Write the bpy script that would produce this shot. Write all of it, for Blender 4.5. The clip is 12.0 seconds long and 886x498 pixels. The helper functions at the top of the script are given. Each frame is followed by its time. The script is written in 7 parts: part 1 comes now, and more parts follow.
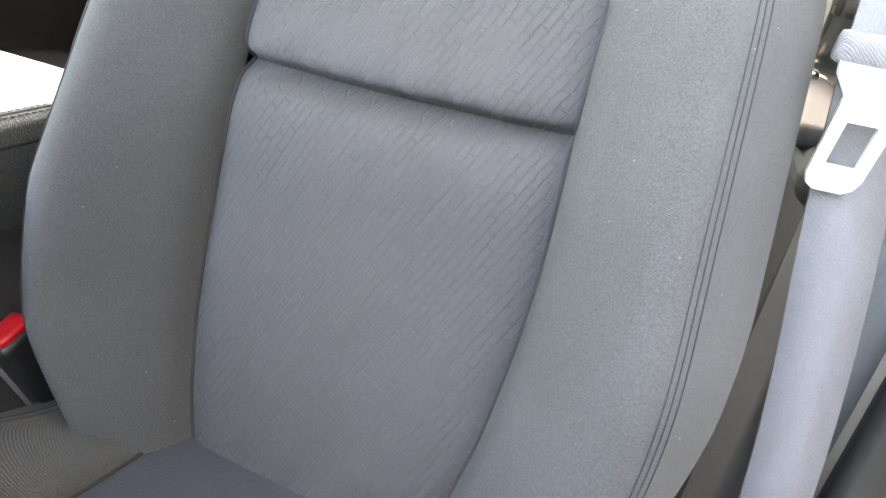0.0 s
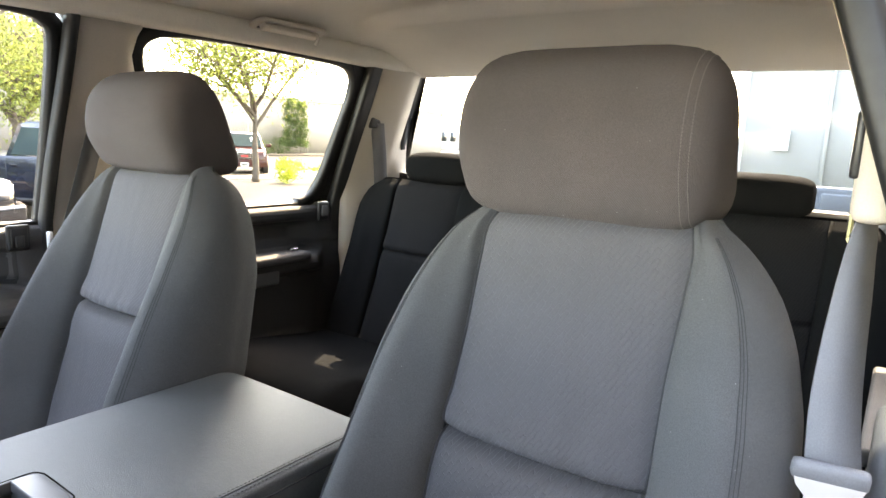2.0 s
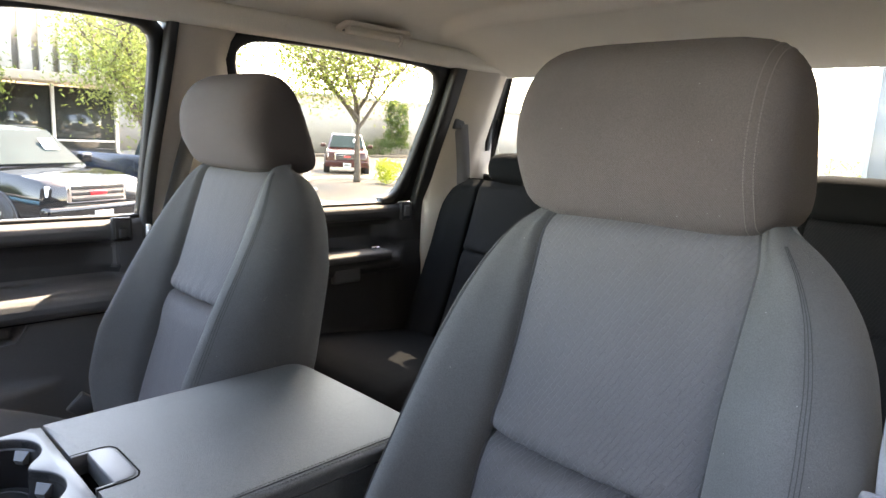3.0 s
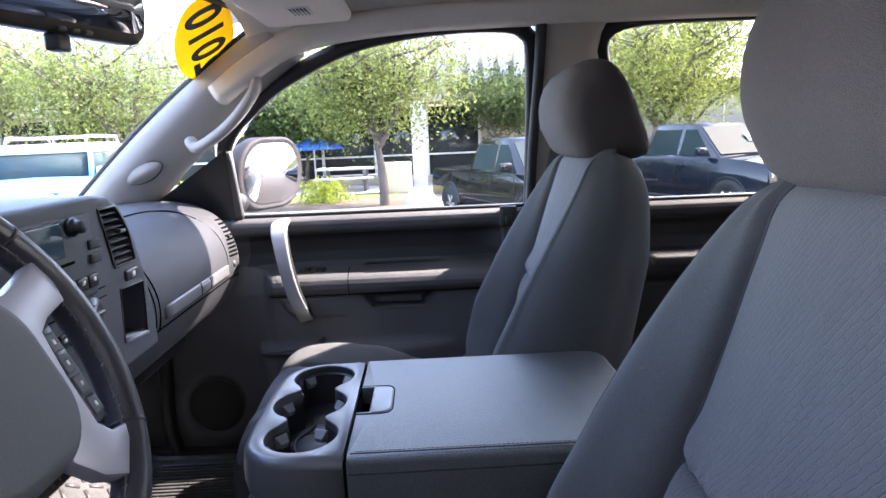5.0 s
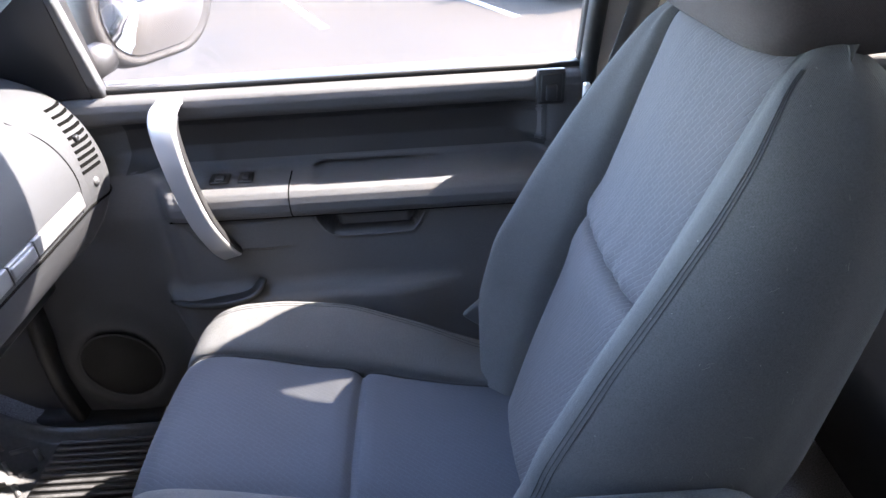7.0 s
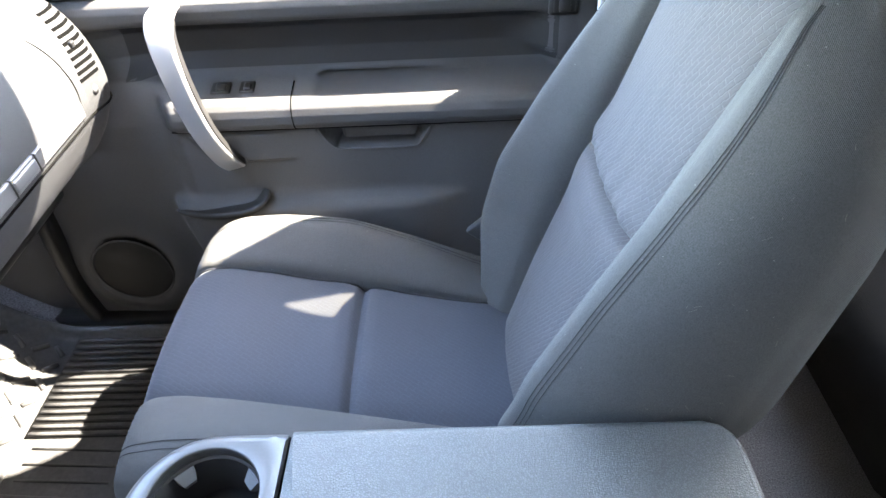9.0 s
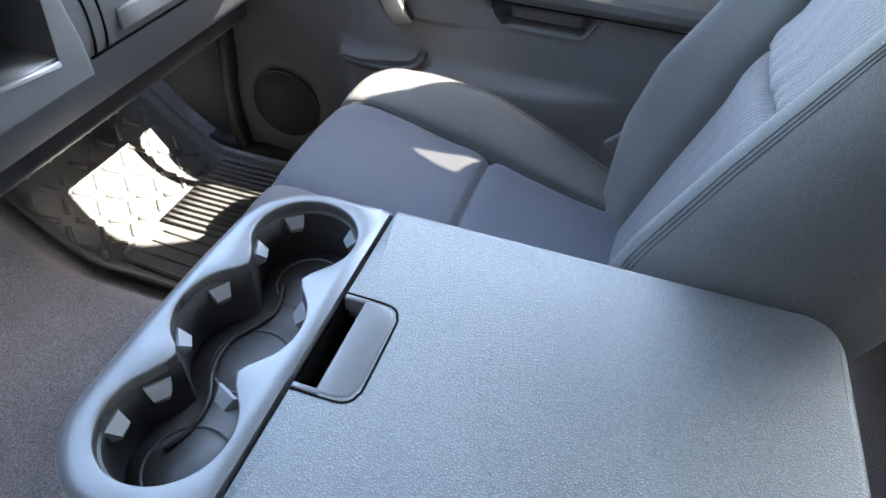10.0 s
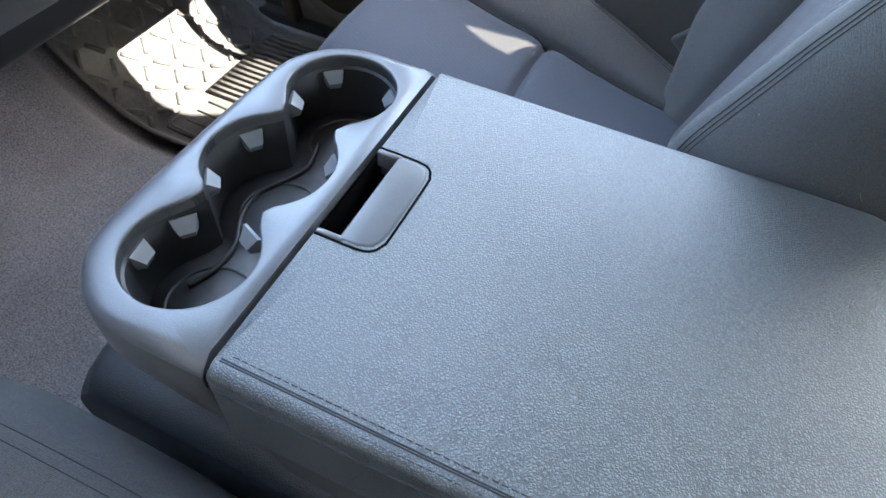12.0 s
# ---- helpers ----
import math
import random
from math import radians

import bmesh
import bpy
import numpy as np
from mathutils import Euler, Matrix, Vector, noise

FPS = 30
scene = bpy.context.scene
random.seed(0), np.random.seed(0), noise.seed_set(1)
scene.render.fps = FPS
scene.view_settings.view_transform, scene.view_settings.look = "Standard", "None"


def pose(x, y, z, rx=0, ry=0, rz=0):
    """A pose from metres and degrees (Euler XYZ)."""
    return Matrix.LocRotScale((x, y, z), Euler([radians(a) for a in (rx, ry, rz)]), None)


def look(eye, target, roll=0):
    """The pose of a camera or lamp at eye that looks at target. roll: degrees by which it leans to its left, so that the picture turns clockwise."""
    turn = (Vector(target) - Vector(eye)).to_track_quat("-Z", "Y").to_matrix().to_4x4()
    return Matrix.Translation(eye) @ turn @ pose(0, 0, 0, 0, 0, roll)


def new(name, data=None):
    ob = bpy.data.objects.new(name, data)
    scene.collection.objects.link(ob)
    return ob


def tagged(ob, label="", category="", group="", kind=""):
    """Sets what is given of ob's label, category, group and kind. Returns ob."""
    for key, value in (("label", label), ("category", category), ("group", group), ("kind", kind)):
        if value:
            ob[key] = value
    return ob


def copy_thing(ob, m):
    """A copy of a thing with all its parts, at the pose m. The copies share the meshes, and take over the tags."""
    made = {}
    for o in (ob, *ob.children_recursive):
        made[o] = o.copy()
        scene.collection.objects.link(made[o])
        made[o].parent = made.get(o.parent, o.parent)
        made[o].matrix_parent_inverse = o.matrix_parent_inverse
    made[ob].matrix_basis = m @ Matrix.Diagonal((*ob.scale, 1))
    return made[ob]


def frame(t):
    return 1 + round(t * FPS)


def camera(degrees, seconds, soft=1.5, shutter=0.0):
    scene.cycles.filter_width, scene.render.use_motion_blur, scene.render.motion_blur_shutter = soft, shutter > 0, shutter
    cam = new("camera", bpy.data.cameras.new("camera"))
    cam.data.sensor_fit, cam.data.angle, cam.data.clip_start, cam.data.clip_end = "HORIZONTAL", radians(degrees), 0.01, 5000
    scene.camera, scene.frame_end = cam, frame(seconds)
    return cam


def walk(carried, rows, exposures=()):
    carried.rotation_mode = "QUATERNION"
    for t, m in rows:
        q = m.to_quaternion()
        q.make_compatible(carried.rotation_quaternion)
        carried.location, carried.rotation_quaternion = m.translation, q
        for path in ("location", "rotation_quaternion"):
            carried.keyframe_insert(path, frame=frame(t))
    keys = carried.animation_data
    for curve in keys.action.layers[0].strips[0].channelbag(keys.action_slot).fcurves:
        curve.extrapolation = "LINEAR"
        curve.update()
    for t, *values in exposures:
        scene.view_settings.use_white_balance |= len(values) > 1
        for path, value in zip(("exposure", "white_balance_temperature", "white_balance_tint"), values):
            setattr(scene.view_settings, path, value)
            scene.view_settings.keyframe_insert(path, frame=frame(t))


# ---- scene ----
cam = camera(69.2, 12.0)
PATH = [
    (0, (-0.292, -0.632, 0.798), (1.394, -0.051, -0.106), 8.8),
    (0.3, (-0.290, -0.657, 0.866), (1.425, 0.145, 0.226), 6.0),
    (0.5, (-0.305, -0.674, 0.920), (1.390, 0.248, 0.395), 4.7),
    (1, (-0.429, -0.681, 1.008), (1.261, 0.322, 0.637), 2.5),
    (1.5, (-0.471, -0.721, 1.03), (1.157, 0.392, 0.698), 2.4),
    (2, (-0.5, -0.738, 1.035), (1.106, 0.404, 0.692), 2.7),
    (2.5, (-0.5, -0.74, 1.032), (1.07, 0.45, 0.684), 2.8),
    (4.5, (-0.167, -0.924, 1.043), (0.146, 1.018, 0.679), -0.7),
    (5, (-0.136, -0.893, 1.006), (-0.092, 1.074, 0.648), -2.4),
    (5.5, (-0.219, -0.664, 0.92), (-0.18, 1.279, 0.447), -1.1),
    (6, (-0.245, -0.441, 1.002), (-0.124, 1.461, 0.395), -1.9),
    (6.5, (-0.192, -0.256, 1.038), (-0.12, 1.583, 0.254), -2.9),
    (7, (-0.108, -0.189, 1.105), (-0.104, 1.509, 0.048), -3.5),
    (9, (-0.088, -0.169, 1.129), (-0.144, 1.341, -0.181), -3.4),
    (9.5, (-0.104, -0.214, 1.084), (-0.281, 1.287, -0.226), 0.0),
    (10, (-0.075, -0.277, 1.023), (-0.471, 1.123, -0.35), 3.8),
    (10.5, (-0.058, -0.289, 0.978), (-0.518, 0.969, -0.508), 4.7),
    (11, (-0.059, -0.289, 0.972), (-0.511, 0.897, -0.573), 5.2),
    (11.5, (-0.06, -0.289, 0.973), (-0.498, 0.881, -0.588), 5.7),
    (12, (-0.059, -0.288, 0.976), (-0.504, 0.889, -0.579), 5.2),
]
EXPOSURES = [(0, 6.95, 10600, 13), (0.5, 6.42, 10000, 15), (1, 6.1, 9600, 15), (2.7, 5.7, 9000, 15), (4.3, 5.12, 7100, 20), (5.5, 5.05, 6700, 21), (6.0, 5.4, 6700, 18), (6.5, 5.6, 6700, 17), (7.2, 5.85, 6700, 15), (9, 6.6, 7350, 10), (10.5, 6.28, 7150, 8), (12, 6.25, 7350, 8)]
walk(cam, [(t, look(eye, target, roll)) for t, eye, target, roll in PATH], EXPOSURES)

# ---- light ----
SUN_WAY = Vector((1.0, 0.315, 1.09)).normalized()
world = bpy.data.worlds.new("world")
scene.world = world
world.use_nodes = True
wn = world.node_tree.nodes
sky = wn.new("ShaderNodeTexSky")
sky.sky_type = "NISHITA"
sky.sun_disc = False
sky.sun_elevation = math.asin(SUN_WAY.z)
sky.sun_rotation = math.atan2(SUN_WAY.x, SUN_WAY.y)
wn["Background"].inputs["Strength"].default_value = 0.15
world.node_tree.links.new(sky.outputs[0], wn["Background"].inputs["Color"])
sun = new("sun", bpy.data.lights.new("sun", "SUN"))
sun.data.energy = 1.0
sun.data.angle = radians(0.53)
sun.data.color = (1.0, 0.95, 0.87)
sun.matrix_world = look(SUN_WAY * 30, (0, 0, 0))

# ---- materials ----
def material(name, colour, rough=0.6, metal=0.0, grain=0.0, grain_size=60.0, stain=0.0, stain_size=6.0,
             bump=0.0, bump_size=200.0, kind="noise", deep=0.001, crease=0.0, spec=0.5, sheen=0.0, vary=0.0):
    """A procedural surface: colour with a fine grain and a coarse stain, and relief."""
    m = bpy.data.materials.new(name)
    m.use_nodes = True
    nt = m.node_tree
    n, link = nt.nodes, nt.links.new
    b = n["Principled BSDF"]
    b.inputs["Roughness"].default_value = rough
    b.inputs["Metallic"].default_value = metal
    b.inputs["Specular IOR Level"].default_value = spec
    b.inputs["Sheen Weight"].default_value = sheen
    co = n.new("ShaderNodeTexCoord")
    rgb = n.new("ShaderNodeRGB")
    rgb.outputs[0].default_value = (*colour, 1)
    last = rgb.outputs[0]
    for amount, size, detail in ((grain, grain_size, 4), (stain, stain_size, 5)):
        if amount:
            t = n.new("ShaderNodeTexNoise")
            t.inputs["Scale"].default_value = size
            t.inputs["Detail"].default_value = detail
            link(co.outputs["Object"], t.inputs["Vector"])
            r = n.new("ShaderNodeMapRange")
            r.inputs["From Min"].default_value, r.inputs["From Max"].default_value = 0.3, 0.7
            r.inputs["To Min"].default_value, r.inputs["To Max"].default_value = 1 - amount, 1 + amount
            link(t.outputs["Fac"], r.inputs["Value"])
            mx = n.new("ShaderNodeVectorMath")
            mx.operation = "SCALE"
            link(last, mx.inputs[0])
            link(r.outputs[0], mx.inputs["Scale"])
            last = mx.outputs[0]
            if amount == stain:
                rr = n.new("ShaderNodeMapRange")
                rr.inputs["From Min"].default_value, rr.inputs["From Max"].default_value = 0.3, 0.7
                rr.inputs["To Min"].default_value, rr.inputs["To Max"].default_value = rough * 0.9, min(rough * 1.1, 1)
                link(t.outputs["Fac"], rr.inputs["Value"])
                link(rr.outputs[0], b.inputs["Roughness"])
    if vary:
        info = n.new("ShaderNodeObjectInfo")
        r = n.new("ShaderNodeMapRange")
        r.inputs["To Min"].default_value, r.inputs["To Max"].default_value = 1 - vary, 1 + vary
        link(info.outputs["Random"], r.inputs["Value"])
        mx = n.new("ShaderNodeVectorMath")
        mx.operation = "SCALE"
        link(last, mx.inputs[0])
        link(r.outputs[0], mx.inputs["Scale"])
        last = mx.outputs[0]
    link(last, b.inputs["Base Color"])
    if bump:
        bp = n.new("ShaderNodeBump")
        bp.inputs["Strength"].default_value = bump
        bp.inputs["Distance"].default_value = deep
        if kind == "noise":
            t = n.new("ShaderNodeTexNoise")
            t.inputs["Scale"].default_value = bump_size
            t.inputs["Detail"].default_value = 3
            link(co.outputs["Object"], t.inputs["Vector"])
            height = t.outputs["Fac"]
        elif kind == "pebble":
            t = n.new("ShaderNodeTexVoronoi")
            t.feature = "DISTANCE_TO_EDGE"
            t.inputs["Scale"].default_value = bump_size
            # the cells waver, so that no straight edges show
            wav = n.new("ShaderNodeTexNoise")
            wav.inputs["Scale"].default_value = bump_size * 1.3
            link(co.outputs["Object"], wav.inputs["Vector"])
            push = n.new("ShaderNodeVectorMath")
            push.operation = "MULTIPLY_ADD"
            push.inputs[1].default_value = (0.9 / bump_size,) * 3
            link(wav.outputs["Color"], push.inputs[0])
            link(co.outputs["Object"], push.inputs[2])
            link(push.outputs[0], t.inputs["Vector"])
            r = n.new("ShaderNodeMapRange")
            r.interpolation_type = "SMOOTHSTEP"
            r.inputs["From Max"].default_value = 0.32
            link(t.outputs["Distance"], r.inputs["Value"])
            height = r.outputs[0]
            if crease:
                # the fine furrows of the grain are darker than its cells
                cr = n.new("ShaderNodeMapRange")
                cr.inputs["To Min"].default_value, cr.inputs["To Max"].default_value = 1 - crease, 1 + 0.2 * crease
                link(height, cr.inputs["Value"])
                mx = n.new("ShaderNodeVectorMath")
                mx.operation = "SCALE"
                link(last, mx.inputs[0])
                link(cr.outputs[0], mx.inputs["Scale"])
                link(mx.outputs[0], b.inputs["Base Color"])
        else:
            # woven twill: two crossing fine waves
            mp = n.new("ShaderNodeMapping")
            mp.inputs["Rotation"].default_value = (0.6, 0.5, 0.7)
            link(co.outputs["Object"], mp.inputs["Vector"])
            t = n.new("ShaderNodeTexWave")
            t.inputs["Scale"].default_value = bump_size
            t.inputs["Distortion"].default_value = 3.5
            t.inputs["Detail"].default_value = 3
            t.inputs["Detail Scale"].default_value = 2.5
            link(mp.outputs[0], t.inputs["Vector"])
            height = t.outputs["Fac"]
        link(height, bp.inputs["Height"])
        link(bp.outputs[0], b.inputs["Normal"])
    return m


def panel_fabric(name, colour, axes, yarn=1.15, relief=0.75, spec=0.3):
    """Seat insert cloth: short raised dashes in slanting rows, seen across the two given axes."""
    m = material(name, colour, 0.85, grain=0.12, grain_size=900, stain=0.08, stain_size=7, sheen=0.06, spec=spec)
    nt = m.node_tree
    n, link = nt.nodes, nt.links.new
    co = n.new("ShaderNodeTexCoord")
    sp = n.new("ShaderNodeSeparateXYZ")
    cb = n.new("ShaderNodeCombineXYZ")
    link(co.outputs["Object"], sp.inputs[0])
    link(sp.outputs[axes[0]], cb.inputs[0])
    link(sp.outputs[axes[1]], cb.inputs[1])
    mp = n.new("ShaderNodeMapping")
    mp.inputs["Rotation"].default_value = (0, 0, radians(62))
    link(cb.outputs[0], mp.inputs["Vector"])
    # the rows waver a little, as woven cloth does
    wob = n.new("ShaderNodeTexNoise")
    wob.inputs["Scale"].default_value = 170
    link(cb.outputs[0], wob.inputs["Vector"])
    mid = n.new("ShaderNodeVectorMath")
    mid.operation = "MULTIPLY_ADD"
    mid.inputs[1].default_value = (0.0035, 0.0035, 0)
    link(wob.outputs["Color"], mid.inputs[0])
    link(mp.outputs[0], mid.inputs[2])
    br = n.new("ShaderNodeTexBrick")
    br.offset = 0.5
    br.inputs["Scale"].default_value = 1.0
    br.inputs["Brick Width"].default_value = 0.018
    br.inputs["Row Height"].default_value = 0.0060
    br.inputs["Mortar Size"].default_value = 0.0008
    br.inputs["Mortar Smooth"].default_value = 1.0
    link(mid.outputs[0], br.inputs["Vector"])
    fine = n.new("ShaderNodeTexNoise")
    fine.inputs["Scale"].default_value = 1200
    link(co.outputs["Object"], fine.inputs["Vector"])
    ad = n.new("ShaderNodeMath")
    ad.operation = "MULTIPLY_ADD"
    ad.inputs[1].default_value = 0.35
    link(fine.outputs["Fac"], ad.inputs[0])
    low = n.new("ShaderNodeMath")
    low.operation = "SUBTRACT"
    low.inputs[0].default_value = 1.0
    link(br.outputs["Fac"], low.inputs[1])
    link(low.outputs[0], ad.inputs[2])
    # a paler yarn outlines the dashes
    shade = n.new("ShaderNodeMapRange")
    shade.inputs["To Min"].default_value, shade.inputs["To Max"].default_value = yarn, 0.98
    link(low.outputs[0], shade.inputs["Value"])
    tone = n.new("ShaderNodeVectorMath")
    tone.operation = "SCALE"
    old = n["Principled BSDF"].inputs["Base Color"].links[0].from_socket
    link(old, tone.inputs[0])
    link(shade.outputs[0], tone.inputs["Scale"])
    link(tone.outputs[0], n["Principled BSDF"].inputs["Base Color"])
    bp = n.new("ShaderNodeBump")
    bp.inputs["Strength"].default_value = relief
    bp.inputs["Distance"].default_value = 0.0008
    link(ad.outputs[0], bp.inputs["Height"])
    link(bp.outputs[0], n["Principled BSDF"].inputs["Normal"])
    return m


def glass_material(name, tint, gloss=None):
    m = bpy.data.materials.new(name)
    m.use_nodes = True
    nt = m.node_tree
    n, link = nt.nodes, nt.links.new
    n.remove(n["Principled BSDF"])
    tr, gl, mx, fr = (n.new("ShaderNodeBsdfTransparent"), n.new("ShaderNodeBsdfGlossy"),
                      n.new("ShaderNodeMixShader"), n.new("ShaderNodeFresnel"))
    tr.inputs["Color"].default_value = (*tint, 1)
    gl.inputs["Roughness"].default_value = 0.01
    fr.inputs["IOR"].default_value = 1.3
    if gloss is None:
        link(fr.outputs[0], mx.inputs[0])
    else:
        mx.inputs[0].default_value = gloss
    link(tr.outputs[0], mx.inputs[1])
    link(gl.outputs[0], mx.inputs[2])
    link(mx.outputs[0], n["Material Output"].inputs["Surface"])
    return m


CLOTH = material("grey_seat_cloth", (0.080, 0.081, 0.082), 0.9, spec=0.25, grain=0.22, grain_size=850, stain=0.13, stain_size=7, bump=0.6, bump_size=330, kind="weave", sheen=0.06)
def lint(m):
    """Sparse pale fibres caught in a cloth."""
    n, link = m.node_tree.nodes, m.node_tree.links.new
    co = n.new("ShaderNodeTexCoord")
    v = n.new("ShaderNodeTexVoronoi")
    v.inputs["Scale"].default_value = 90
    link(co.outputs["Object"], v.inputs["Vector"])
    near = n.new("ShaderNodeMath")
    near.operation = "LESS_THAN"
    near.inputs[1].default_value = 0.042
    link(v.outputs["Distance"], near.inputs[0])
    rare = n.new("ShaderNodeSeparateColor")
    link(v.outputs["Color"], rare.inputs[0])
    some = n.new("ShaderNodeMath")
    some.operation = "GREATER_THAN"
    some.inputs[1].default_value = 0.6
    link(rare.outputs[0], some.inputs[0])
    both = n.new("ShaderNodeMath")
    both.operation = "MULTIPLY"
    link(near.outputs[0], both.inputs[0])
    link(some.outputs[0], both.inputs[1])
    mx = n.new("ShaderNodeMix")
    mx.data_type = "RGBA"
    base = n["Principled BSDF"].inputs["Base Color"]
    link(both.outputs[0], mx.inputs[0])
    link(base.links[0].from_socket, mx.inputs[6])
    mx.inputs[7].default_value = (0.27, 0.265, 0.26, 1)
    link(mx.outputs[2], base)


lint(CLOTH)
HEADREST = material("brown_grey_headrest_cloth", (0.090, 0.0735, 0.0700), 0.9, spec=0.25, grain=0.22, grain_size=850, stain=0.15, stain_size=9, bump=0.85, bump_size=330, kind="weave", sheen=0.06)
lint(HEADREST)
INSERT = panel_fabric("grey_insert_cloth", (0.077, 0.075, 0.080), (1, 2))
# same insert cloth for the cushion, its dim bluish light painted into the colour
INSERT_FLAT = panel_fabric("shaded_insert_cloth_flat", (0.047, 0.053, 0.066), (1, 0), 1.10, 0.25)
# darkened copies of the seat cloths: the shade of the rear is in the colour
CLOTH_REAR = material("shade_dark_rear_cloth", (0.015, 0.0155, 0.0165), 0.95, spec=0.08, grain=0.16, grain_size=1100, stain=0.10, stain_size=5, bump=0.5, bump_size=420, kind="weave")
INSERT_REAR = panel_fabric("shade_dark_rear_insert", (0.020, 0.020, 0.022), (1, 2), spec=0.08)
STITCH_PALE = material("pale_headrest_thread", (0.135, 0.115, 0.107), 0.8)
STITCH = material("seam_thread", (0.080, 0.078, 0.077), 0.8)
FIBRE = material("pale_lint", (0.19, 0.185, 0.17), 0.9)
SEAM = material("dark_seam_welt", (0.048, 0.048, 0.051), 0.9, spec=0.1)
LEATHER = material("charcoal_vinyl", (0.074, 0.081, 0.083), 0.39, grain=0.04, grain_size=300, stain=0.09, stain_size=5, bump=0.42, bump_size=450, kind="pebble", crease=0.48, spec=1.0)
SOFT = material("charcoal_soft_plastic", (0.078, 0.0785, 0.0825), 0.55, grain=0.08, grain_size=400, stain=0.10, stain_size=4, bump=0.35, bump_size=900, kind="pebble")
# vinyl of the front door band; on the rear doors it paints in shade
BAND = material("dark_vinyl_and_rear_shade", (0.026, 0.026, 0.028), 0.62, grain=0.08, grain_size=400, stain=0.12, stain_size=5, bump=0.3, bump_size=800, kind="pebble")
DASH = material("dark_dash_plastic", (0.043, 0.0448, 0.049), 0.58, grain=0.08, grain_size=400, stain=0.10, stain_size=3, bump=0.35, bump_size=800, kind="pebble", spec=0.28)
# dash plastic with a paler colour that makes up for weak light on the stack
BEZEL = material("lightened_bezel_plastic", (0.066, 0.068, 0.073), 0.58, grain=0.08, grain_size=400, stain=0.10, stain_size=3, bump=0.35, bump_size=800, kind="pebble", spec=0.4)
# flat black for dark joints, and for shade painted into slots and pits
GAP_BLACK = material("black_joints_and_shade", (0.006, 0.006, 0.006), 1.0, spec=0.0)
TRIM_DARK = material("smooth_black_plastic", (0.018, 0.018, 0.019), 0.38, stain=0.15, stain_size=9)
CUP = material("dark_grey_plastic", (0.084, 0.086, 0.090), 0.36, grain=0.05, grain_size=500, stain=0.10, stain_size=9, bump=0.15, bump_size=900, spec=0.55)
MAT_RUBBER = material("floor_mat_rubber", (0.058, 0.058, 0.060), 0.42, grain=0.2, grain_size=120, stain=0.25, stain_size=9, bump=0.3, bump_size=500)
# dark rubber, blackened further for the shadow in the wells
WELL = material("shade_black_well_rubber", (0.012, 0.012, 0.013), 0.55, stain=0.2, stain_size=30, bump=0.2, bump_size=600)
LINER = material("grey_cup_liner", (0.050, 0.051, 0.054), 0.55, grain=0.1, grain_size=500, stain=0.3, stain_size=25)
PAD_VINYL = material("black_cushion_vinyl", (0.034, 0.036, 0.039), 0.6, grain=0.1, grain_size=300, stain=0.12, stain_size=8, bump=0.3, bump_size=450, kind="pebble")
NUB = material("grey_rubber", (0.13, 0.14, 0.15), 0.45, stain=0.1, stain_size=30)
SEAL = material("black_door_seal", (0.012, 0.012, 0.012), 0.5, grain=0.2, grain_size=100)
SILVER = material("satin_silver_trim", (0.42, 0.42, 0.43), 0.42, metal=0.7, stain=0.08, stain_size=8)
CHROME = material("chrome", (0.75, 0.75, 0.76), 0.10, metal=1.0, stain=0.05, stain_size=8)
HEAD = material("tan_grey_headliner", (0.70, 0.65, 0.565), 0.92, grain=0.08, grain_size=600, stain=0.06, stain_size=3, bump=0.3, bump_size=500)
PILLAR = material("light_grey_pillar_plastic", (0.40, 0.385, 0.355), 0.55, grain=0.05, grain_size=500, stain=0.06, stain_size=4, bump=0.25, bump_size=900, kind="pebble")
PILLAR_TAN = material("light_tan_pillar_plastic", (0.52, 0.465, 0.395), 0.6, grain=0.05, grain_size=500, stain=0.06, stain_size=4, bump=0.25, bump_size=900, kind="pebble")
CARPET = material("grey_carpet", (0.160, 0.157, 0.168), 0.98, grain=0.55, grain_size=420, stain=0.18, stain_size=9, bump=1.0, bump_size=380, sheen=0.3)
BELT = material("grey_belt_webbing", (0.165, 0.165, 0.175), 0.6, grain=0.1, grain_size=700, stain=0.08, stain_size=6, bump=0.5, bump_size=300, kind="weave")
BELT_DARK = material("dark_belt_webbing", (0.035, 0.035, 0.037), 0.65, grain=0.1, grain_size=700, bump=0.5, bump_size=300, kind="weave")
RED = material("red_button_plastic", (0.55, 0.012, 0.02), 0.35)
STEEL = material("bright_steel", (0.85, 0.85, 0.84), 0.36, metal=0.7, stain=0.06, stain_size=20)
WHITE = material("white_print", (0.75, 0.75, 0.72), 0.7)
INK = material("dark_blue_ink", (0.05, 0.07, 0.10), 0.6)
PAPER = material("pale_yellow_paper", (0.72, 0.72, 0.38), 0.8, stain=0.08, stain_size=10)
WHEEL = material("black_wheel_leather", (0.034, 0.031, 0.037), 0.30, grain=0.15, grain_size=300, stain=0.15, stain_size=10, bump=0.12, bump_size=500, kind="pebble")
SPOKE = material("grey_spoke_plastic", (0.33, 0.31, 0.33), 0.4, metal=0.3, stain=0.06, stain_size=9)
STRIP = material("dull_silver_trim", (0.150, 0.152, 0.158), 0.42, metal=0.25, stain=0.08, stain_size=9)
SCREEN = material("radio_screen_glass", (0.05, 0.09, 0.11), 0.12)
CLEAR = glass_material("window_glass", (0.72, 0.700, 0.680))
TINTED = glass_material("tinted_rear_glass", (0.68, 0.66, 0.615), 0.05)
REAR_GLASS = glass_material("light_rear_glass", (0.58, 0.59, 0.585), 0.008)
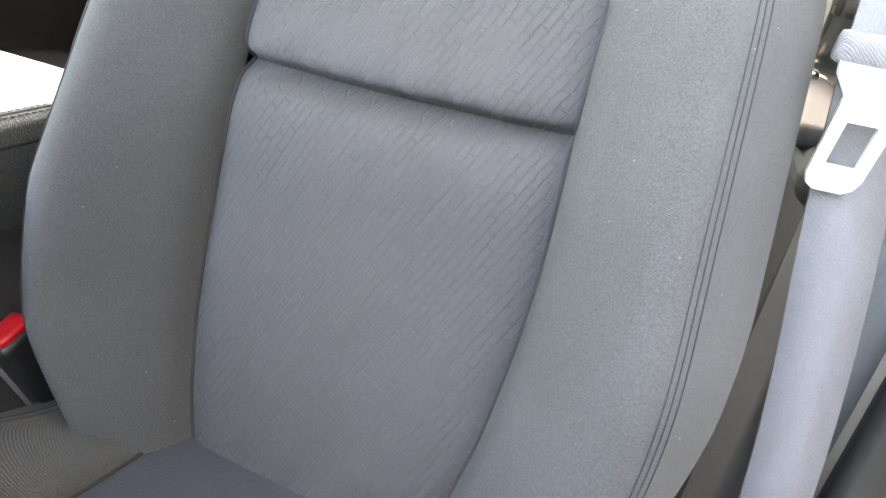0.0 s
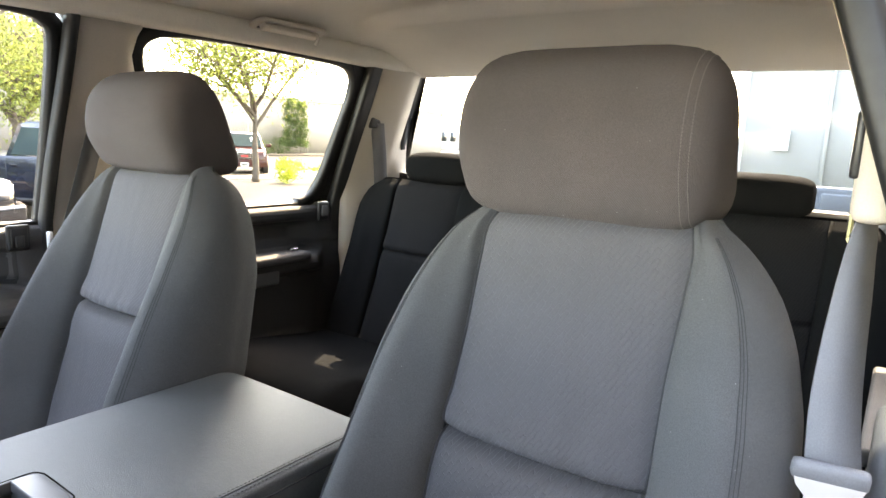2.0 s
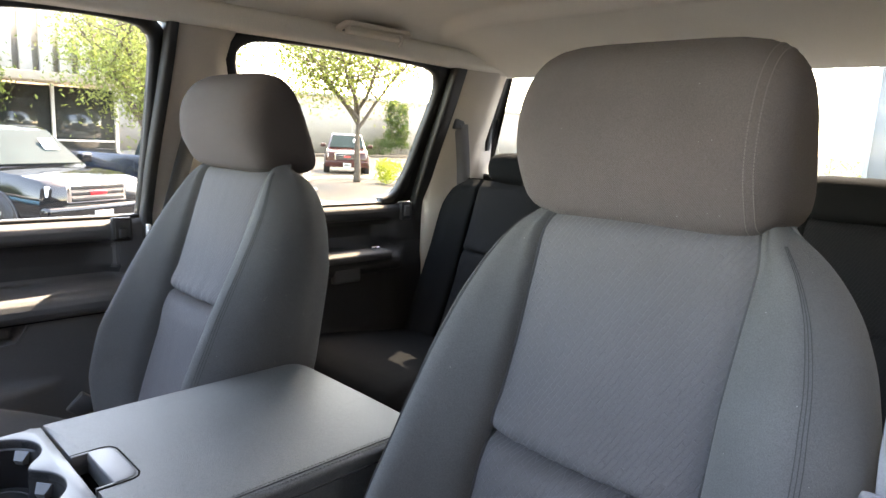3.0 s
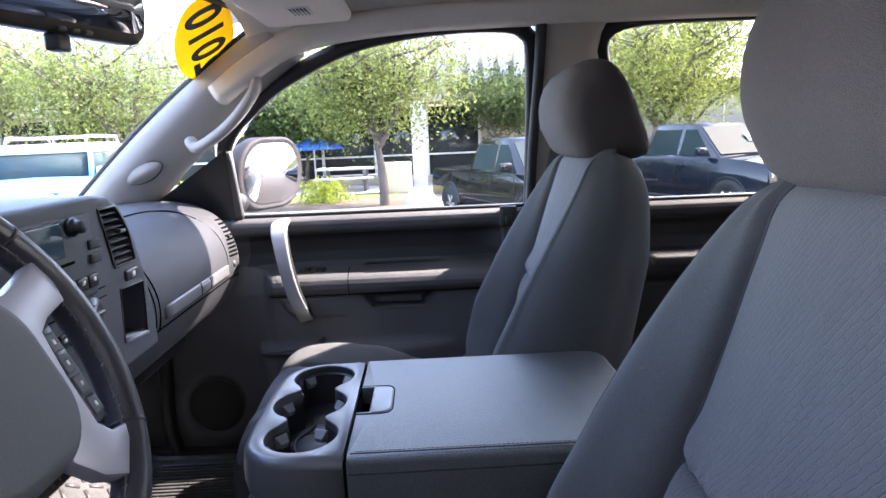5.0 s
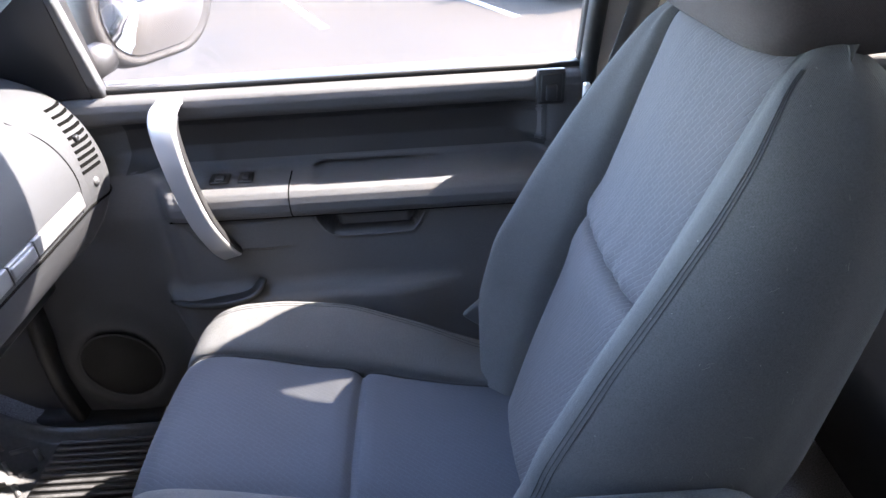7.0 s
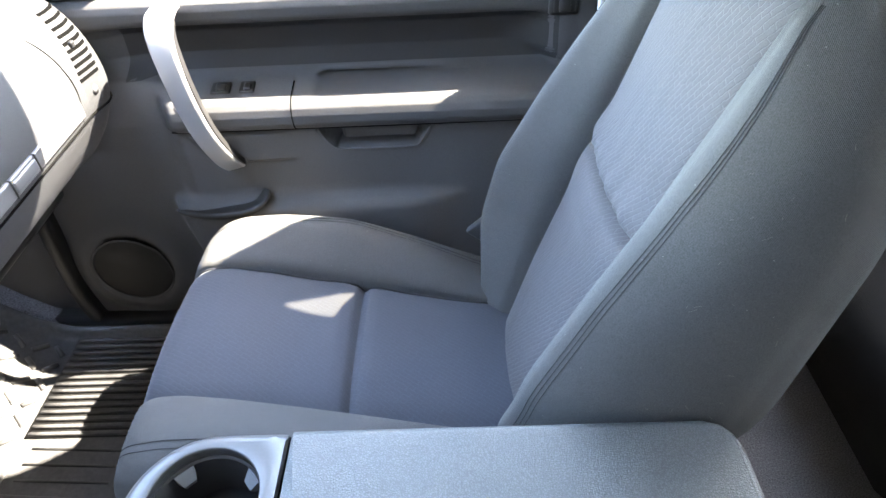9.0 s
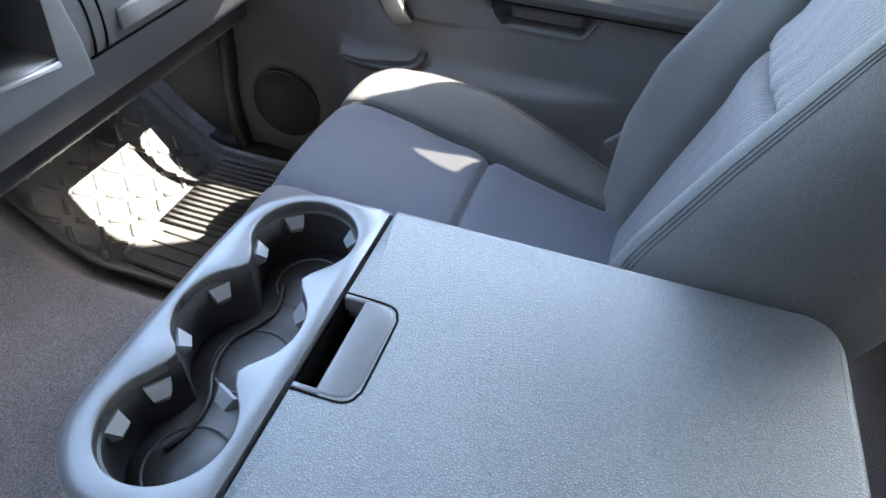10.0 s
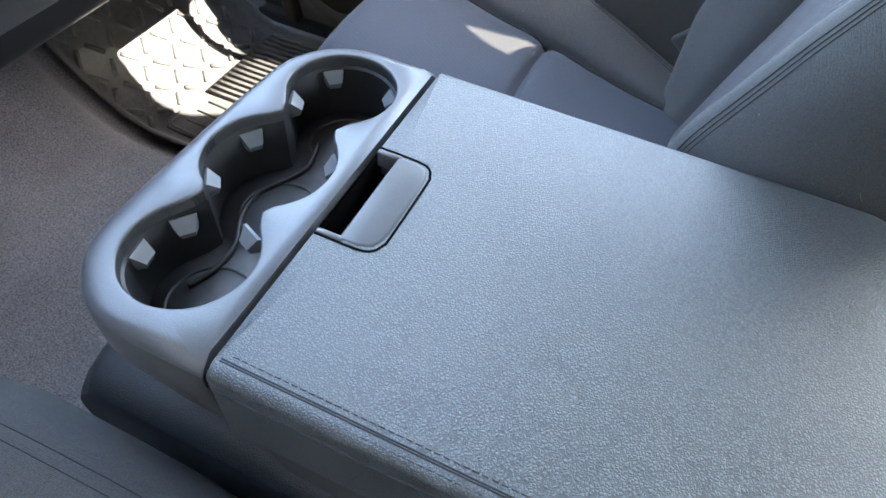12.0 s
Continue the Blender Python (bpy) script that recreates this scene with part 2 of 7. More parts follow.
CASE = material("grained_case_plastic", (0.030, 0.029, 0.029), 0.6, grain=0.1, grain_size=300, stain=0.1, stain_size=8, bump=0.4, bump_size=700, spec=0.3)
MIRROR = material("mirror_silver", (0.86, 0.87, 0.88), 0.01, metal=1.0)


# ---- building helpers ----
def thing(name, label, category, group="", kind="", at=(0, 0, 0)):
    ob = new(name)
    ob.empty_display_size = 0.05
    ob.location = at
    return tagged(ob, label, category, group, kind)


def part(name, bm, mat, parent=None, label="", smooth=True):
    """One bmesh as one mesh object under its thing, given in the thing's own coordinates."""
    me = bpy.data.meshes.new(name)
    bm.normal_update()
    bm.to_mesh(me)
    bm.free()
    if smooth:
        for p in me.polygons:
            p.use_smooth = True
    me.materials.append(mat)
    ob = new(name, me)
    ob.parent = parent
    if label:
        ob["label"] = label
    return ob


def crisp(ob, angle=35):
    """Smooth shading that keeps edges sharper than the angle."""
    bm = bmesh.new()
    bm.from_mesh(ob.data)
    for e in bm.edges:
        if len(e.link_faces) == 2 and e.calc_face_angle(0) > radians(angle):
            e.smooth = False
    bm.to_mesh(ob.data)
    bm.free()
    return ob


def carve(ob, bm):
    """Cut a closed shape out of a thing for good."""
    me = bpy.data.meshes.new("cutter")
    bm.to_mesh(me)
    bm.free()
    knife = bpy.data.objects.new("cutter", me)
    scene.collection.objects.link(knife)
    mod = ob.modifiers.new("cut", "BOOLEAN")
    mod.operation, mod.object, mod.solver = "DIFFERENCE", knife, "EXACT"
    deps = bpy.context.evaluated_depsgraph_get()
    deps.update()
    cut = bpy.data.meshes.new_from_object(ob.evaluated_get(deps))
    ob.modifiers.remove(mod)
    ob.data = cut
    bpy.data.objects.remove(knife)
    bpy.data.meshes.remove(me)
    return ob


def box_bm(size, at=(0, 0, 0), bevel=0.0, seg=2, turn=None, bm=None):
    out = bmesh.new()
    bmesh.ops.create_cube(out, size=1)
    for v in out.verts:
        v.co = Vector((v.co.x * size[0], v.co.y * size[1], v.co.z * size[2]))
    if bevel:
        bmesh.ops.bevel(out, geom=out.edges[:], offset=bevel, segments=seg, affect="EDGES", profile=0.6)
    m = Matrix.Translation(at) @ (turn.to_4x4() if turn else Matrix())
    out.transform(m)
    if bm is None:
        return out
    me = bpy.data.meshes.new("join")
    out.to_mesh(me)
    bm.from_mesh(me)
    out.free()
    bpy.data.meshes.remove(me)
    return bm


def rings_bm(rings, closed=True, cap=True):
    """A skin over rows of points, each row of one length."""
    bm = bmesh.new()
    rows = [[bm.verts.new(p) for p in r] for r in rings]
    for a, b in zip(rows, rows[1:]):
        k = len(a)
        for i in range(k if closed else k - 1):
            j = (i + 1) % k
            bm.faces.new((a[i], a[j], b[j], b[i]))
    if cap and closed:
        bm.faces.new(rows[0][::-1])
        bm.faces.new(rows[-1])
    bmesh.ops.recalc_face_normals(bm, faces=bm.faces[:])
    return bm


def smooth_line(pts, per=6, closed=False):
    """A Catmull-Rom line through the points."""
    pts = [Vector(p) for p in pts]
    n = len(pts)
    out = []
    for i in range(n if closed else n - 1):
        if closed:
            p0, p1, p2, p3 = pts[i - 1], pts[i], pts[(i + 1) % n], pts[(i + 2) % n]
        else:
            p0, p1, p2, p3 = pts[max(i - 1, 0)], pts[i], pts[i + 1], pts[min(i + 2, n - 1)]
        for k in range(per):
            t = k / per
            out.append(0.5 * ((2 * p1) + (p2 - p0) * t + (2 * p0 - 5 * p1 + 4 * p2 - p3) * t * t + (3 * p1 - p0 - 3 * p2 + p3) * t ** 3))
    if not closed:
        out.append(pts[-1])
    return out


def sweep_bm(path, section, up=(0, 0, 1), closed=False, scale=None):
    """A section (pairs across and up) carried along a path."""
    rings, n = [], len(path)
    for i, p in enumerate(path):
        a = path[(i - 1) % n] if closed or i else path[i]
        b = path[(i + 1) % n] if closed or i < n - 1 else path[i]
        way = (Vector(b) - Vector(a)).normalized()
        side = way.cross(Vector(up)).normalized()
        top = side.cross(way)
        s = scale(i / max(n - 1, 1)) if scale else 1
        rings.append([Vector(p) + side * u * s + top * v * s for u, v in section])
    if closed:
        rings.append(rings[0])
    bm = rings_bm(rings, True, not closed)
    if closed:
        bmesh.ops.remove_doubles(bm, verts=bm.verts[:], dist=1e-6)
    return bm


def circle(r, n=10, rx=None):
    return [(r * math.cos(2 * math.pi * k / n), (rx or r) * math.sin(2 * math.pi * k / n)) for k in range(n)]


def rounded(w, h, r, n=4):
    """A rectangle w by h with round corners, as pairs."""
    out = []
    for cx, cy, a in ((w / 2 - r, h / 2 - r, 0), (-w / 2 + r, h / 2 - r, 90), (-w / 2 + r, -h / 2 + r, 180), (w / 2 - r, -h / 2 + r, 270)):
        for k in range(n + 1):
            t = radians(a + 90 * k / n)
            out.append((cx + r * math.cos(t), cy + r * math.sin(t)))
    return out


def slab_bm(outline, thick, axis=2, at=0.0, holes=(), bevel=0.0, seg=2):
    """A plate from an outline (and holes) in the two other axes, from at to at + thick along the axis."""
    bm = bmesh.new()
    other = [k for k in range(3) if k != axis]
    edges = []
    for loop in (outline, *holes):
        vs = []
        for u, v in loop:
            co = [0, 0, 0]
            co[other[0]], co[other[1]], co[axis] = u, v, at
            vs.append(bm.verts.new(co))
        edges += [bm.edges.new((vs[k], vs[(k + 1) % len(vs)])) for k in range(len(vs))]
    bmesh.ops.triangle_fill(bm, use_beauty=True, use_dissolve=False, edges=edges)
    got = bmesh.ops.extrude_face_region(bm, geom=bm.faces[:])
    off = Vector((0, 0, 0))
    off[axis] = thick
    top = [v for v in got["geom"] if isinstance(v, bmesh.types.BMVert)]
    bmesh.ops.translate(bm, verts=top, vec=off)
    bmesh.ops.recalc_face_normals(bm, faces=bm.faces[:])
    if bevel:
        tops = set(top)
        rim = [e for e in bm.edges if e.verts[0] in tops and e.verts[1] in tops and len(e.link_faces) == 2 and e.calc_face_angle(0) > 0.8]
        bmesh.ops.bevel(bm, geom=rim, offset=bevel, segments=seg, affect="EDGES", profile=0.5)
    return bm


def grid_bm(us, vs, f):
    """A sheet f(u, v) over two lists of parameters."""
    bm = bmesh.new()
    rows = [[bm.verts.new(f(u, v)) for v in vs] for u in us]
    for a, b in zip(rows, rows[1:]):
        for k in range(len(vs) - 1):
            bm.faces.new((a[k], a[k + 1], b[k + 1], b[k]))
    return bm


def lerp_table(table, t):
    """A smooth value from rows of (key, value)."""
    if t <= table[0][0]:
        return table[0][1]
    for (a, x), (b, y) in zip(table, table[1:]):
        if t <= b:
            k = (t - a) / (b - a)
            return x + (y - x) * k
    return table[-1][1]


def soft_table(table, t, w=0.02):
    return sum(lerp_table(table, t + d * w) for d in (-1, -0.5, 0, 0.5, 1)) / 5


def step(a, b, x):
    t = min(max((x - a) / (b - a), 0), 1)
    return t * t * (3 - 2 * t)


def steps(a, b, n):
    return [a + (b - a) * k / n for k in range(n + 1)]


def spot(x, c, w):
    return math.exp(-((x - c) / w) ** 2)


# ---- cab shell ----
FLOOR = 0.15
GROUND = -0.95


def side_y(z):
    """How far out the side glass stands at a height."""
    return 0.845 - 0.36 * max(0.0, z - 0.80)


def floor_z(x, y):
    hump = 0.085 * (1 - step(0.235, 0.31, abs(y)))
    toe = 0.34 * step(-0.86, -1.32, x)
    sill = 0.02 * step(0.70, 0.745, abs(y))
    return FLOOR + max(hump * (1 - 0.6 * step(-0.3, 0.3, x)), 0) + toe + sill


def cab_floor():
    bm = grid_bm(steps(-1.34, 1.36, 54), steps(-0.80, 0.80, 64), lambda x, y: (x, y, floor_z(x, y)))
    ob = part("floor", bm, CARPET)
    tagged(ob, "dark grey cut-pile carpet over the cab floor and tunnel", "carpet", kind="structure")
    so = ob.modifiers.new("thick", "SOLIDIFY")
    so.thickness, so.offset = 0.03, 1


def headliner():
    def f(x, y):
        a = abs(y) / 0.70
        side = 0.080 * a ** 8 + 0.012 * a ** 2
        lip = 0.765 + 0.25 * a ** 4
        back = 0.036 * step(lip - 0.03, lip + 0.014, x) + 0.070 * step(lip + 0.01, 1.31, x) ** 1.1
        z = 1.338 - max(side, back) - 0.3 * min(side, back) * (1 - a)
        z -= 0.045 * step(-0.22, -0.53, x)
        return (x, y, z)
    bm = grid_bm(steps(-0.53, 0.74, 36) + steps(0.75, 0.98, 46) + steps(1.0, 1.29, 18), steps(-0.682, 0.682, 56), f)
    ob = part("ceiling", bm, HEAD)
    tagged(ob, "light tan cloth headliner with curved rear header", "headliner", kind="structure")
    so = ob.modifiers.new("thick", "SOLIDIFY")
    so.thickness, so.offset = 0.03, -1
    # painted roof skin over it
    roof = part("roof", grid_bm(steps(-0.60, 1.38, 16), steps(-0.690, 0.690, 12),
                                lambda x, y: (x, y, 1.405 - 0.095 * (abs(y) / 0.69) ** 4 - 0.04 * step(-0.3, -0.6, x) - 0.03 * step(1.2, 1.38, x))), BODY)
    tagged(roof, "painted steel roof skin above the headliner", "roof", kind="structure")
    so = roof.modifiers.new("thick", "SOLIDIFY")
    so.thickness, so.offset = 0.02, -1


BODY = material("silver_body_paint", (0.42, 0.43, 0.44), 0.3, metal=0.5, stain=0.05, stain_size=3)

FRONT_WIN = [(-0.645, 0.80), (-0.632, 0.98), (-0.535, 1.085), (-0.45, 1.14), (-0.31, 1.20), (-0.17, 1.228), (-0.04, 1.238), (0.065, 1.236), (0.105, 1.222), (0.122, 1.18), (0.130, 0.98), (0.132, 0.80)]
REAR_WIN = [(0.420, 0.81), (0.402, 0.93), (0.380, 1.04), (0.340, 1.12), (0.314, 1.18), (0.324, 1.218), (0.40, 1.239), (0.60, 1.243), (0.85, 1.238), (0.945, 1.230), (0.988, 1.205), (1.0, 1.15), (0.988, 1.04), (0.975, 0.93), (0.958, 0.865), (0.935, 0.83), (0.89, 0.815)]


def window_loop(pts, s=1):
    return [Vector((x, s * side_y(z), z)) for x, z in pts]


def pane(name, loop, parent, label, mat=None):
    bm = bmesh.new()
    vs = [bm.verts.new(p) for p in loop]
    bm.faces.new(vs)
    ex = bmesh.ops.extrude_face_region(bm, geom=bm.faces[:])
    bmesh.ops.translate(bm, verts=[v for v in ex["geom"] if isinstance(v, bmesh.types.BMVert)], vec=(0, 0.004, 0))
    ob = part(name, bm, mat or CLEAR, parent, label, smooth=False)
    # only the tinted rear glass shades what lies behind it
    ob.visible_shadow = mat is not None
    return ob


def window_frame(parent, pts, s=1, wide=0.030):
    line = smooth_line(window_loop(pts, s), 4)
    sec = [(-0.012, -wide), (0.010, -wide), (0.016, -0.004), (0.010, 0.004), (-0.012, 0.004)]
    centre = sum(line, Vector()) / len(line)
    rings = []
    for i, p in enumerate(line):
        a, b = line[max(i - 1, 0)], line[min(i + 1, len(line) - 1)]
        way = (b - a).normalized()
        out = Vector((0, s, 0))
        away = way.cross(out).normalized()
        if away.dot(p - centre) < 0:
            away = -away
        rings.append([p + away * (-v) - out * u for u, v in sec])
    return rings_bm(rings)


def pillars():
    for s in (1, -1):
        word = "passenger" if s > 0 else "driver"
        # middle pillar
        rings = []
        for z in steps(0.30, 1.262, 24):
            y = s * (side_y(z) - 0.032 - 0.012 * step(0.95, 0.80, z))
            x0, x1 = 0.140 + 0.01 * step(0.9, 1.2, z), lerp_table([(0.30, 0.385), (0.81, 0.385), (0.93, 0.370), (1.04, 0.350), (1.12, 0.312), (1.18, 0.290), (1.262, 0.284)], z)
            x0 -= 0.02 * step(1.20, 1.262, z)
            x1 += 0.03 * step(1.20, 1.262, z)
            d = 0.02 * s
            rings.append([(x0, y + 3 * d, z), (x0, y + d, z), (x0 + 0.012, y + 0.2 * d, z), (x0 + 0.05, y - 0.2 * d, z), (x1 - 0.05, y - 0.2 * d, z), (x1 - 0.012, y + 0.2 * d, z), (x1, y + d, z), (x1, y + 3 * d, z)])
        ob = part("b_pillar_trim", rings_bm(rings), PILLAR_TAN)
        tagged(ob, "light tan plastic trim over the middle door pillar", "pillar trim", kind="structure")
        # foot of the middle pillar, out to the sill
        ob = part("pillar_foot", box_bm((0.150, 0.12, 0.66), (0.245, s * 0.805, 0.45), 0.02, 3), SOFT)
        tagged(ob, "dark plastic foot of the middle door pillar", "pillar trim", kind="structure")
        # rear pillar
        rings = []
        for z in steps(0.35, 1.262, 24):
            y = s * (side_y(z) - 0.050 - 0.03 * step(0.9, 0.75, z))
            x0 = 1.045 + 0.012 * step(0.9, 1.2, z)
            d = 0.02 * s
            inner = s * (0.748 - 0.03 * step(1.20, 1.262, z))
            rings.append([(x0, y + 4 * d, z), (x0, y + d, z), (x0 + 0.012, y, z), (1.20, y - 0.6 * d, z), (1.262, min(abs(y), abs(inner) + 0.02) * s, z), (1.275, inner, z), (1.33, inner, z), (1.33, y + 4 * d, z)])
        ob = part("c_pillar_trim", rings_bm(rings), PILLAR_TAN)
        tagged(ob, "light tan plastic trim over the rear pillar", "pillar trim", kind="structure")
        # roof side rail between the headliner and the window frames
        path = smooth_line([(x, s * (side_y(z) - 0.022), z) for x, z in ((-0.62, 1.115), (-0.52, 1.18), (-0.40, 1.235), (-0.17, 1.262), (0.1, 1.268), (0.6, 1.272), (1.0, 1.266), (1.30, 1.26))], 5)
        ob = part("roof_rail_trim", sweep_bm(path, rounded(0.075, 0.055, 0.018)), HEAD)
        tagged(ob, "tan cloth edge of the headliner above the doors", "headliner", kind="structure")
        # black seal round the pillars, seen as the door gap
        for x, lean, wide in ((0.140, 0.008, 0.024), (1.040, 0.01, 0.056)):
            path = [Vector((x + lean * step(0.9, 1.2, z), s * (side_y(z) - 0.03), z)) for z in steps(0.22, 1.285, 18)]
            ob = part("door_seal", sweep_bm(path, rounded(wide, 0.034, 0.010), up=(0, 1, 0)), SEAL)
            tagged(ob, "black rubber door seal along the pillar", "door seal", kind="structure")
        # windscreen pillar
        a, b = Vector((-1.10, s * 0.80, 0.80)), Vector((-0.50, s * 0.655, 1.262))
        path = [a.lerp(b, t) + Vector((0, 0, 0.028 * math.sin(math.pi * t))) for t in steps(0, 1, 20)]
        rings = []
        for i, p in enumerate(path):
            t = i / 20
            wd = 0.135 - 0.035 * t
            rings.append([p + Vector((-0.012, 0.02 * s, 0.004)), p + Vector((0.0, -0.012 * s, 0.0)), p + Vector((0.35 * wd, -0.016 * s, -0.25 * wd)), p + Vector((0.75 * wd, 0.012 * s, -0.52 * wd)), p + Vector((0.95 * wd, 0.045 * s, -0.62 * wd)), p + Vector((0.9 * wd, 0.075 * s, -0.55 * wd)), p + Vector((0.0, 0.055 * s, 0.03))])
        line = [p + Vector((-0.008, 0.0, 0.004)) for p in path]
        ob = part("windshield_edge_seal", sweep_bm(line, circle(0.007, 8)), SEAL)
        tagged(ob, "black rubber edge between pillar trim and windshield", "window seal", kind="structure")
        ob = part("a_pillar_trim", rings_bm(rings), PILLAR)
        tagged(ob, "light grey plastic trim along the windscreen pillar", "pillar trim", kind="structure")
        # outer skin of the side: roof edge, sill
        path = [Vector((x, s * 0.90, z)) for x, z in ((-1.3, 0.12), (1.4, 0.12))]
        ob = part("rocker", sweep_bm(path, rounded(0.14, 0.16, 0.03)), BODY)
        tagged(ob, "painted body sill below the doors", "body sill", kind="structure")
        ob = part("sill_plate", sweep_bm([Vector((-1.0, s * 0.775, 0.165)), Vector((1.05, s * 0.775, 0.165))], rounded(0.09, 0.05, 0.015)), TRIM_DARK)
        tagged(ob, "black plastic scuff plate on the door sill", "sill plate", kind="structure")
        # kick panel ahead of the door
        ob = part("kick_panel", slab_bm([(-1.34, 0.13), (-0.83, 0.13), (-0.84, 0.30), (-0.90, 0.60), (-1.34, 0.60)], 0.03, axis=1, at=0.765 * s if s > 0 else -0.795, bevel=0.008), SOFT)
        tagged(ob, "dark plastic kick panel ahead of the door", "trim panel", kind="structure")
        # body side behind the dash up to the glass base
        ob = part("cowl_side", slab_bm([(-1.45, 0.1), (-0.84, 0.1), (-0.84, 0.82), (-1.45, 0.82)], 0.03, axis=1, at=0.86 if s > 0 else -0.89), BODY)
        tagged(ob, "painted steel side of the cowl", "body panel", kind="structure")
    # firewall
    ob = part("firewall", box_bm((0.03, 1.74, 0.80), (-1.36, 0, 0.47)), CARPET)
    tagged(ob, "dark carpeted bulkhead behind the dash", "bulkhead", kind="structure")


def rear_wall():
    outer = [(-0.80, 0.10), (0.80, 0.10), (0.80, 0.90), (0.68, 1.30), (-0.68, 1.30), (-0.80, 0.90)]
    hole = [(u, v + 1.071) for u, v in rounded(1.545, 0.36, 0.03, 4)]
    hole = [(u * (1.0 - 0.20 * (v - 0.89)), v) for u, v in hole]
    ob = part("wall_rear", slab_bm(outer, 0.05, axis=0, at=1.315, holes=(hole,)), TRIM_DARK)
    tagged(ob, "dark trim of the rear cab wall round the window", "rear wall", kind="structure")
    win = thing("rear_window", "fixed rear cab window with black rubber surround", "window", kind="structure")
    loop = [Vector((1.31, u, v)) for u, v in hole]
    part("window_frame", sweep_bm(loop, [(-0.010, -0.012), (0.012, -0.012), (0.012, 0.012), (-0.010, 0.012)], up=(1, 0, 0), closed=True), SEAL, win)
    bm = bmesh.new()
    bm.faces.new([bm.verts.new((1.345, u, v)) for u, v in hole])
    ex = bmesh.ops.extrude_face_region(bm, geom=bm.faces[:])
    bmesh.ops.translate(bm, verts=[v for v in ex["geom"] if isinstance(v, bmesh.types.BMVert)], vec=(0.004, 0, 0))
    part("pane", bm, REAR_GLASS, win, "lightly tinted rear glass", smooth=False)
    # chrome-grey sill line below the glass
    ob = part("window_sill", box_bm((0.03, 1.40, 0.012), (1.295, 0, 0.893), 0.004), PILLAR)
    tagged(ob, "pale ledge under the rear window", "window ledge", kind="structure")


def windscreen_x(y, z):
    return -0.535 - 1.32 * (1.262 - z) - 0.10 * (1 - (y / 0.68) ** 2)


def windscreen():
    win = thing("windshield", "large raked clear windshield", "windshield", kind="structure")

    def f(v, u):
        z = 0.845 + (1.285 - 0.845) * v
        y = u * (0.80 - 0.14 * v)
        return (windscreen_x(y, z), y, z)
    g = part("pane", grid_bm(steps(0, 1, 16), steps(-1, 1, 24), f), CLEAR, win, "clear laminated glass")
    g.visible_shadow = False
    band = [Vector(f(1.0, u)) + Vector((0.012, 0, 0.006)) for u in steps(-1, 1, 24)]
    part("header_seal", sweep_bm(band, rounded(0.03, 0.02, 0.006)), SEAL, win)
    # header trim that joins the headliner
    path = [Vector(f(1.0, u)) + Vector((0.06, 0, 0.022)) for u in steps(-0.98, 0.98, 24)]
    ob = part("header_trim", sweep_bm(path, rounded(0.14, 0.03, 0.012)), HEAD)
    tagged(ob, "tan headliner edge above the windshield", "headliner", kind="structure")


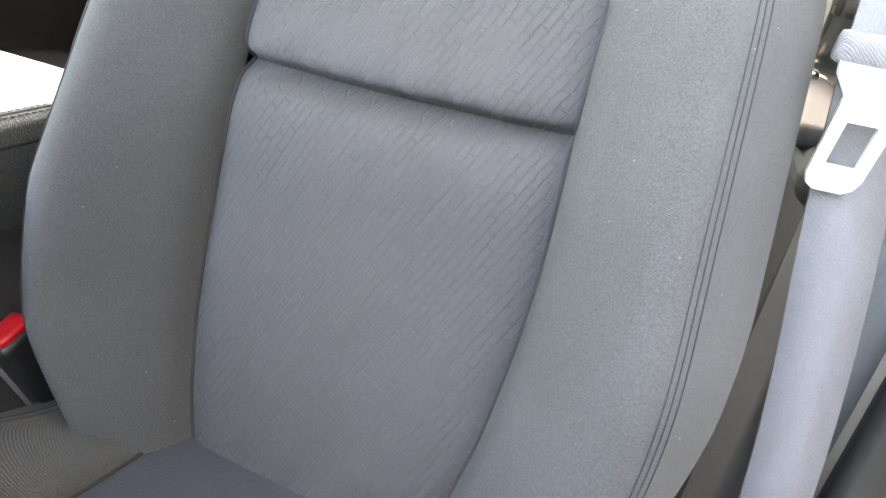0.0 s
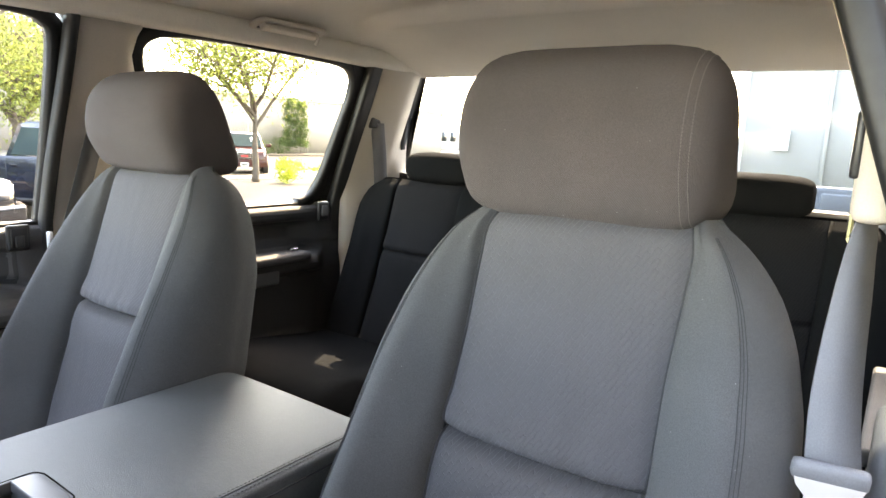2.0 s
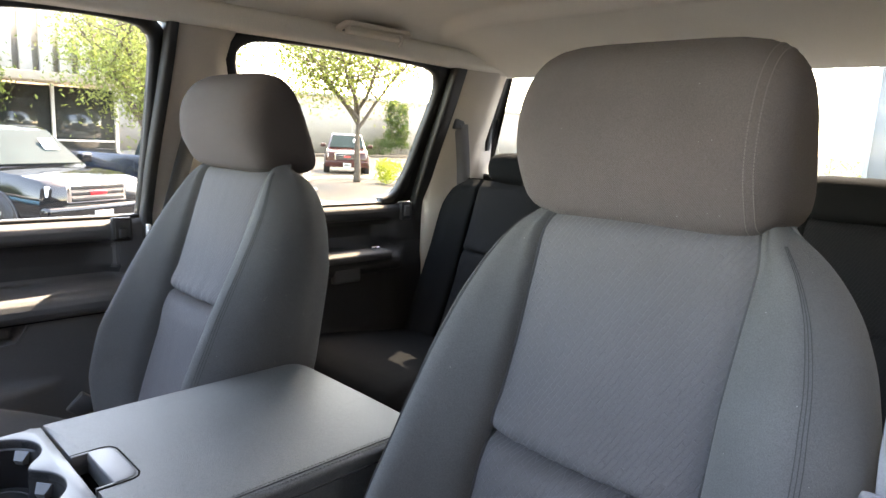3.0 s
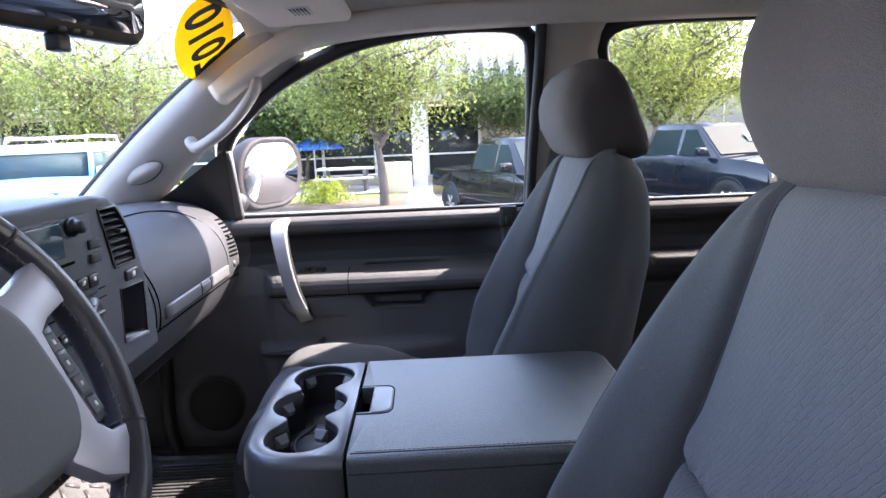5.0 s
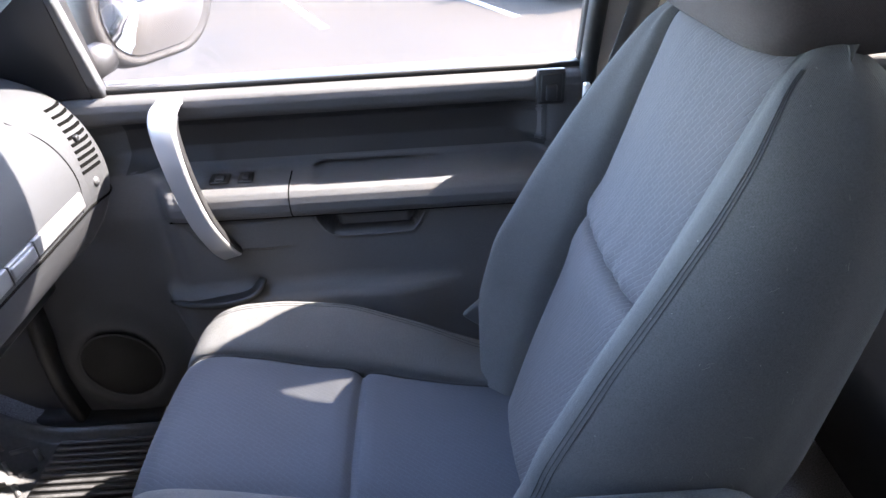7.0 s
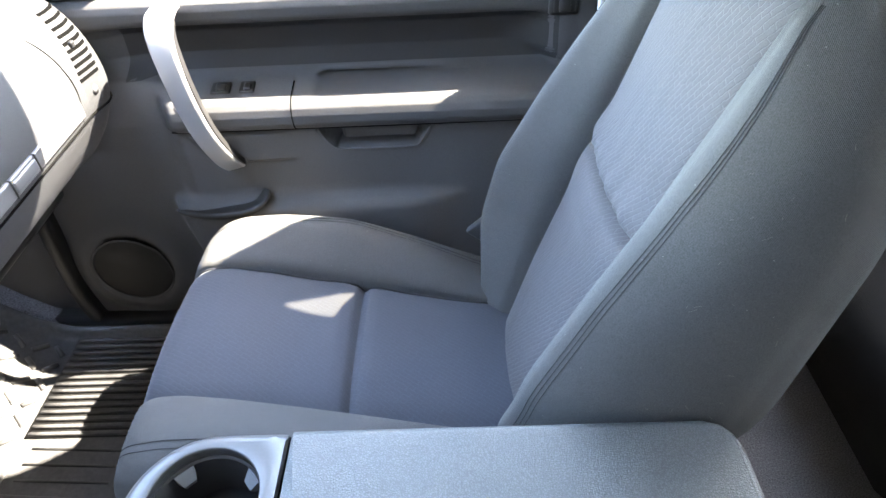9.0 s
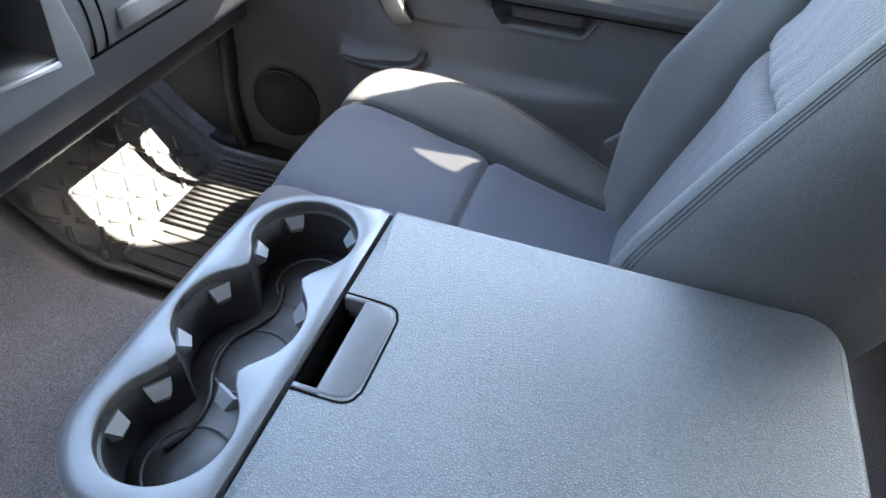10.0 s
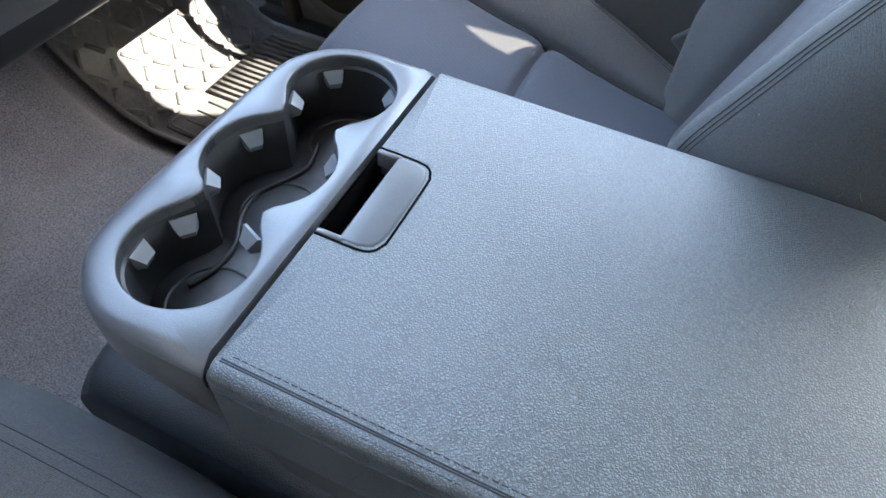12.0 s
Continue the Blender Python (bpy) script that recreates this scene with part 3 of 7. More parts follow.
# ---- doors ----
def door_panel(rear=False, patch=None):
    """The inner face of a passenger side door as one moulded sheet."""
    main = [(0.10, 0.745), (0.20, 0.746), (0.35, 0.752), (0.46, 0.758), (0.55, 0.762), (0.590, 0.763), (0.5945, 0.7655), (0.598, 0.758), (0.604, 0.7500), (0.613, 0.7455), (0.626, 0.7450), (0.637, 0.7485), (0.645, 0.7555), (0.651, 0.766), (0.655, 0.782), (0.659, 0.803), (0.664, 0.821), (0.671, 0.833), (0.70, 0.846), (0.735, 0.848), (0.748, 0.838), (0.752, 0.822), (0.757, 0.810), (0.766, 0.8045), (0.778, 0.8030), (0.789, 0.8060), (0.797, 0.8150), (0.802, 0.838), (0.803, 0.87)]
    plain = [(0.10, 0.75), (0.35, 0.762), (0.60, 0.780), (0.675, 0.794), (0.680, 0.799), (0.685, 0.796), (0.72, 0.801), (0.766, 0.8045), (0.778, 0.8030), (0.789, 0.8060), (0.797, 0.8150), (0.802, 0.838), (0.803, 0.87)]
    zs = sorted(set([z for z, _ in main] + steps(0.15, 0.52, 34) + steps(0.52, 0.60, 26) + steps(0.60, 0.68, 26) + steps(0.68, 0.803, 24)))
    if rear:
        x0, x1 = 0.335, 1.035
        arm0, arm1 = (0.36, 0.40), (0.90, 0.97)
    else:
        x0, x1 = -0.93, 0.145
        arm0, arm1 = (-0.580, -0.545), (0.060, 0.105)

    edge_line = [(0.10, -0.74), (0.115, -0.775), (0.14, -0.802), (0.18, -0.822), (0.25, -0.838), (0.42, -0.836), (0.60, -0.86), (0.66, -0.93), (0.81, -0.93)]

    def f(x, z):
        if not rear:
            # rounded lower front corner of the panel
            x = x1 - (x1 - x) * (x1 - lerp_table(edge_line, z)) / (x1 - x0)
        a = step(*arm0, x) * (1 - step(*arm1, x))
        if z > 0.664:
            # the hollow above the armrest runs on to the dash
            k = step(0.664, 0.70, z)
            r0 = (arm0[0] - 0.16 * k, arm0[1] - 0.03 * k) if not rear else (arm0[0] + 0.02, arm0[1] + 0.05)
            r1 = (arm1[0] - 0.05 * k, arm1[1] - 0.02 * k)
            a = step(*r0, x) * (1 - step(*r1, x))
        y = lerp_table(plain, z) * (1 - a) + lerp_table(main, z) * a
        if not rear:
            # pull cup under the armrest, narrower at its foot
            low = step(0.598, 0.556, z)
            cup = step(-0.322 + 0.030 * low, -0.313 + 0.030 * low, x) * (1 - step(-0.134 - 0.024 * low, -0.125 - 0.024 * low, x)) * step(0.5535, 0.560, z) * (1 - step(0.594, 0.597, z))
            y += 0.042 * cup - 0.026 * cup * step(-0.286, -0.278, x) * (1 - step(-0.160, -0.152, x)) * step(0.562, 0.566, z) * (1 - step(0.584, 0.588, z))
            # backing of the pull handle, with a rounded lower corner
            edge = 0.540 + 0.080 * (1 - step(-0.560, -0.470, x)) ** 2
            back = step(-0.562, -0.545, x) * (1 - step(-0.42, -0.34, x)) * step(edge - 0.006, edge + 0.004, z) * (1 - step(0.590, 0.596, z))
            y -= 0.009 * back
            # speaker pod
            r = math.hypot(x + 0.722, z - 0.310)
            y -= 0.016 * (1 - step(0.088, 0.135, r)) - 0.010 * (1 - step(0.072, 0.078, r))
            # map pocket, proud of the panel behind a slanting front edge
            lip = -0.606 + 0.05 * step(0.48, 0.22, z)
            pocket = step(lip, lip + 0.020, x) * (1 - step(-0.20, -0.05, x)) * (1 - step(0.452, 0.470, z)) * step(0.16, 0.26, z)
            y -= 0.028 * pocket
            # hollow behind the front roll of the armrest
            y += 0.030 * step(-0.318, -0.300, x) * (1 - step(-0.17, -0.075, x)) * step(0.6495, 0.6530, z) * (1 - step(0.661, 0.666, z))
            # finger recess ahead of the hollow
            y -= 0.006 * step(-0.352, -0.340, x) * (1 - step(-0.310, -0.300, x)) * step(0.650, 0.655, z) * (1 - step(0.668, 0.675, z))
        else:
            y -= 0.020 * step(0.45, 0.55, x) * (1 - step(0.80, 0.9, x)) * step(0.20, 0.26, z) * (1 - step(0.40, 0.43, z))
        return (x, y, z)
    if patch:
        xa, xb, za, zb, lift = patch
        return grid_bm(steps(xa, xb, 30), [z for z in zs if za <= z <= zb], lambda x, z: (f(x, z)[0], f(x, z)[1] - lift, z + lift * 0.5))
    return grid_bm(steps(x0, x1, 190 if not rear else 80), zs, f)


def front_door():
    d = thing("front_passenger_door", "closed front door with dark grey moulded trim and armrest", "car door")
    part("trim_panel", door_panel(), SOFT, d)
    part("window_frame", window_frame(d, FRONT_WIN), SEAL, d, "black window frame")
    pane("pane", window_loop(FRONT_WIN), d, "clear side glass")
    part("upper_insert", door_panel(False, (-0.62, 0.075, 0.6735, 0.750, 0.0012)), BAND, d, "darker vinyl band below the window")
    part("window_sill", box_bm((0.80, 0.022, 0.010), (-0.25, 0.838, 0.803), 0.004), SEAL, d, "black rubber sweep along the glass")
    # mirror sail
    tri = [(-0.93, 0.80), (-0.645, 0.80), (-0.634, 0.985)]
    bm = bmesh.new()
    lo = [bm.verts.new((x, side_y(z) - 0.028, z)) for x, z in tri]
    hi = [bm.verts.new((x, side_y(z) + 0.03, z)) for x, z in tri]
    bm.faces.new(lo), bm.faces.new(hi[::-1])
    for k in range(3):
        bm.faces.new((lo[k], hi[k], hi[(k + 1) % 3], lo[(k + 1) % 3]))
    bmesh.ops.recalc_face_normals(bm, faces=bm.faces[:])
    part("sail_panel", bm, TRIM_DARK, d, "matt black corner cover", smooth=False)
    part("channel", sweep_bm([Vector((-0.640, side_y(z) - 0.016, z)) for z in steps(0.80, 0.98, 6)], rounded(0.02, 0.03, 0.005), up=(1, 0, 0)), CUP, d, "grey glass run channel")
    # satin pull handle: a flat band that bows inward, broader at the top
    path = smooth_line([(-0.520, 0.800, 0.790), (-0.519, 0.762, 0.784), (-0.516, 0.738, 0.757), (-0.505, 0.722, 0.69), (-0.490, 0.718, 0.62), (-0.474, 0.730, 0.566), (-0.466, 0.752, 0.536)], 7)
    h = part("pull_handle", sweep_bm(path, rounded(0.042, 0.016, 0.006), up=(0, 1, 0), scale=lambda t: 1.04 - 0.22 * step(0.15, 0.55, t) + 0.08 * step(0.7, 1, t)), SILVER, d, "satin silver grab handle")
    part("handle_inlay", sweep_bm([p + Vector((0.0175, 0.006, 0)) for p in path[8:-2]], rounded(0.006, 0.013, 0.002), up=(0, 1, 0)), TRIM_DARK, h, "black inner edge")
    # switch plate and armrest pad
    part("switch_plate", door_panel(False, (-0.548, -0.352, 0.600, 0.662, 0.0015)), SOFT, d, "dark grey window switch plate")
    for x, w, z in ((-0.468, 0.024, 0.6600), (-0.425, 0.017, 0.6600)):
        well = part("switch_well", box_bm((w + 0.008, 0.026, 0.006), (x, 0.790, z - 0.0015), 0.0025, 2, Euler((0.26, 0, 0)).to_matrix()), SEAL, d, "black switch recess")
        part("switch", box_bm((w * 0.7, 0.014, 0.008), (x + 0.002, 0.786, z + 0.0015), 0.003, 2, Euler((0.35, 0.15, 0)).to_matrix()), TRIM_DARK, well, "black rocker switch")
    part("armrest_seam", sweep_bm([Vector((-0.3505, y, z)) for y, z in ((0.757, 0.598), (0.749, 0.605), (0.7445, 0.613), (0.744, 0.626), (0.7475, 0.6375), (0.7545, 0.6455), (0.765, 0.652), (0.781, 0.656), (0.803, 0.660))], circle(0.0012, 6), up=(1, 0, 0)), GAP_BLACK, d, "dark joint across the armrest")
    # parting lines of the armrest moulding
    part("parting_line", sweep_bm(smooth_line([(-0.572, 0.783, 0.612), (-0.555, 0.7665, 0.598), (-0.50, 0.7630, 0.5955), (0.04, 0.7630, 0.5955), (0.075, 0.768, 0.600)], 4), circle(0.0016, 6), up=(0, 1, 0)), GAP_BLACK, d, "dark parting line under the armrest")
    # soft rounded edge along the pull cup
    rim = smooth_line([(-0.3165, 0.7625, 0.592), (-0.3110, 0.7615, 0.580), (-0.2990, 0.7610, 0.563), (-0.2830, 0.7610, 0.5545), (-0.225, 0.7610, 0.5530), (-0.163, 0.7610, 0.5545), (-0.150, 0.7610, 0.560), (-0.138, 0.7615, 0.578), (-0.1310, 0.7625, 0.592)], 5)
    part("pull_cup_rim", sweep_bm(rim, circle(0.0022, 8), up=(0, 1, 0)), SOFT, d, "rounded rim of the pull cup")
    # broad black rubber round the foot and front of the panel
    seal = smooth_line([(-0.875, 0.785, 0.62), (-0.856, 0.772, 0.50), (-0.852, 0.760, 0.40), (-0.855, 0.756, 0.28), (-0.846, 0.754, 0.20), (-0.822, 0.752, 0.145), (-0.770, 0.752, 0.112), (-0.60, 0.752, 0.102), (0.10, 0.752, 0.102)], 5)
    part("edge_rubber", sweep_bm(seal, rounded(0.034, 0.044, 0.014), up=(0, 1, 0)), SEAL, d, "black rubber edge round the door panel")
    # lock button in its well
    w = part("lock_well", box_bm((0.046, 0.014, 0.056), (0.080, 0.803, 0.778), 0.006, 3), TRIM_DARK, d, "black lock bezel")
    part("lock_recess", box_bm((0.034, 0.010, 0.044), (0.080, 0.7985, 0.778), 0.003), SEAL, w)
    part("lock_button", box_bm((0.018, 0.012, 0.026), (0.080, 0.7955, 0.770), 0.004), TRIM_DARK, w)
    # speaker mesh
    part("speaker_grille", slab_bm([(x - 0.722, z + 0.310) for x, z in circle(0.0725, 36)], 0.004, axis=1, at=0.7445, bevel=0.001), GRILLE, d, "perforated dark speaker cover")
    for r, g in ((0.0750, 0.0018),):
        part("speaker_ring", sweep_bm([Vector((-0.722 + r * math.cos(a), 0.7435, 0.310 + r * math.sin(a))) for a in (2 * math.pi * k / 40 for k in range(40))], circle(g, 8), up=(0, 1, 0), closed=True), SOFT, d)
    # thick grip over the map pocket, thinning towards its front
    lip = smooth_line([(-0.592, 0.752, 0.446), (-0.56, 0.738, 0.449), (-0.51, 0.730, 0.451), (-0.46, 0.730, 0.457), (-0.435, 0.736, 0.468), (-0.424, 0.752, 0.482)], 6)
    part("map_pocket_lip", sweep_bm(lip, rounded(0.030, 0.014, 0.006), scale=lambda t: 0.40 + 0.6 * math.sin(math.pi * min(max(t, 0.02), 0.98)) ** 0.7), SEAL, d, "black map pocket grip")
    part("outer_skin", slab_bm([(-0.93, 0.1), (0.16, 0.1), (0.16, 0.80), (-0.93, 0.80)], 0.02, axis=1, at=0.885), BODY, d, "painted outer door skin")


def rear_door(s):
    d = thing("rear_passenger_door" if s > 0 else "rear_driver_door", "closed rear door with moulded trim darkened as shade", "car door")

    def flip(ob):
        if s < 0:
            ob.data.transform(Matrix.Diagonal((1, -1, 1, 1)))
            ob.data.flip_normals()
        return ob
    # the dark colour stands for the shade on the rear trim
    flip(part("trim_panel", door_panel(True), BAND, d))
    part("window_frame", window_frame(d, REAR_WIN, s, 0.034), SEAL, d, "black window frame")
    pane("pane", window_loop(REAR_WIN, s), d, "lightly tinted side glass", TINTED)
    # broad black frame behind the slanting rear edge of the glass
    edge = [(0.86, 0.806), (0.925, 0.812), (0.962, 0.850), (0.982, 0.925), (0.996, 1.035), (1.008, 1.14), (1.002, 1.20), (0.965, 1.245)]
    post = [(1.052, 1.245), (1.045, 1.10), (1.035, 0.95), (1.030, 0.806)]
    ring = edge + post
    bm = bmesh.new()
    lo = [bm.verts.new((x, s * (side_y(z) - 0.014), z)) for x, z in ring]
    hi = [bm.verts.new((x, s * (side_y(z) + 0.020), z)) for x, z in ring]
    bm.faces.new(lo), bm.faces.new(hi[::-1])
    for k in range(len(ring)):
        bm.faces.new((lo[k], hi[k], hi[(k + 1) % len(ring)], lo[(k + 1) % len(ring)]))
    bmesh.ops.recalc_face_normals(bm, faces=bm.faces[:])
    part("frame_post", bm, SEAL, d, "broad black rear frame post", smooth=False)
    flip(part("armrest_pad", box_bm((0.42, 0.075, 0.026), (0.66, 0.772, 0.652), 0.010, 3), SOFT, d))
    flip(part("door_pull", box_bm((0.10, 0.022, 0.045), (0.70, 0.755, 0.600), 0.008, 3), CUP, d, "grey pull cup"))
    flip(part("window_switch", box_bm((0.03, 0.018, 0.012), (0.83, 0.78, 0.668), 0.003), CHROME, d, "small bright switch"))
    w = flip(part("lock_well", box_bm((0.046, 0.014, 0.058), (0.975, 0.801, 0.777), 0.005), TRIM_DARK, d, "black lock bezel"))
    flip(part("lock_button", box_bm((0.026, 0.016, 0.036), (0.975, 0.797, 0.780), 0.004), SOFT, w))
    at = 0.885 if s > 0 else -0.905
    part("outer_skin", slab_bm([(0.17, 0.1), (1.10, 0.1), (1.10, 0.80), (0.17, 0.80)], 0.02, axis=1, at=at), BODY, d, "painted outer door skin")
    flip(part("window_sill", box_bm((0.62, 0.022, 0.010), (0.63, 0.838, 0.803), 0.004), SEAL, d, "black rubber sweep along the glass"))


GRILLE = material("perforated_black", (0.054, 0.051, 0.047), 0.7, bump=1.0, bump_size=700, kind="pebble", stain=0.15, stain_size=12)

cab_floor()
headliner()
pillars()
rear_wall()
windscreen()
front_door()
rear_door(1)
rear_door(-1)


# ---- seats ----
def seat_sections(zs, t_front, t_rear, t_half, t_seam, t_bulge, fold=None, fold_deep=0.016, reach=8):
    """Cross-sections of a seat back: for each height rows of (across, x) for panel, bolster and shell."""
    panels, bolsters, shells = [], [], []
    for z in zs:
        xf, xr, w, s, b = (soft_table(t, z, 0.012) for t in (t_front, t_rear, t_half, t_seam, t_bulge))
        dip = 0.0
        if fold:
            dip = fold_deep * spot(z, fold, 0.006) - 0.009 * spot(z, fold + 0.022, 0.018) - 0.008 * spot(z, fold - 0.035, 0.030)
        pan = []
        for k in range(-reach, reach + 1):
            t = k / reach
            wr = 0.0007 * noise.noise(Vector((t * 7, z * 14, w * 20))) * (1 + 2 * (spot(z, fold + 0.025, 0.03) if fold else 0))
            if fold and z > fold:
                # small gathers where the upper cloth is pulled into the fold
                wr += 0.0026 * noise.noise(Vector((t * 15, 3.1, z * 6))) * spot(z, fold + 0.014, 0.018)
            pan.append((t * s, xf - 0.011 * (1 - t * t) + dip * (1 - t ** 8 * 0.4) + 0.007 * t ** 12 + wr))
        mid = (s + w) / 2
        ctl = [(s, xf + 0.006), (s + 0.008, xf - 0.004 - 0.20 * b), (s + 0.30 * (w - s), xf - 0.66 * b), (mid + 0.06 * (w - s), xf - b), (w - 0.20 * (w - s), xf - 0.80 * b + 0.006),
               (w - 0.015 * (w - s), xf - 0.30 * b + 0.024), (w + 0.003, xf + 0.45 * (xr - xf)), (w - 0.006, xr - 0.34 * (xr - xf))]
        bol = [(p.x, p.y) for p in smooth_line([(u, v, 0) for u, v in ctl], 4)]
        ctl = [(w - 0.006, xr - 0.34 * (xr - xf)), (w - 0.030, xr - 0.010), (0.55 * w, xr + 0.002), (0, xr + 0.004)]
        she = [(p.x, p.y) for p in smooth_line([(u, v, 0) for u, v in ctl], 4)]
        she = she + [(-u, v) for u, v in she[::-1][1:]]
        panels.append([(v, u, z) for u, v in pan])
        bolsters.append([(v, u, z) for u, v in bol])
        shells.append([(v, u, z) for u, v in she])
    return panels, bolsters, shells


def open_skin(rows):
    bm = bmesh.new()
    got = [[bm.verts.new(p) for p in r] for r in rows]
    for a, b in zip(got, got[1:]):
        for k in range(len(a) - 1):
            bm.faces.new((a[k], a[k + 1], b[k + 1], b[k]))
    return bm


def flipped(rows):
    return [[(x, -y, z) for x, y, z in r][::-1] for r in rows]


def thread(line, parent, name="stitching", r=0.00048, mat=None):
    """A sewn thread along a line."""
    pts = [Vector(p) for p in line]
    pts = [p for i, p in enumerate(pts) if i == 0 or (p - pts[i - 1]).length > 1e-5]
    return part(name, sweep_bm(pts, circle(r, 5), up=(0.31, 0.52, 0.79)), mat or STITCH, parent, "row of sewn stitches")


def seat_back(parent):
    front = [(0.33, -0.035), (0.38, -0.020), (0.45, 0.006), (0.55, 0.043), (0.687, 0.090), (0.765, 0.113), (0.85, 0.140), (0.925, 0.165), (0.945, 0.175), (0.957, 0.192), (0.962, 0.206)]
    rear = [(0.33, 0.14), (0.45, 0.185), (0.58, 0.225), (0.766, 0.268), (0.88, 0.276), (0.925, 0.270), (0.945, 0.256), (0.957, 0.232), (0.962, 0.212)]
    half = [(0.33, 0.140), (0.38, 0.172), (0.42, 0.200), (0.46, 0.226), (0.50, 0.246), (0.55, 0.257), (0.60, 0.258), (0.70, 0.248), (0.78, 0.240), (0.84, 0.226), (0.885, 0.207), (0.915, 0.186), (0.938, 0.165), (0.952, 0.148), (0.962, 0.132)]
    seam = [(0.33, 0.080), (0.40, 0.097), (0.44, 0.110), (0.49, 0.121), (0.55, 0.127), (0.61, 0.129), (0.687, 0.125), (0.80, 0.122), (0.93, 0.126), (0.962, 0.112)]
    bulge = [(0.33, 0.02), (0.42, 0.052), (0.50, 0.080), (0.60, 0.088), (0.70, 0.072), (0.80, 0.046), (0.87, 0.026), (0.93, 0.010), (0.962, 0.0)]
    fold = 0.687
    zs = sorted(set(steps(0.33, 0.66, 24) + steps(0.66, 0.72, 18) + steps(0.72, 0.90, 14) + steps(0.90, 0.962, 12)))
    pan, bol, she = seat_sections(zs, front, rear, half, seam, bulge, fold, 0.022, 22)
    k = min(range(len(zs)), key=lambda i: abs(zs[i] - fold))
    part("lower_insert", open_skin(pan[:k + 1]), INSERT, parent, "bluish grey patterned cloth insert")
    part("upper_insert", open_skin(pan[k:]), INSERT, parent, "bluish grey patterned cloth insert")
    for rows in (bol, flipped(bol)):
        b = part("side_bolster", open_skin(rows), CLOTH, parent, "plain grey woven cloth bolster")
        n = len(rows[0])
        ia, ib = (14, 15) if rows is bol else (n - 1 - 14, n - 1 - 15)
        for f in (0.0, 0.45, 0.9):
            line = [Vector(r[ia]).lerp(Vector(r[ib]), f) + Vector((-0.0003, 0.0003 if r[ia][1] > 0 else -0.0003, 0)) for r in rows[5:-3]]
            thread(smooth_line(line[::2], 3), b, r=0.00042, mat=SEAM)
    part("back_shell", open_skin(she), CLOTH, parent)
    # welt in the seams beside the inserts
    for s in (1, -1):
        line = [Vector((r[-1 if s > 0 else 0][0] - 0.001, r[-1 if s > 0 else 0][1], r[0][2])) for r in pan[2:-2]]
        part("welt", sweep_bm(line, circle(0.0018, 6), up=(0, 1, 0)), SEAM, parent, "dark sewn seam beside the insert")


def headrest(parent):
    sec = [(0.140, 0.970), (0.123, 1.006), (0.120, 1.048), (0.130, 1.088), (0.154, 1.118), (0.188, 1.132), (0.222, 1.125), (0.250, 1.090), (0.275, 1.030), (0.296, 0.966), (0.288, 0.943), (0.250, 0.938), (0.200, 0.938), (0.158, 0.948)]
    line = smooth_line([(x, 0, z) for x, z in sec], 4, closed=True)
    cx, cz = 0.205, 1.025
    rings = []
    ys = [-0.1565, -0.155, -0.152, -0.147, -0.140, -0.1325, -0.130, -0.1275, -0.115, -0.09, -0.06, -0.03, 0.0]
    for y in ys + [-v for v in ys[-2::-1]]:
        q = (1 - min(abs(y) / 0.157, 1) ** 6.0) ** (1 / 2.6)
        rings.append([Vector((cx + (p.x - cx) * (0.35 + 0.65 * q), y, cz + (p.z - cz) * (0.30 + 0.70 * q))) for p in line])
    h = part("headrest", rings_bm(rings), HEADREST, parent, "grey cloth headrest with sewn side seams")
    return h, line, cx, cz


def headrest_stitches(h, line, cx, cz):
    """Two rows of pale stitches beside the outer seam of a headrest."""
    for y in (-0.1340, -0.1260):
        q = (1 - (abs(y) / 0.157) ** 6.0) ** (1 / 2.6)
        path = [Vector((cx + (p.x - cx) * (0.35 + 0.65 * q) * 1.003, y, cz + (p.z - cz) * (0.30 + 0.70 * q) * 1.003)) for p in line]
        path = path[-8:] + path[:30]
        for a, b in zip(path, path[1:]):
            for f in (0.05, 0.38, 0.71):
                part("stitch", sweep_bm([a.lerp(b, f), a.lerp(b, f + 0.24)], circle(0.0006, 5), up=(0.31, 0.52, 0.79)), STITCH_PALE, h)


def headrest_posts(parent):
    for y in (-0.065, 0.065):
        part("post", sweep_bm([Vector((0.205, y, 0.90)), Vector((0.208, y, 0.96))], circle(0.006, 10), up=(1, 0, 0)), STEEL, parent, "polished steel headrest post")


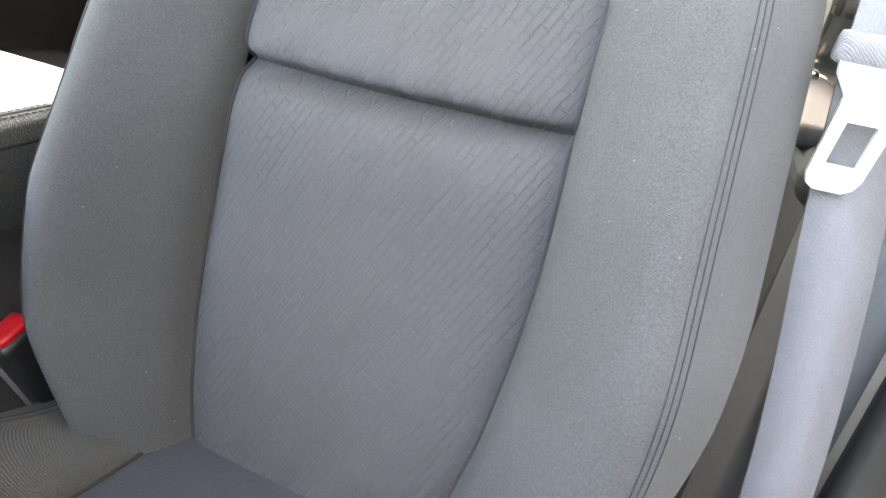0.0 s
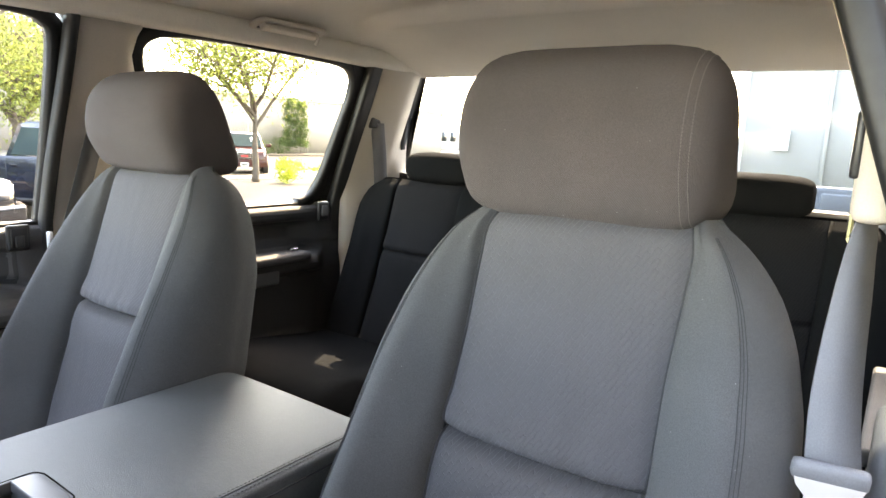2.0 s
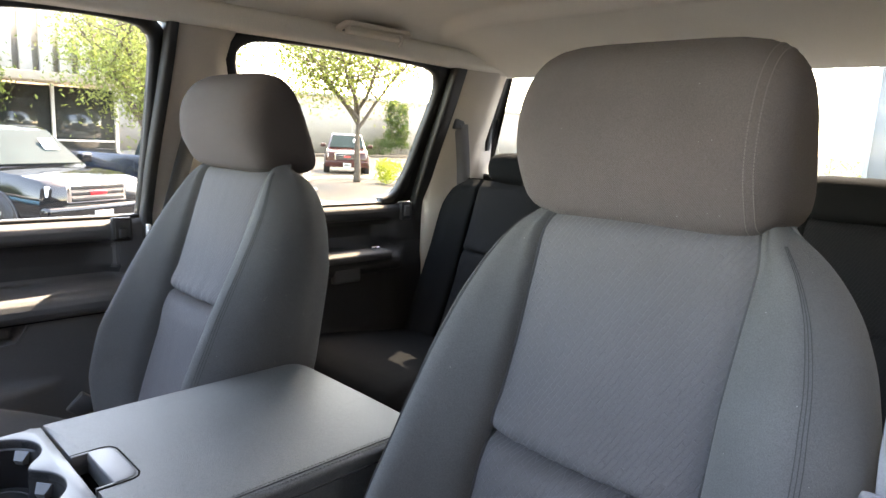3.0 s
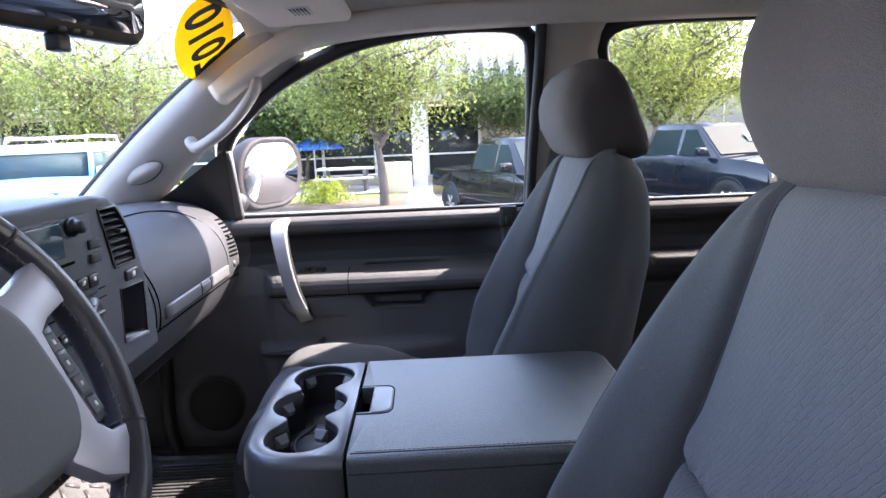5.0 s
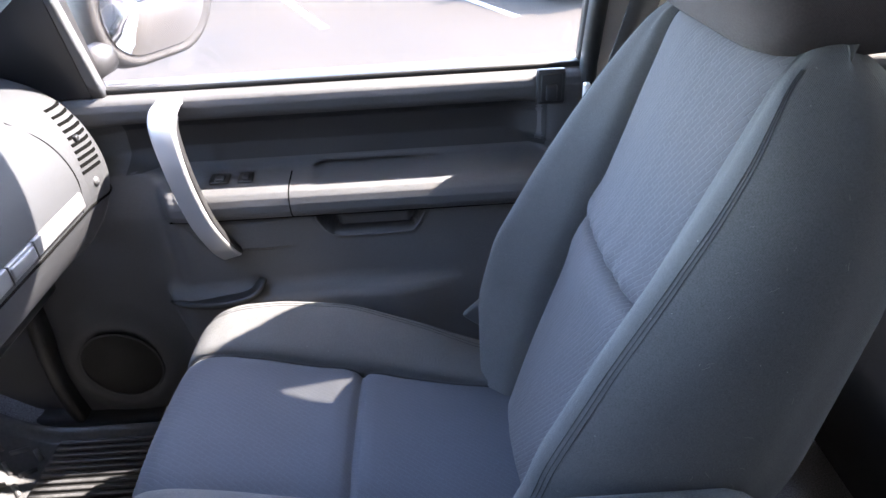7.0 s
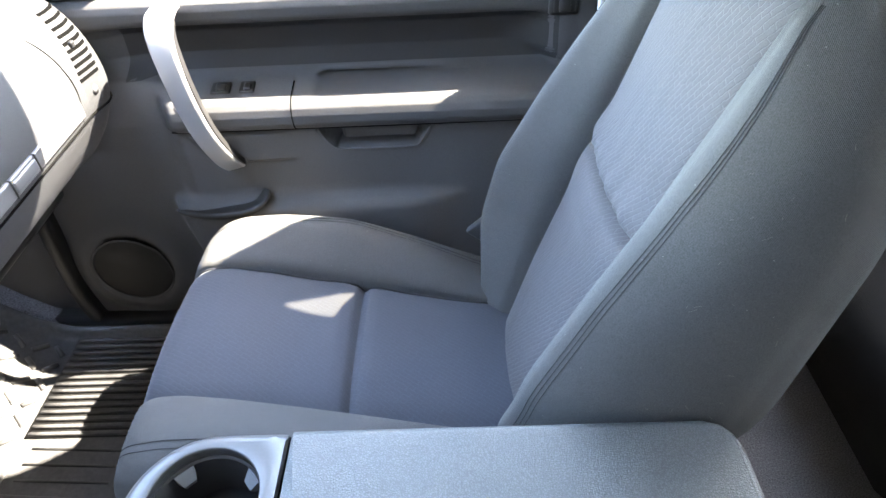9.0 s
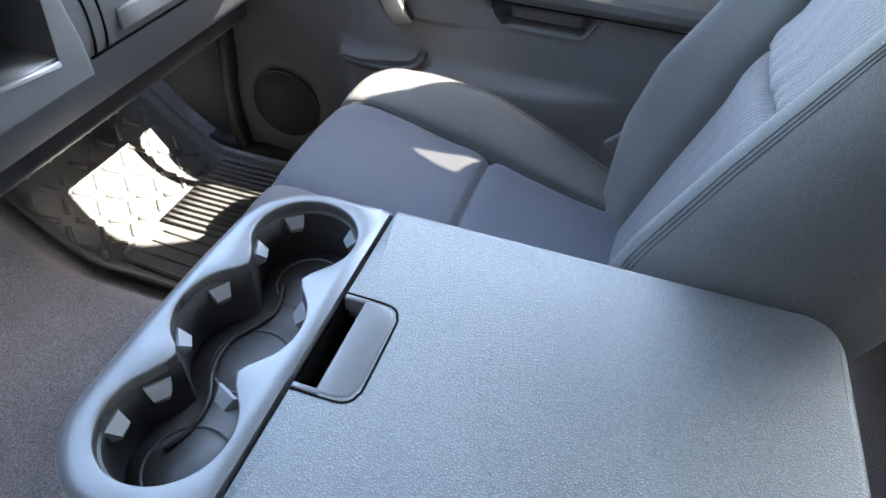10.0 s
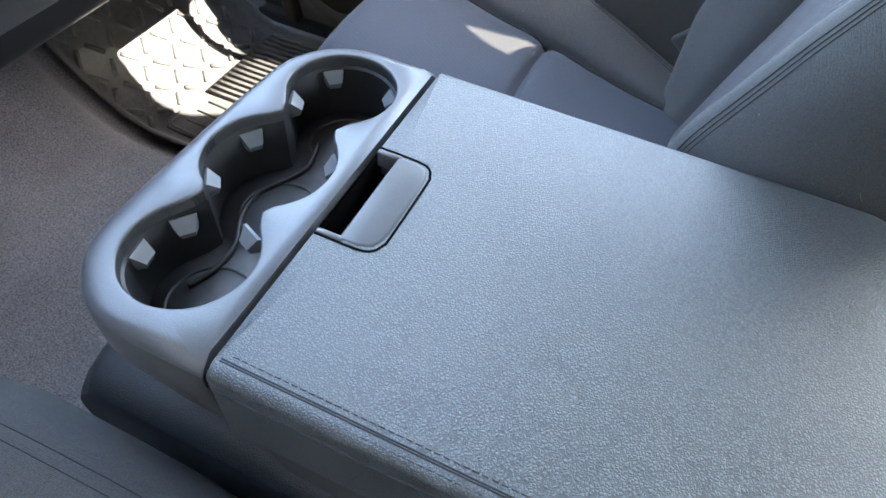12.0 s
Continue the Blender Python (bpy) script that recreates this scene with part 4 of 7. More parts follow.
def seat_cushion(parent):
    top = [(-0.525, 0.33), (-0.521, 0.40), (-0.512, 0.440), (-0.497, 0.468), (-0.475, 0.480), (-0.44, 0.481), (-0.38, 0.468), (-0.25, 0.431), (-0.12, 0.398), (-0.02, 0.378), (0.05, 0.37)]
    high = [(-0.525, 0.0), (-0.49, 0.004), (-0.45, 0.018), (-0.37, 0.040), (-0.26, 0.058), (-0.14, 0.036), (-0.04, 0.004), (0.05, 0.0)]
    half = [(-0.525, 0.215), (-0.50, 0.235), (-0.46, 0.248), (-0.30, 0.255), (0.05, 0.245)]
    xs = sorted(set(steps(-0.525, -0.46, 14) + steps(-0.46, -0.27, 14) + steps(-0.27, -0.215, 16) + steps(-0.215, 0.05, 14)))
    fold = -0.242
    panel, sides = [], []
    for x in xs:
        z, b, w = soft_table(top, x, 0.008), soft_table(high, x, 0.02), soft_table(half, x, 0.01)
        s = 0.1205
        dip = 0.010 * spot(x, fold, 0.006) - 0.004 * spot(x, fold - 0.03, 0.02) - 0.004 * spot(x, fold + 0.03, 0.02)
        row = []
        for k in range(-8, 9):
            t = k / 8
            wr = 0.0014 * noise.noise(Vector((t * 6, x * 16, 3)))
            row.append((x, t * s, z + 0.010 * (1 - t * t) - dip - 0.006 * t ** 12 + wr))
        panel.append(row)
        ctl = [(s, z - 0.005), (s + 0.008, z + 0.004 + 0.25 * b), (s + 0.35 * (w - s), z + 0.75 * b + 0.004), (s + 0.60 * (w - s), z + b), (w - 0.12 * (w - s), z + 0.72 * b - 0.010), (w, z - 0.035), (w + 0.004, z - 0.07 if x > -0.5 else z - 0.03), (w - 0.01, 0.27)]
        sides.append([(x, p.x, p.y) for p in smooth_line([(u, v, 0) for u, v in ctl], 4)])
    k = min(range(len(xs)), key=lambda i: abs(xs[i] - fold))
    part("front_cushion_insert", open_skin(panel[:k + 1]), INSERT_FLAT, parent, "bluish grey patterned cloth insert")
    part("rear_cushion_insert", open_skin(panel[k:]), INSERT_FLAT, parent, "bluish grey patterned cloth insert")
    for rows in (sides, flipped(sides)):
        b = part("cushion_bolster", open_skin(rows), CLOTH, parent, "plain grey woven cloth bolster")
        n = len(rows[0])
        for i in ((12, 13) if rows is sides else (n - 1 - 12, n - 1 - 13)):
            thread(smooth_line([Vector(r[i]) + Vector((0, 0, 0.0004)) for r in rows[6:-4]][::2], 3), b, mat=SEAM)
    for s in (1, -1):
        line = [Vector((r[0][0], r[-1 if s > 0 else 0][1], r[-1 if s > 0 else 0][2] + 0.001)) for r in panel[2:]]
        part("cushion_welt", sweep_bm(line, circle(0.0016, 6)), SEAM, parent, "dark sewn seam beside the insert")
    part("seat_base", box_bm((0.46, 0.44, 0.12), (-0.24, 0, 0.225), 0.02), TRIM_DARK, parent, "black plastic seat base")
    for y in (-0.19, 0.19):
        part("seat_rail", box_bm((0.52, 0.04, 0.03), (-0.22, y, 0.166), 0.006), STEEL, parent, "steel seat track")


def front_seats():
    seat = thing("front_seat", "grey cloth front bucket seat with patterned inserts", "car seat", "front seats", at=(0, 0.437, 0))
    seat_back(seat)
    _, line, cx, cz = headrest(seat)
    headrest_posts(seat)
    seat_cushion(seat)
    part("side_shield", box_bm((0.40, 0.025, 0.09), (-0.22, 0.262, 0.275), 0.010), TRIM_DARK, seat, "black plastic side shield")
    for ob in seat.children:
        if ob.name.startswith("headrest") or ob.name.startswith("post"):
            ob.location = (0, 0.015, 0)
    driver = copy_thing(seat, Matrix.Translation((0.010, -0.445, 0)))
    tagged(driver, "grey cloth driver seat with worn patterned inserts")
    for ob in driver.children:
        if ob.name.startswith("headrest") or ob.name.startswith("post"):
            ob.location = (0.018, 0.018, 0.008)
            if ob.name.startswith("headrest"):
                # the taller driver headrest, with its outer seam
                ob.scale, ob.location = (1, 1, 1.07), (0.018, 0.018, -0.0668)
                headrest_stitches(ob, line, cx, cz)
        elif "cushion" in ob.name or ob.name.startswith("seat_base"):
            ob.location = (0, 0, 0.030)



def lint_fibres():
    """Short pale hairs caught on the inner bolster of the passenger seat."""
    rng = random.Random(77)
    bolster = min((o for o in bpy.data.objects if o.name.startswith("side_bolster")), key=lambda o: (abs(o.parent.location.y - 0.437), sum(v.co.y for v in o.data.vertices) / len(o.data.vertices)))
    off = Vector((0, 0.437, 0))
    bm = bmesh.new()
    for k in range(24):
        x, z = rng.uniform(0.07, 0.21), rng.uniform(0.60, 0.92)
        a, long = rng.uniform(0, 6.283), rng.uniform(0.002, 0.009)
        pts = []
        for s in (-0.5, -0.15, 0.2, 0.5):
            bend = 0.25 * long * s * s
            ok, hit, nor, _ = bolster.closest_point_on_mesh(Vector((x + math.cos(a) * long * s - math.sin(a) * bend, -0.30, z + math.sin(a) * long * s + math.cos(a) * bend)))
            pts.append(hit + Vector((0, -0.0003, 0)) + off)
        if (pts[0] - pts[-1]).length < 0.001:
            continue
        m = sweep_bm(pts, circle(0.00016, 4), up=(0.1, 1, 0.2))
        me = bpy.data.meshes.new("fibre")
        m.to_mesh(me)
        m.free()
        bm.from_mesh(me)
        bpy.data.meshes.remove(me)
    ob = part("lint", bm, FIBRE)
    tagged(ob, "short pale lint fibres clinging to grey seat cloth", "lint", kind="stuff")


front_seats()
lint_fibres()


def rear_bench():
    bench = thing("rear_bench", "grey cloth rear bench seat with three backrests, darkened as shade", "bench seat")
    front = [(0.34, 0.93), (0.42, 0.962), (0.55, 1.015), (0.67, 1.058), (0.80, 1.095), (0.865, 1.116), (0.885, 1.130), (0.893, 1.150)]
    rear = [(0.34, 1.10), (0.55, 1.14), (0.80, 1.20), (0.865, 1.21), (0.885, 1.20), (0.893, 1.18)]
    bulge = [(0.34, 0.02), (0.55, 0.035), (0.75, 0.025), (0.87, 0.006), (0.893, 0.0)]
    zs = sorted(set(steps(0.34, 0.64, 12) + steps(0.64, 0.70, 10) + steps(0.70, 0.85, 6) + steps(0.85, 0.893, 8)))
    for c, w, s in ((0.485, 0.285, 0.128), (-0.485, 0.285, 0.128), (0.0, 0.195, 0.11)):
        half = [(0.34, w), (0.80, w), (0.85, w - 0.02), (0.875, w - 0.05), (0.893, w - 0.085)]
        seam = [(0.34, s), (0.893, s)]
        pan, bol, she = seat_sections(zs, front, rear, half, seam, bulge, 0.667)
        name = "backrest" if c else "middle_backrest"
        rows = [p[::1] for p in pan]
        holder = part(name, open_skin(rows), INSERT_REAR, bench, "patterned cloth backrest insert with shade in its colour")
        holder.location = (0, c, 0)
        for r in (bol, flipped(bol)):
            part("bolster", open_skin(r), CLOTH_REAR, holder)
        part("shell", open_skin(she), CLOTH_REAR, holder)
    # cushion in two lengths
    for y0, y1 in ((-0.78, 0.235), (0.245, 0.78)):
        rings = []
        for y in [y0, y0 + 0.004, y0 + 0.015, y0 + 0.04] + steps(y0 + 0.08, y1 - 0.08, 10) + [y1 - 0.04, y1 - 0.015, y1 - 0.004, y1]:
            e = min(y - y0, y1 - y)
            q = 1 - 0.35 * (1 - step(0, 0.05, e)) ** 2
            outline = [(0.475, 0.30), (0.470, 0.36), (0.480, 0.405), (0.505, 0.430), (0.56, 0.442), (0.70, 0.428), (0.85, 0.405), (0.95, 0.395), (1.00, 0.36), (1.0, 0.25), (0.75, 0.24), (0.50, 0.25)]
            rings.append([Vector((0.74 + (x - 0.74) * (0.9 + 0.1 * q), y, 0.30 + (z - 0.30) * q)) for x, _, z in [(p.x, 0, p.z) for p in smooth_line([(x, 0, z) for x, z in outline], 3, closed=True)]])
        part("seat_cushion", rings_bm(rings), CLOTH_REAR, bench, "grey cloth rear cushion with shade in its colour")
    part("bench_base", box_bm((0.40, 1.40, 0.11), (0.78, 0, 0.20), 0.02), TRIM_DARK, bench, "black seat base")
    sec = [(1.105, 0.905), (1.098, 0.94), (1.108, 0.972), (1.14, 0.986), (1.185, 0.984), (1.205, 0.962), (1.205, 0.915), (1.19, 0.893), (1.13, 0.890)]
    line = smooth_line([(x, 0, z) for x, z in sec], 3, closed=True)
    for c in (0.445, -0.445):
        rings = []
        ys = [-0.130, -0.128, -0.123, -0.115, -0.10, -0.06, 0]
        for y in ys + [-v for v in ys[-2::-1]]:
            q = (1 - min(abs(y) / 0.1305, 1) ** 5) ** 0.4
            rings.append([Vector((1.15 + (p.x - 1.15) * (0.4 + 0.6 * q), c + y, 0.938 + (p.z - 0.938) * (0.4 + 0.6 * q))) for p in line])
        h = part("rear_headrest", rings_bm(rings), CLOTH_REAR, bench, "grey cloth rear headrest with shade in its colour")
        for y in (-0.06, 0.06):
            part("post", sweep_bm([Vector((1.155, c + y, 0.86)), Vector((1.155, c + y, 0.90))], circle(0.006, 8), up=(1, 0, 0)), STEEL, h, "steel post")


rear_bench()


# ---- centre console ----
def cup_outline(n=10):
    """One wavy opening for three cups in a row, with flared necks between them."""
    cups = [(-0.3145, -0.1020, 0.0480), (-0.3200, 0.0005, 0.0530), (-0.3145, 0.1030, 0.0480)]
    turns = ((0, 44, -218, 3 * n), (1, 227, 133, n), (2, 218, -44, 3 * n), (1, 42, -42, n))
    necks = ((-0.3430, -0.0510), (-0.3430, 0.0535), (-0.2915, 0.0520), (-0.2915, -0.0500))
    pts = []
    for (c, a0, a1, count), neck in zip(turns, necks):
        cx, cy, r = cups[c]
        pts += [(cx + r * math.cos(radians(a)), cy + r * math.sin(radians(a)), 0) for a in steps(a0, a1, count)]
        pts.append((*neck, 0))
    out = []
    for p in smooth_line(pts, 2, closed=True):
        if not out or math.hypot(p.x - out[-1][0], p.y - out[-1][1]) > 0.0010:
            out.append((p.x, p.y))
    return cups, out


def soften_rim(bm, z, loop, offset, seg, back=0.0):
    """Round the upper rim of a plate along one of its loops."""
    keys = {(round(x, 5), round(y, 5)) for x, y in loop}
    rim = [e for e in bm.edges if all(abs(v.co.z - z) < 1e-5 and (round(v.co.x, 5), round(v.co.y, 5)) in keys for v in e.verts)
           and len(e.link_faces) == 2 and e.calc_face_angle(0) > 0.8 and min(v.co.x for v in e.verts) < back]
    bmesh.ops.bevel(bm, geom=rim, offset=offset, segments=seg, affect="EDGES", profile=0.5)


def centre_console():
    con = thing("center_console", "folded centre armrest console with three cup holders", "console")
    top = 0.6235
    cups, hole = cup_outline()
    # cup holder block with rounded front corners
    front = [(-0.2530, -0.1725)]
    for k in range(11):
        a = radians(270 - 90 * k / 10)
        front.append((-0.318 + 0.070 * math.cos(a), -0.1025 + 0.070 * math.sin(a)))
    front += [(-0.3892, -0.06), (-0.3896, 0.0), (-0.3890, 0.05)]
    for k in range(11):
        a = radians(180 - 90 * k / 10)
        front.append((-0.313 + 0.074 * math.cos(a), 0.0945 + 0.074 * math.sin(a)))
    front += [(-0.2530, 0.1685)]
    bm = slab_bm(front, 0.026, at=top - 0.026, holes=(hole,))
    soften_rim(bm, top, front, 0.012, 5, -0.2531)
    soften_rim(bm, top, hole, 0.0014, 2)
    deck = part("cup_deck", bm, CUP, con, "satin dark grey plastic cup holder deck")
    crisp(deck, 50)
    # skirt below the deck, full at its shoulder and drawn in towards its foot
    rings = []
    for z, g in ((top - 0.014, 1.0005), (top - 0.026, 1.008), (top - 0.045, 1.010), (top - 0.062, 0.985), (top - 0.080, 0.93), (top - 0.120, 0.84)):
        rings.append([(-0.2530 + (x + 0.2530) * g, y * (1 - (1 - g) * 0.5), z) for x, y in front])
    part("console_skirt", rings_bm(rings, True, False), CUP, con)
    # cup wells, the shadow on their walls painted into the dark rubber
    wall = [[(x, y, top - 0.0030) for x, y in hole], [(x, y, top - 0.012) for x, y in hole]]
    cx = -0.317
    wall.append([(cx + (x - cx) * 0.975, y * 0.985, top - 0.014) for x, y in hole])
    wall.append([(cx + (x - cx) * 0.95, y * 0.975, top - 0.068) for x, y in hole])
    well = part("cup_well", rings_bm(wall, True, False), WELL, con, "dark rubber-lined cup wells blackened as shade")
    crisp(well, 40)
    part("well_floor", slab_bm([(cx + (x - cx) * 0.99, y * 0.995) for x, y in hole], 0.004, at=top - 0.069), LINER, con, "grey rubber cup liner")
    for c in cups:
        ring = [Vector((c[0] + 0.034 * math.cos(a), c[1] + 0.034 * math.sin(a), top - 0.0650)) for a in (2 * math.pi * k / 28 for k in range(28))]
        part("cup_ring", sweep_bm(ring, circle(0.0016, 6), closed=True), LINER, well)
    # soft tabs that grip a cup: a slanting face that leans into the well
    for ci, angle in ((2, 132), (2, 40), (2, 203), (1, 144), (1, 216), (1, 38), (0, 139), (0, 190), (0, 66), (0, 318)):
        c, a = cups[ci], radians(angle)
        r = c[2] * 0.985
        m = Matrix.Translation((c[0], c[1], top)) @ Matrix.Rotation(a, 4, "Z")
        bm = bmesh.new()
        up = [bm.verts.new(m @ Vector(p)) for p in ((r, -0.0105, -0.015), (r - 0.0025, -0.0095, -0.0145), (r - 0.0025, 0.0095, -0.0145), (r, 0.0105, -0.015))]
        lo = [bm.verts.new(m @ Vector(p)) for p in ((r, -0.0095, -0.026), (r - 0.0110, -0.0060, -0.0235), (r - 0.0110, 0.0060, -0.0235), (r, 0.0095, -0.026))]
        foot = [bm.verts.new(m @ Vector(p)) for p in ((r, -0.008, -0.032), (r - 0.0085, -0.0050, -0.0300), (r - 0.0085, 0.0050, -0.0300), (r, 0.008, -0.032))]
        for p, q in ((up, lo), (lo, foot)):
            for k in range(3):
                bm.faces.new((p[k], p[k + 1], q[k + 1], q[k]))
        bm.faces.new(foot[::-1]), bm.faces.new(up)
        bmesh.ops.recalc_face_normals(bm, faces=bm.faces[:])
        part("cup_tab", bm, NUB, well, "soft grey rubber tab", smooth=False)
    # edge of the liner, winding along the front of the wells
    wave = smooth_line([(x, y, top - 0.0640) for x, y in ((-0.338, -0.098), (-0.330, -0.075), (-0.331, -0.048), (-0.345, -0.020), (-0.348, 0.010), (-0.335, 0.036), (-0.328, 0.058), (-0.336, 0.088))], 6)
    part("liner_lip", sweep_bm(wave, rounded(0.0042, 0.0070, 0.0018, 2)), WELL, well)
    # padded lid with a notch for the latch
    n0, n1, deep = -0.0490, 0.0500, 0.0195
    fx = -0.2478
    outline = [(fx, -0.1735), (0.125, -0.1710), (0.140, -0.1660), (0.1495, -0.1550), (0.1545, -0.138), (0.1560, 0.0), (0.1545, 0.138), (0.1495, 0.1550), (0.140, 0.1650), (0.125, 0.1700), (fx, 0.1700), (fx, n1), (fx + deep, n1), (fx + deep, n0), (fx, n0)]
    bm = slab_bm(outline, 0.085, at=top - 0.085)
    soften_rim(bm, top, outline[:11], 0.0095, 5, 1.0)
    lid = part("lid", bm, LEATHER, con, "pebbled charcoal vinyl armrest lid")
    crisp(lid, 50)
    # black sheet that stands for the shade below the latch
    part("latch_pit", box_bm((deep + 0.030, n1 - n0 - 0.001, 0.004), (fx + deep / 2 + 0.012, (n0 + n1) / 2, top - 0.030)), GAP_BLACK, con, "black sheet as shade under the latch")
    # latch paddle: a flush tongue with rounded rear corners and two thin cheeks
    x0, x1 = fx + deep - 0.002, -0.1990
    loop = [(x0, n0 + 0.002), (x1 - 0.015, n0 + 0.002), (x1 - 0.0055, n0 + 0.0055), (x1 - 0.0012, n0 + 0.0135), (x1, n0 + 0.022), (x1, n1 - 0.022), (x1 - 0.0012, n1 - 0.0135), (x1 - 0.0055, n1 - 0.0055), (x1 - 0.015, n1 - 0.002), (x0, n1 - 0.002)]
    latch = part("latch", slab_bm(loop, 0.0120, at=top - 0.0108, bevel=0.0030, seg=4), CUP, con, "smooth dark grey latch paddle")
    crisp(latch, 45)
    for y in (n0 + 0.0030, n1 - 0.0030):
        part("latch_arm", box_bm((0.022, 0.0050, 0.016), (fx + 0.0105, y, top - 0.0072), 0.0016, 2), CUP, latch)
    rim = [Vector((x, y, top - 0.0004)) for x, y in [(fx, n0 - 0.0006)] + [(u + (0.0014 if u > x1 - 0.014 else 0), v * 1.0 + (-0.0022 if v < 0.0005 else 0.0022)) for u, v in loop[1:-1]] + [(fx, n1 + 0.0006)]]
    part("latch_gap", sweep_bm(smooth_line(rim, 3), circle(0.0013, 6)), GAP_BLACK, con, "dark gap round the latch")
    # doubled edge along the driver's side of the lid, with a row of stitches on both sides of the joint
    for d, z in ((0.0150, 0.0001), (0.0050, -0.0010)):
        for x in steps(fx + 0.010, 0.126, 62):
            part("lid_stitch", sweep_bm([Vector((x, -0.1715 + d, top + z)), Vector((x + 0.0040, -0.1715 + d, top + z))], circle(0.0006, 5)), STITCH, lid)
    for d in (0.0092, 0.0108):
        part("lid_fold", sweep_bm([Vector((fx + 0.004, -0.1715 + d, top - 0.0001)), Vector((0.130, -0.1715 + d, top - 0.0001))], circle(0.0007, 6)), SEAM, lid, "joint where the lid cover is doubled")
    for s in (-1, 1):
        y = 0.1715 if s < 0 else 0.1680
        part("edge_seam", sweep_bm([Vector((fx + 0.002, s * (y + 0.0020), top - 0.021)), Vector((0.125, s * (y - 0.0002), top - 0.021))], circle(0.0012, 6)), SEAM, lid)
    thread([Vector((0.1465, y, top - 0.0006)) for y in steps(-0.146, 0.146, 24)], lid, r=0.0006)
    part("split_gap", box_bm((0.0046, 0.333, 0.080), (-0.2505, 0, top - 0.050)), GAP_BLACK, con, "black strip as shade before the lid")
    # inner body and jump seat cushion below
    part("console_body", box_bm((0.37, 0.315, 0.13), (-0.062, 0, top - 0.140), 0.02), SOFT, con)
    cushion = thing("centre_seat_cushion", "dark charcoal vinyl centre jump seat cushion", "seat cushion")
    rings = []
    for y in (-0.172, -0.171, -0.166, -0.155, -0.13, -0.06, 0, 0.06, 0.13, 0.155, 0.166, 0.171, 0.172):
        q = 1 - 0.22 * (abs(y) / 0.172) ** 10
        rings.append([Vector((-0.22 + (p.x + 0.22) * (0.94 + 0.06 * q), y, 0.33 + (p.z - 0.33) * q)) for p in smooth_line([(-0.455, 0, 0.33), (-0.460, 0, 0.40), (-0.440, 0, 0.445), (-0.40, 0, 0.462), (-0.20, 0, 0.455), (0.02, 0, 0.43), (0.04, 0, 0.33), (0.0, 0, 0.27), (-0.42, 0, 0.27)], 4, closed=True)])
    pad = part("pad", rings_bm(rings), PAD_VINYL, cushion)
    thread([Vector((x, -0.1700, 0.423)) for x in steps(-0.42, -0.02, 12)], pad, r=0.0007)
    part("pad_base", box_bm((0.40, 0.26, 0.14), (-0.20, 0, 0.235), 0.02), TRIM_DARK, cushion, "black plastic base")


centre_console()


# ---- dashboard ----
def dash_profile():
    return [Vector((x, 0, z)) for x, z in ((-1.33, 0.80), (-1.15, 0.838), (-0.98, 0.856), (-0.86, 0.862), (-0.78, 0.858), (-0.72, 0.842), (-0.678, 0.815), (-0.652, 0.780), (-0.638, 0.740), (-0.634, 0.705), (-0.638, 0.675), (-0.650, 0.645), (-0.674, 0.605), (-0.712, 0.565), (-0.78, 0.530), (-0.88, 0.505), (-1.0, 0.49), (-1.2, 0.47))]


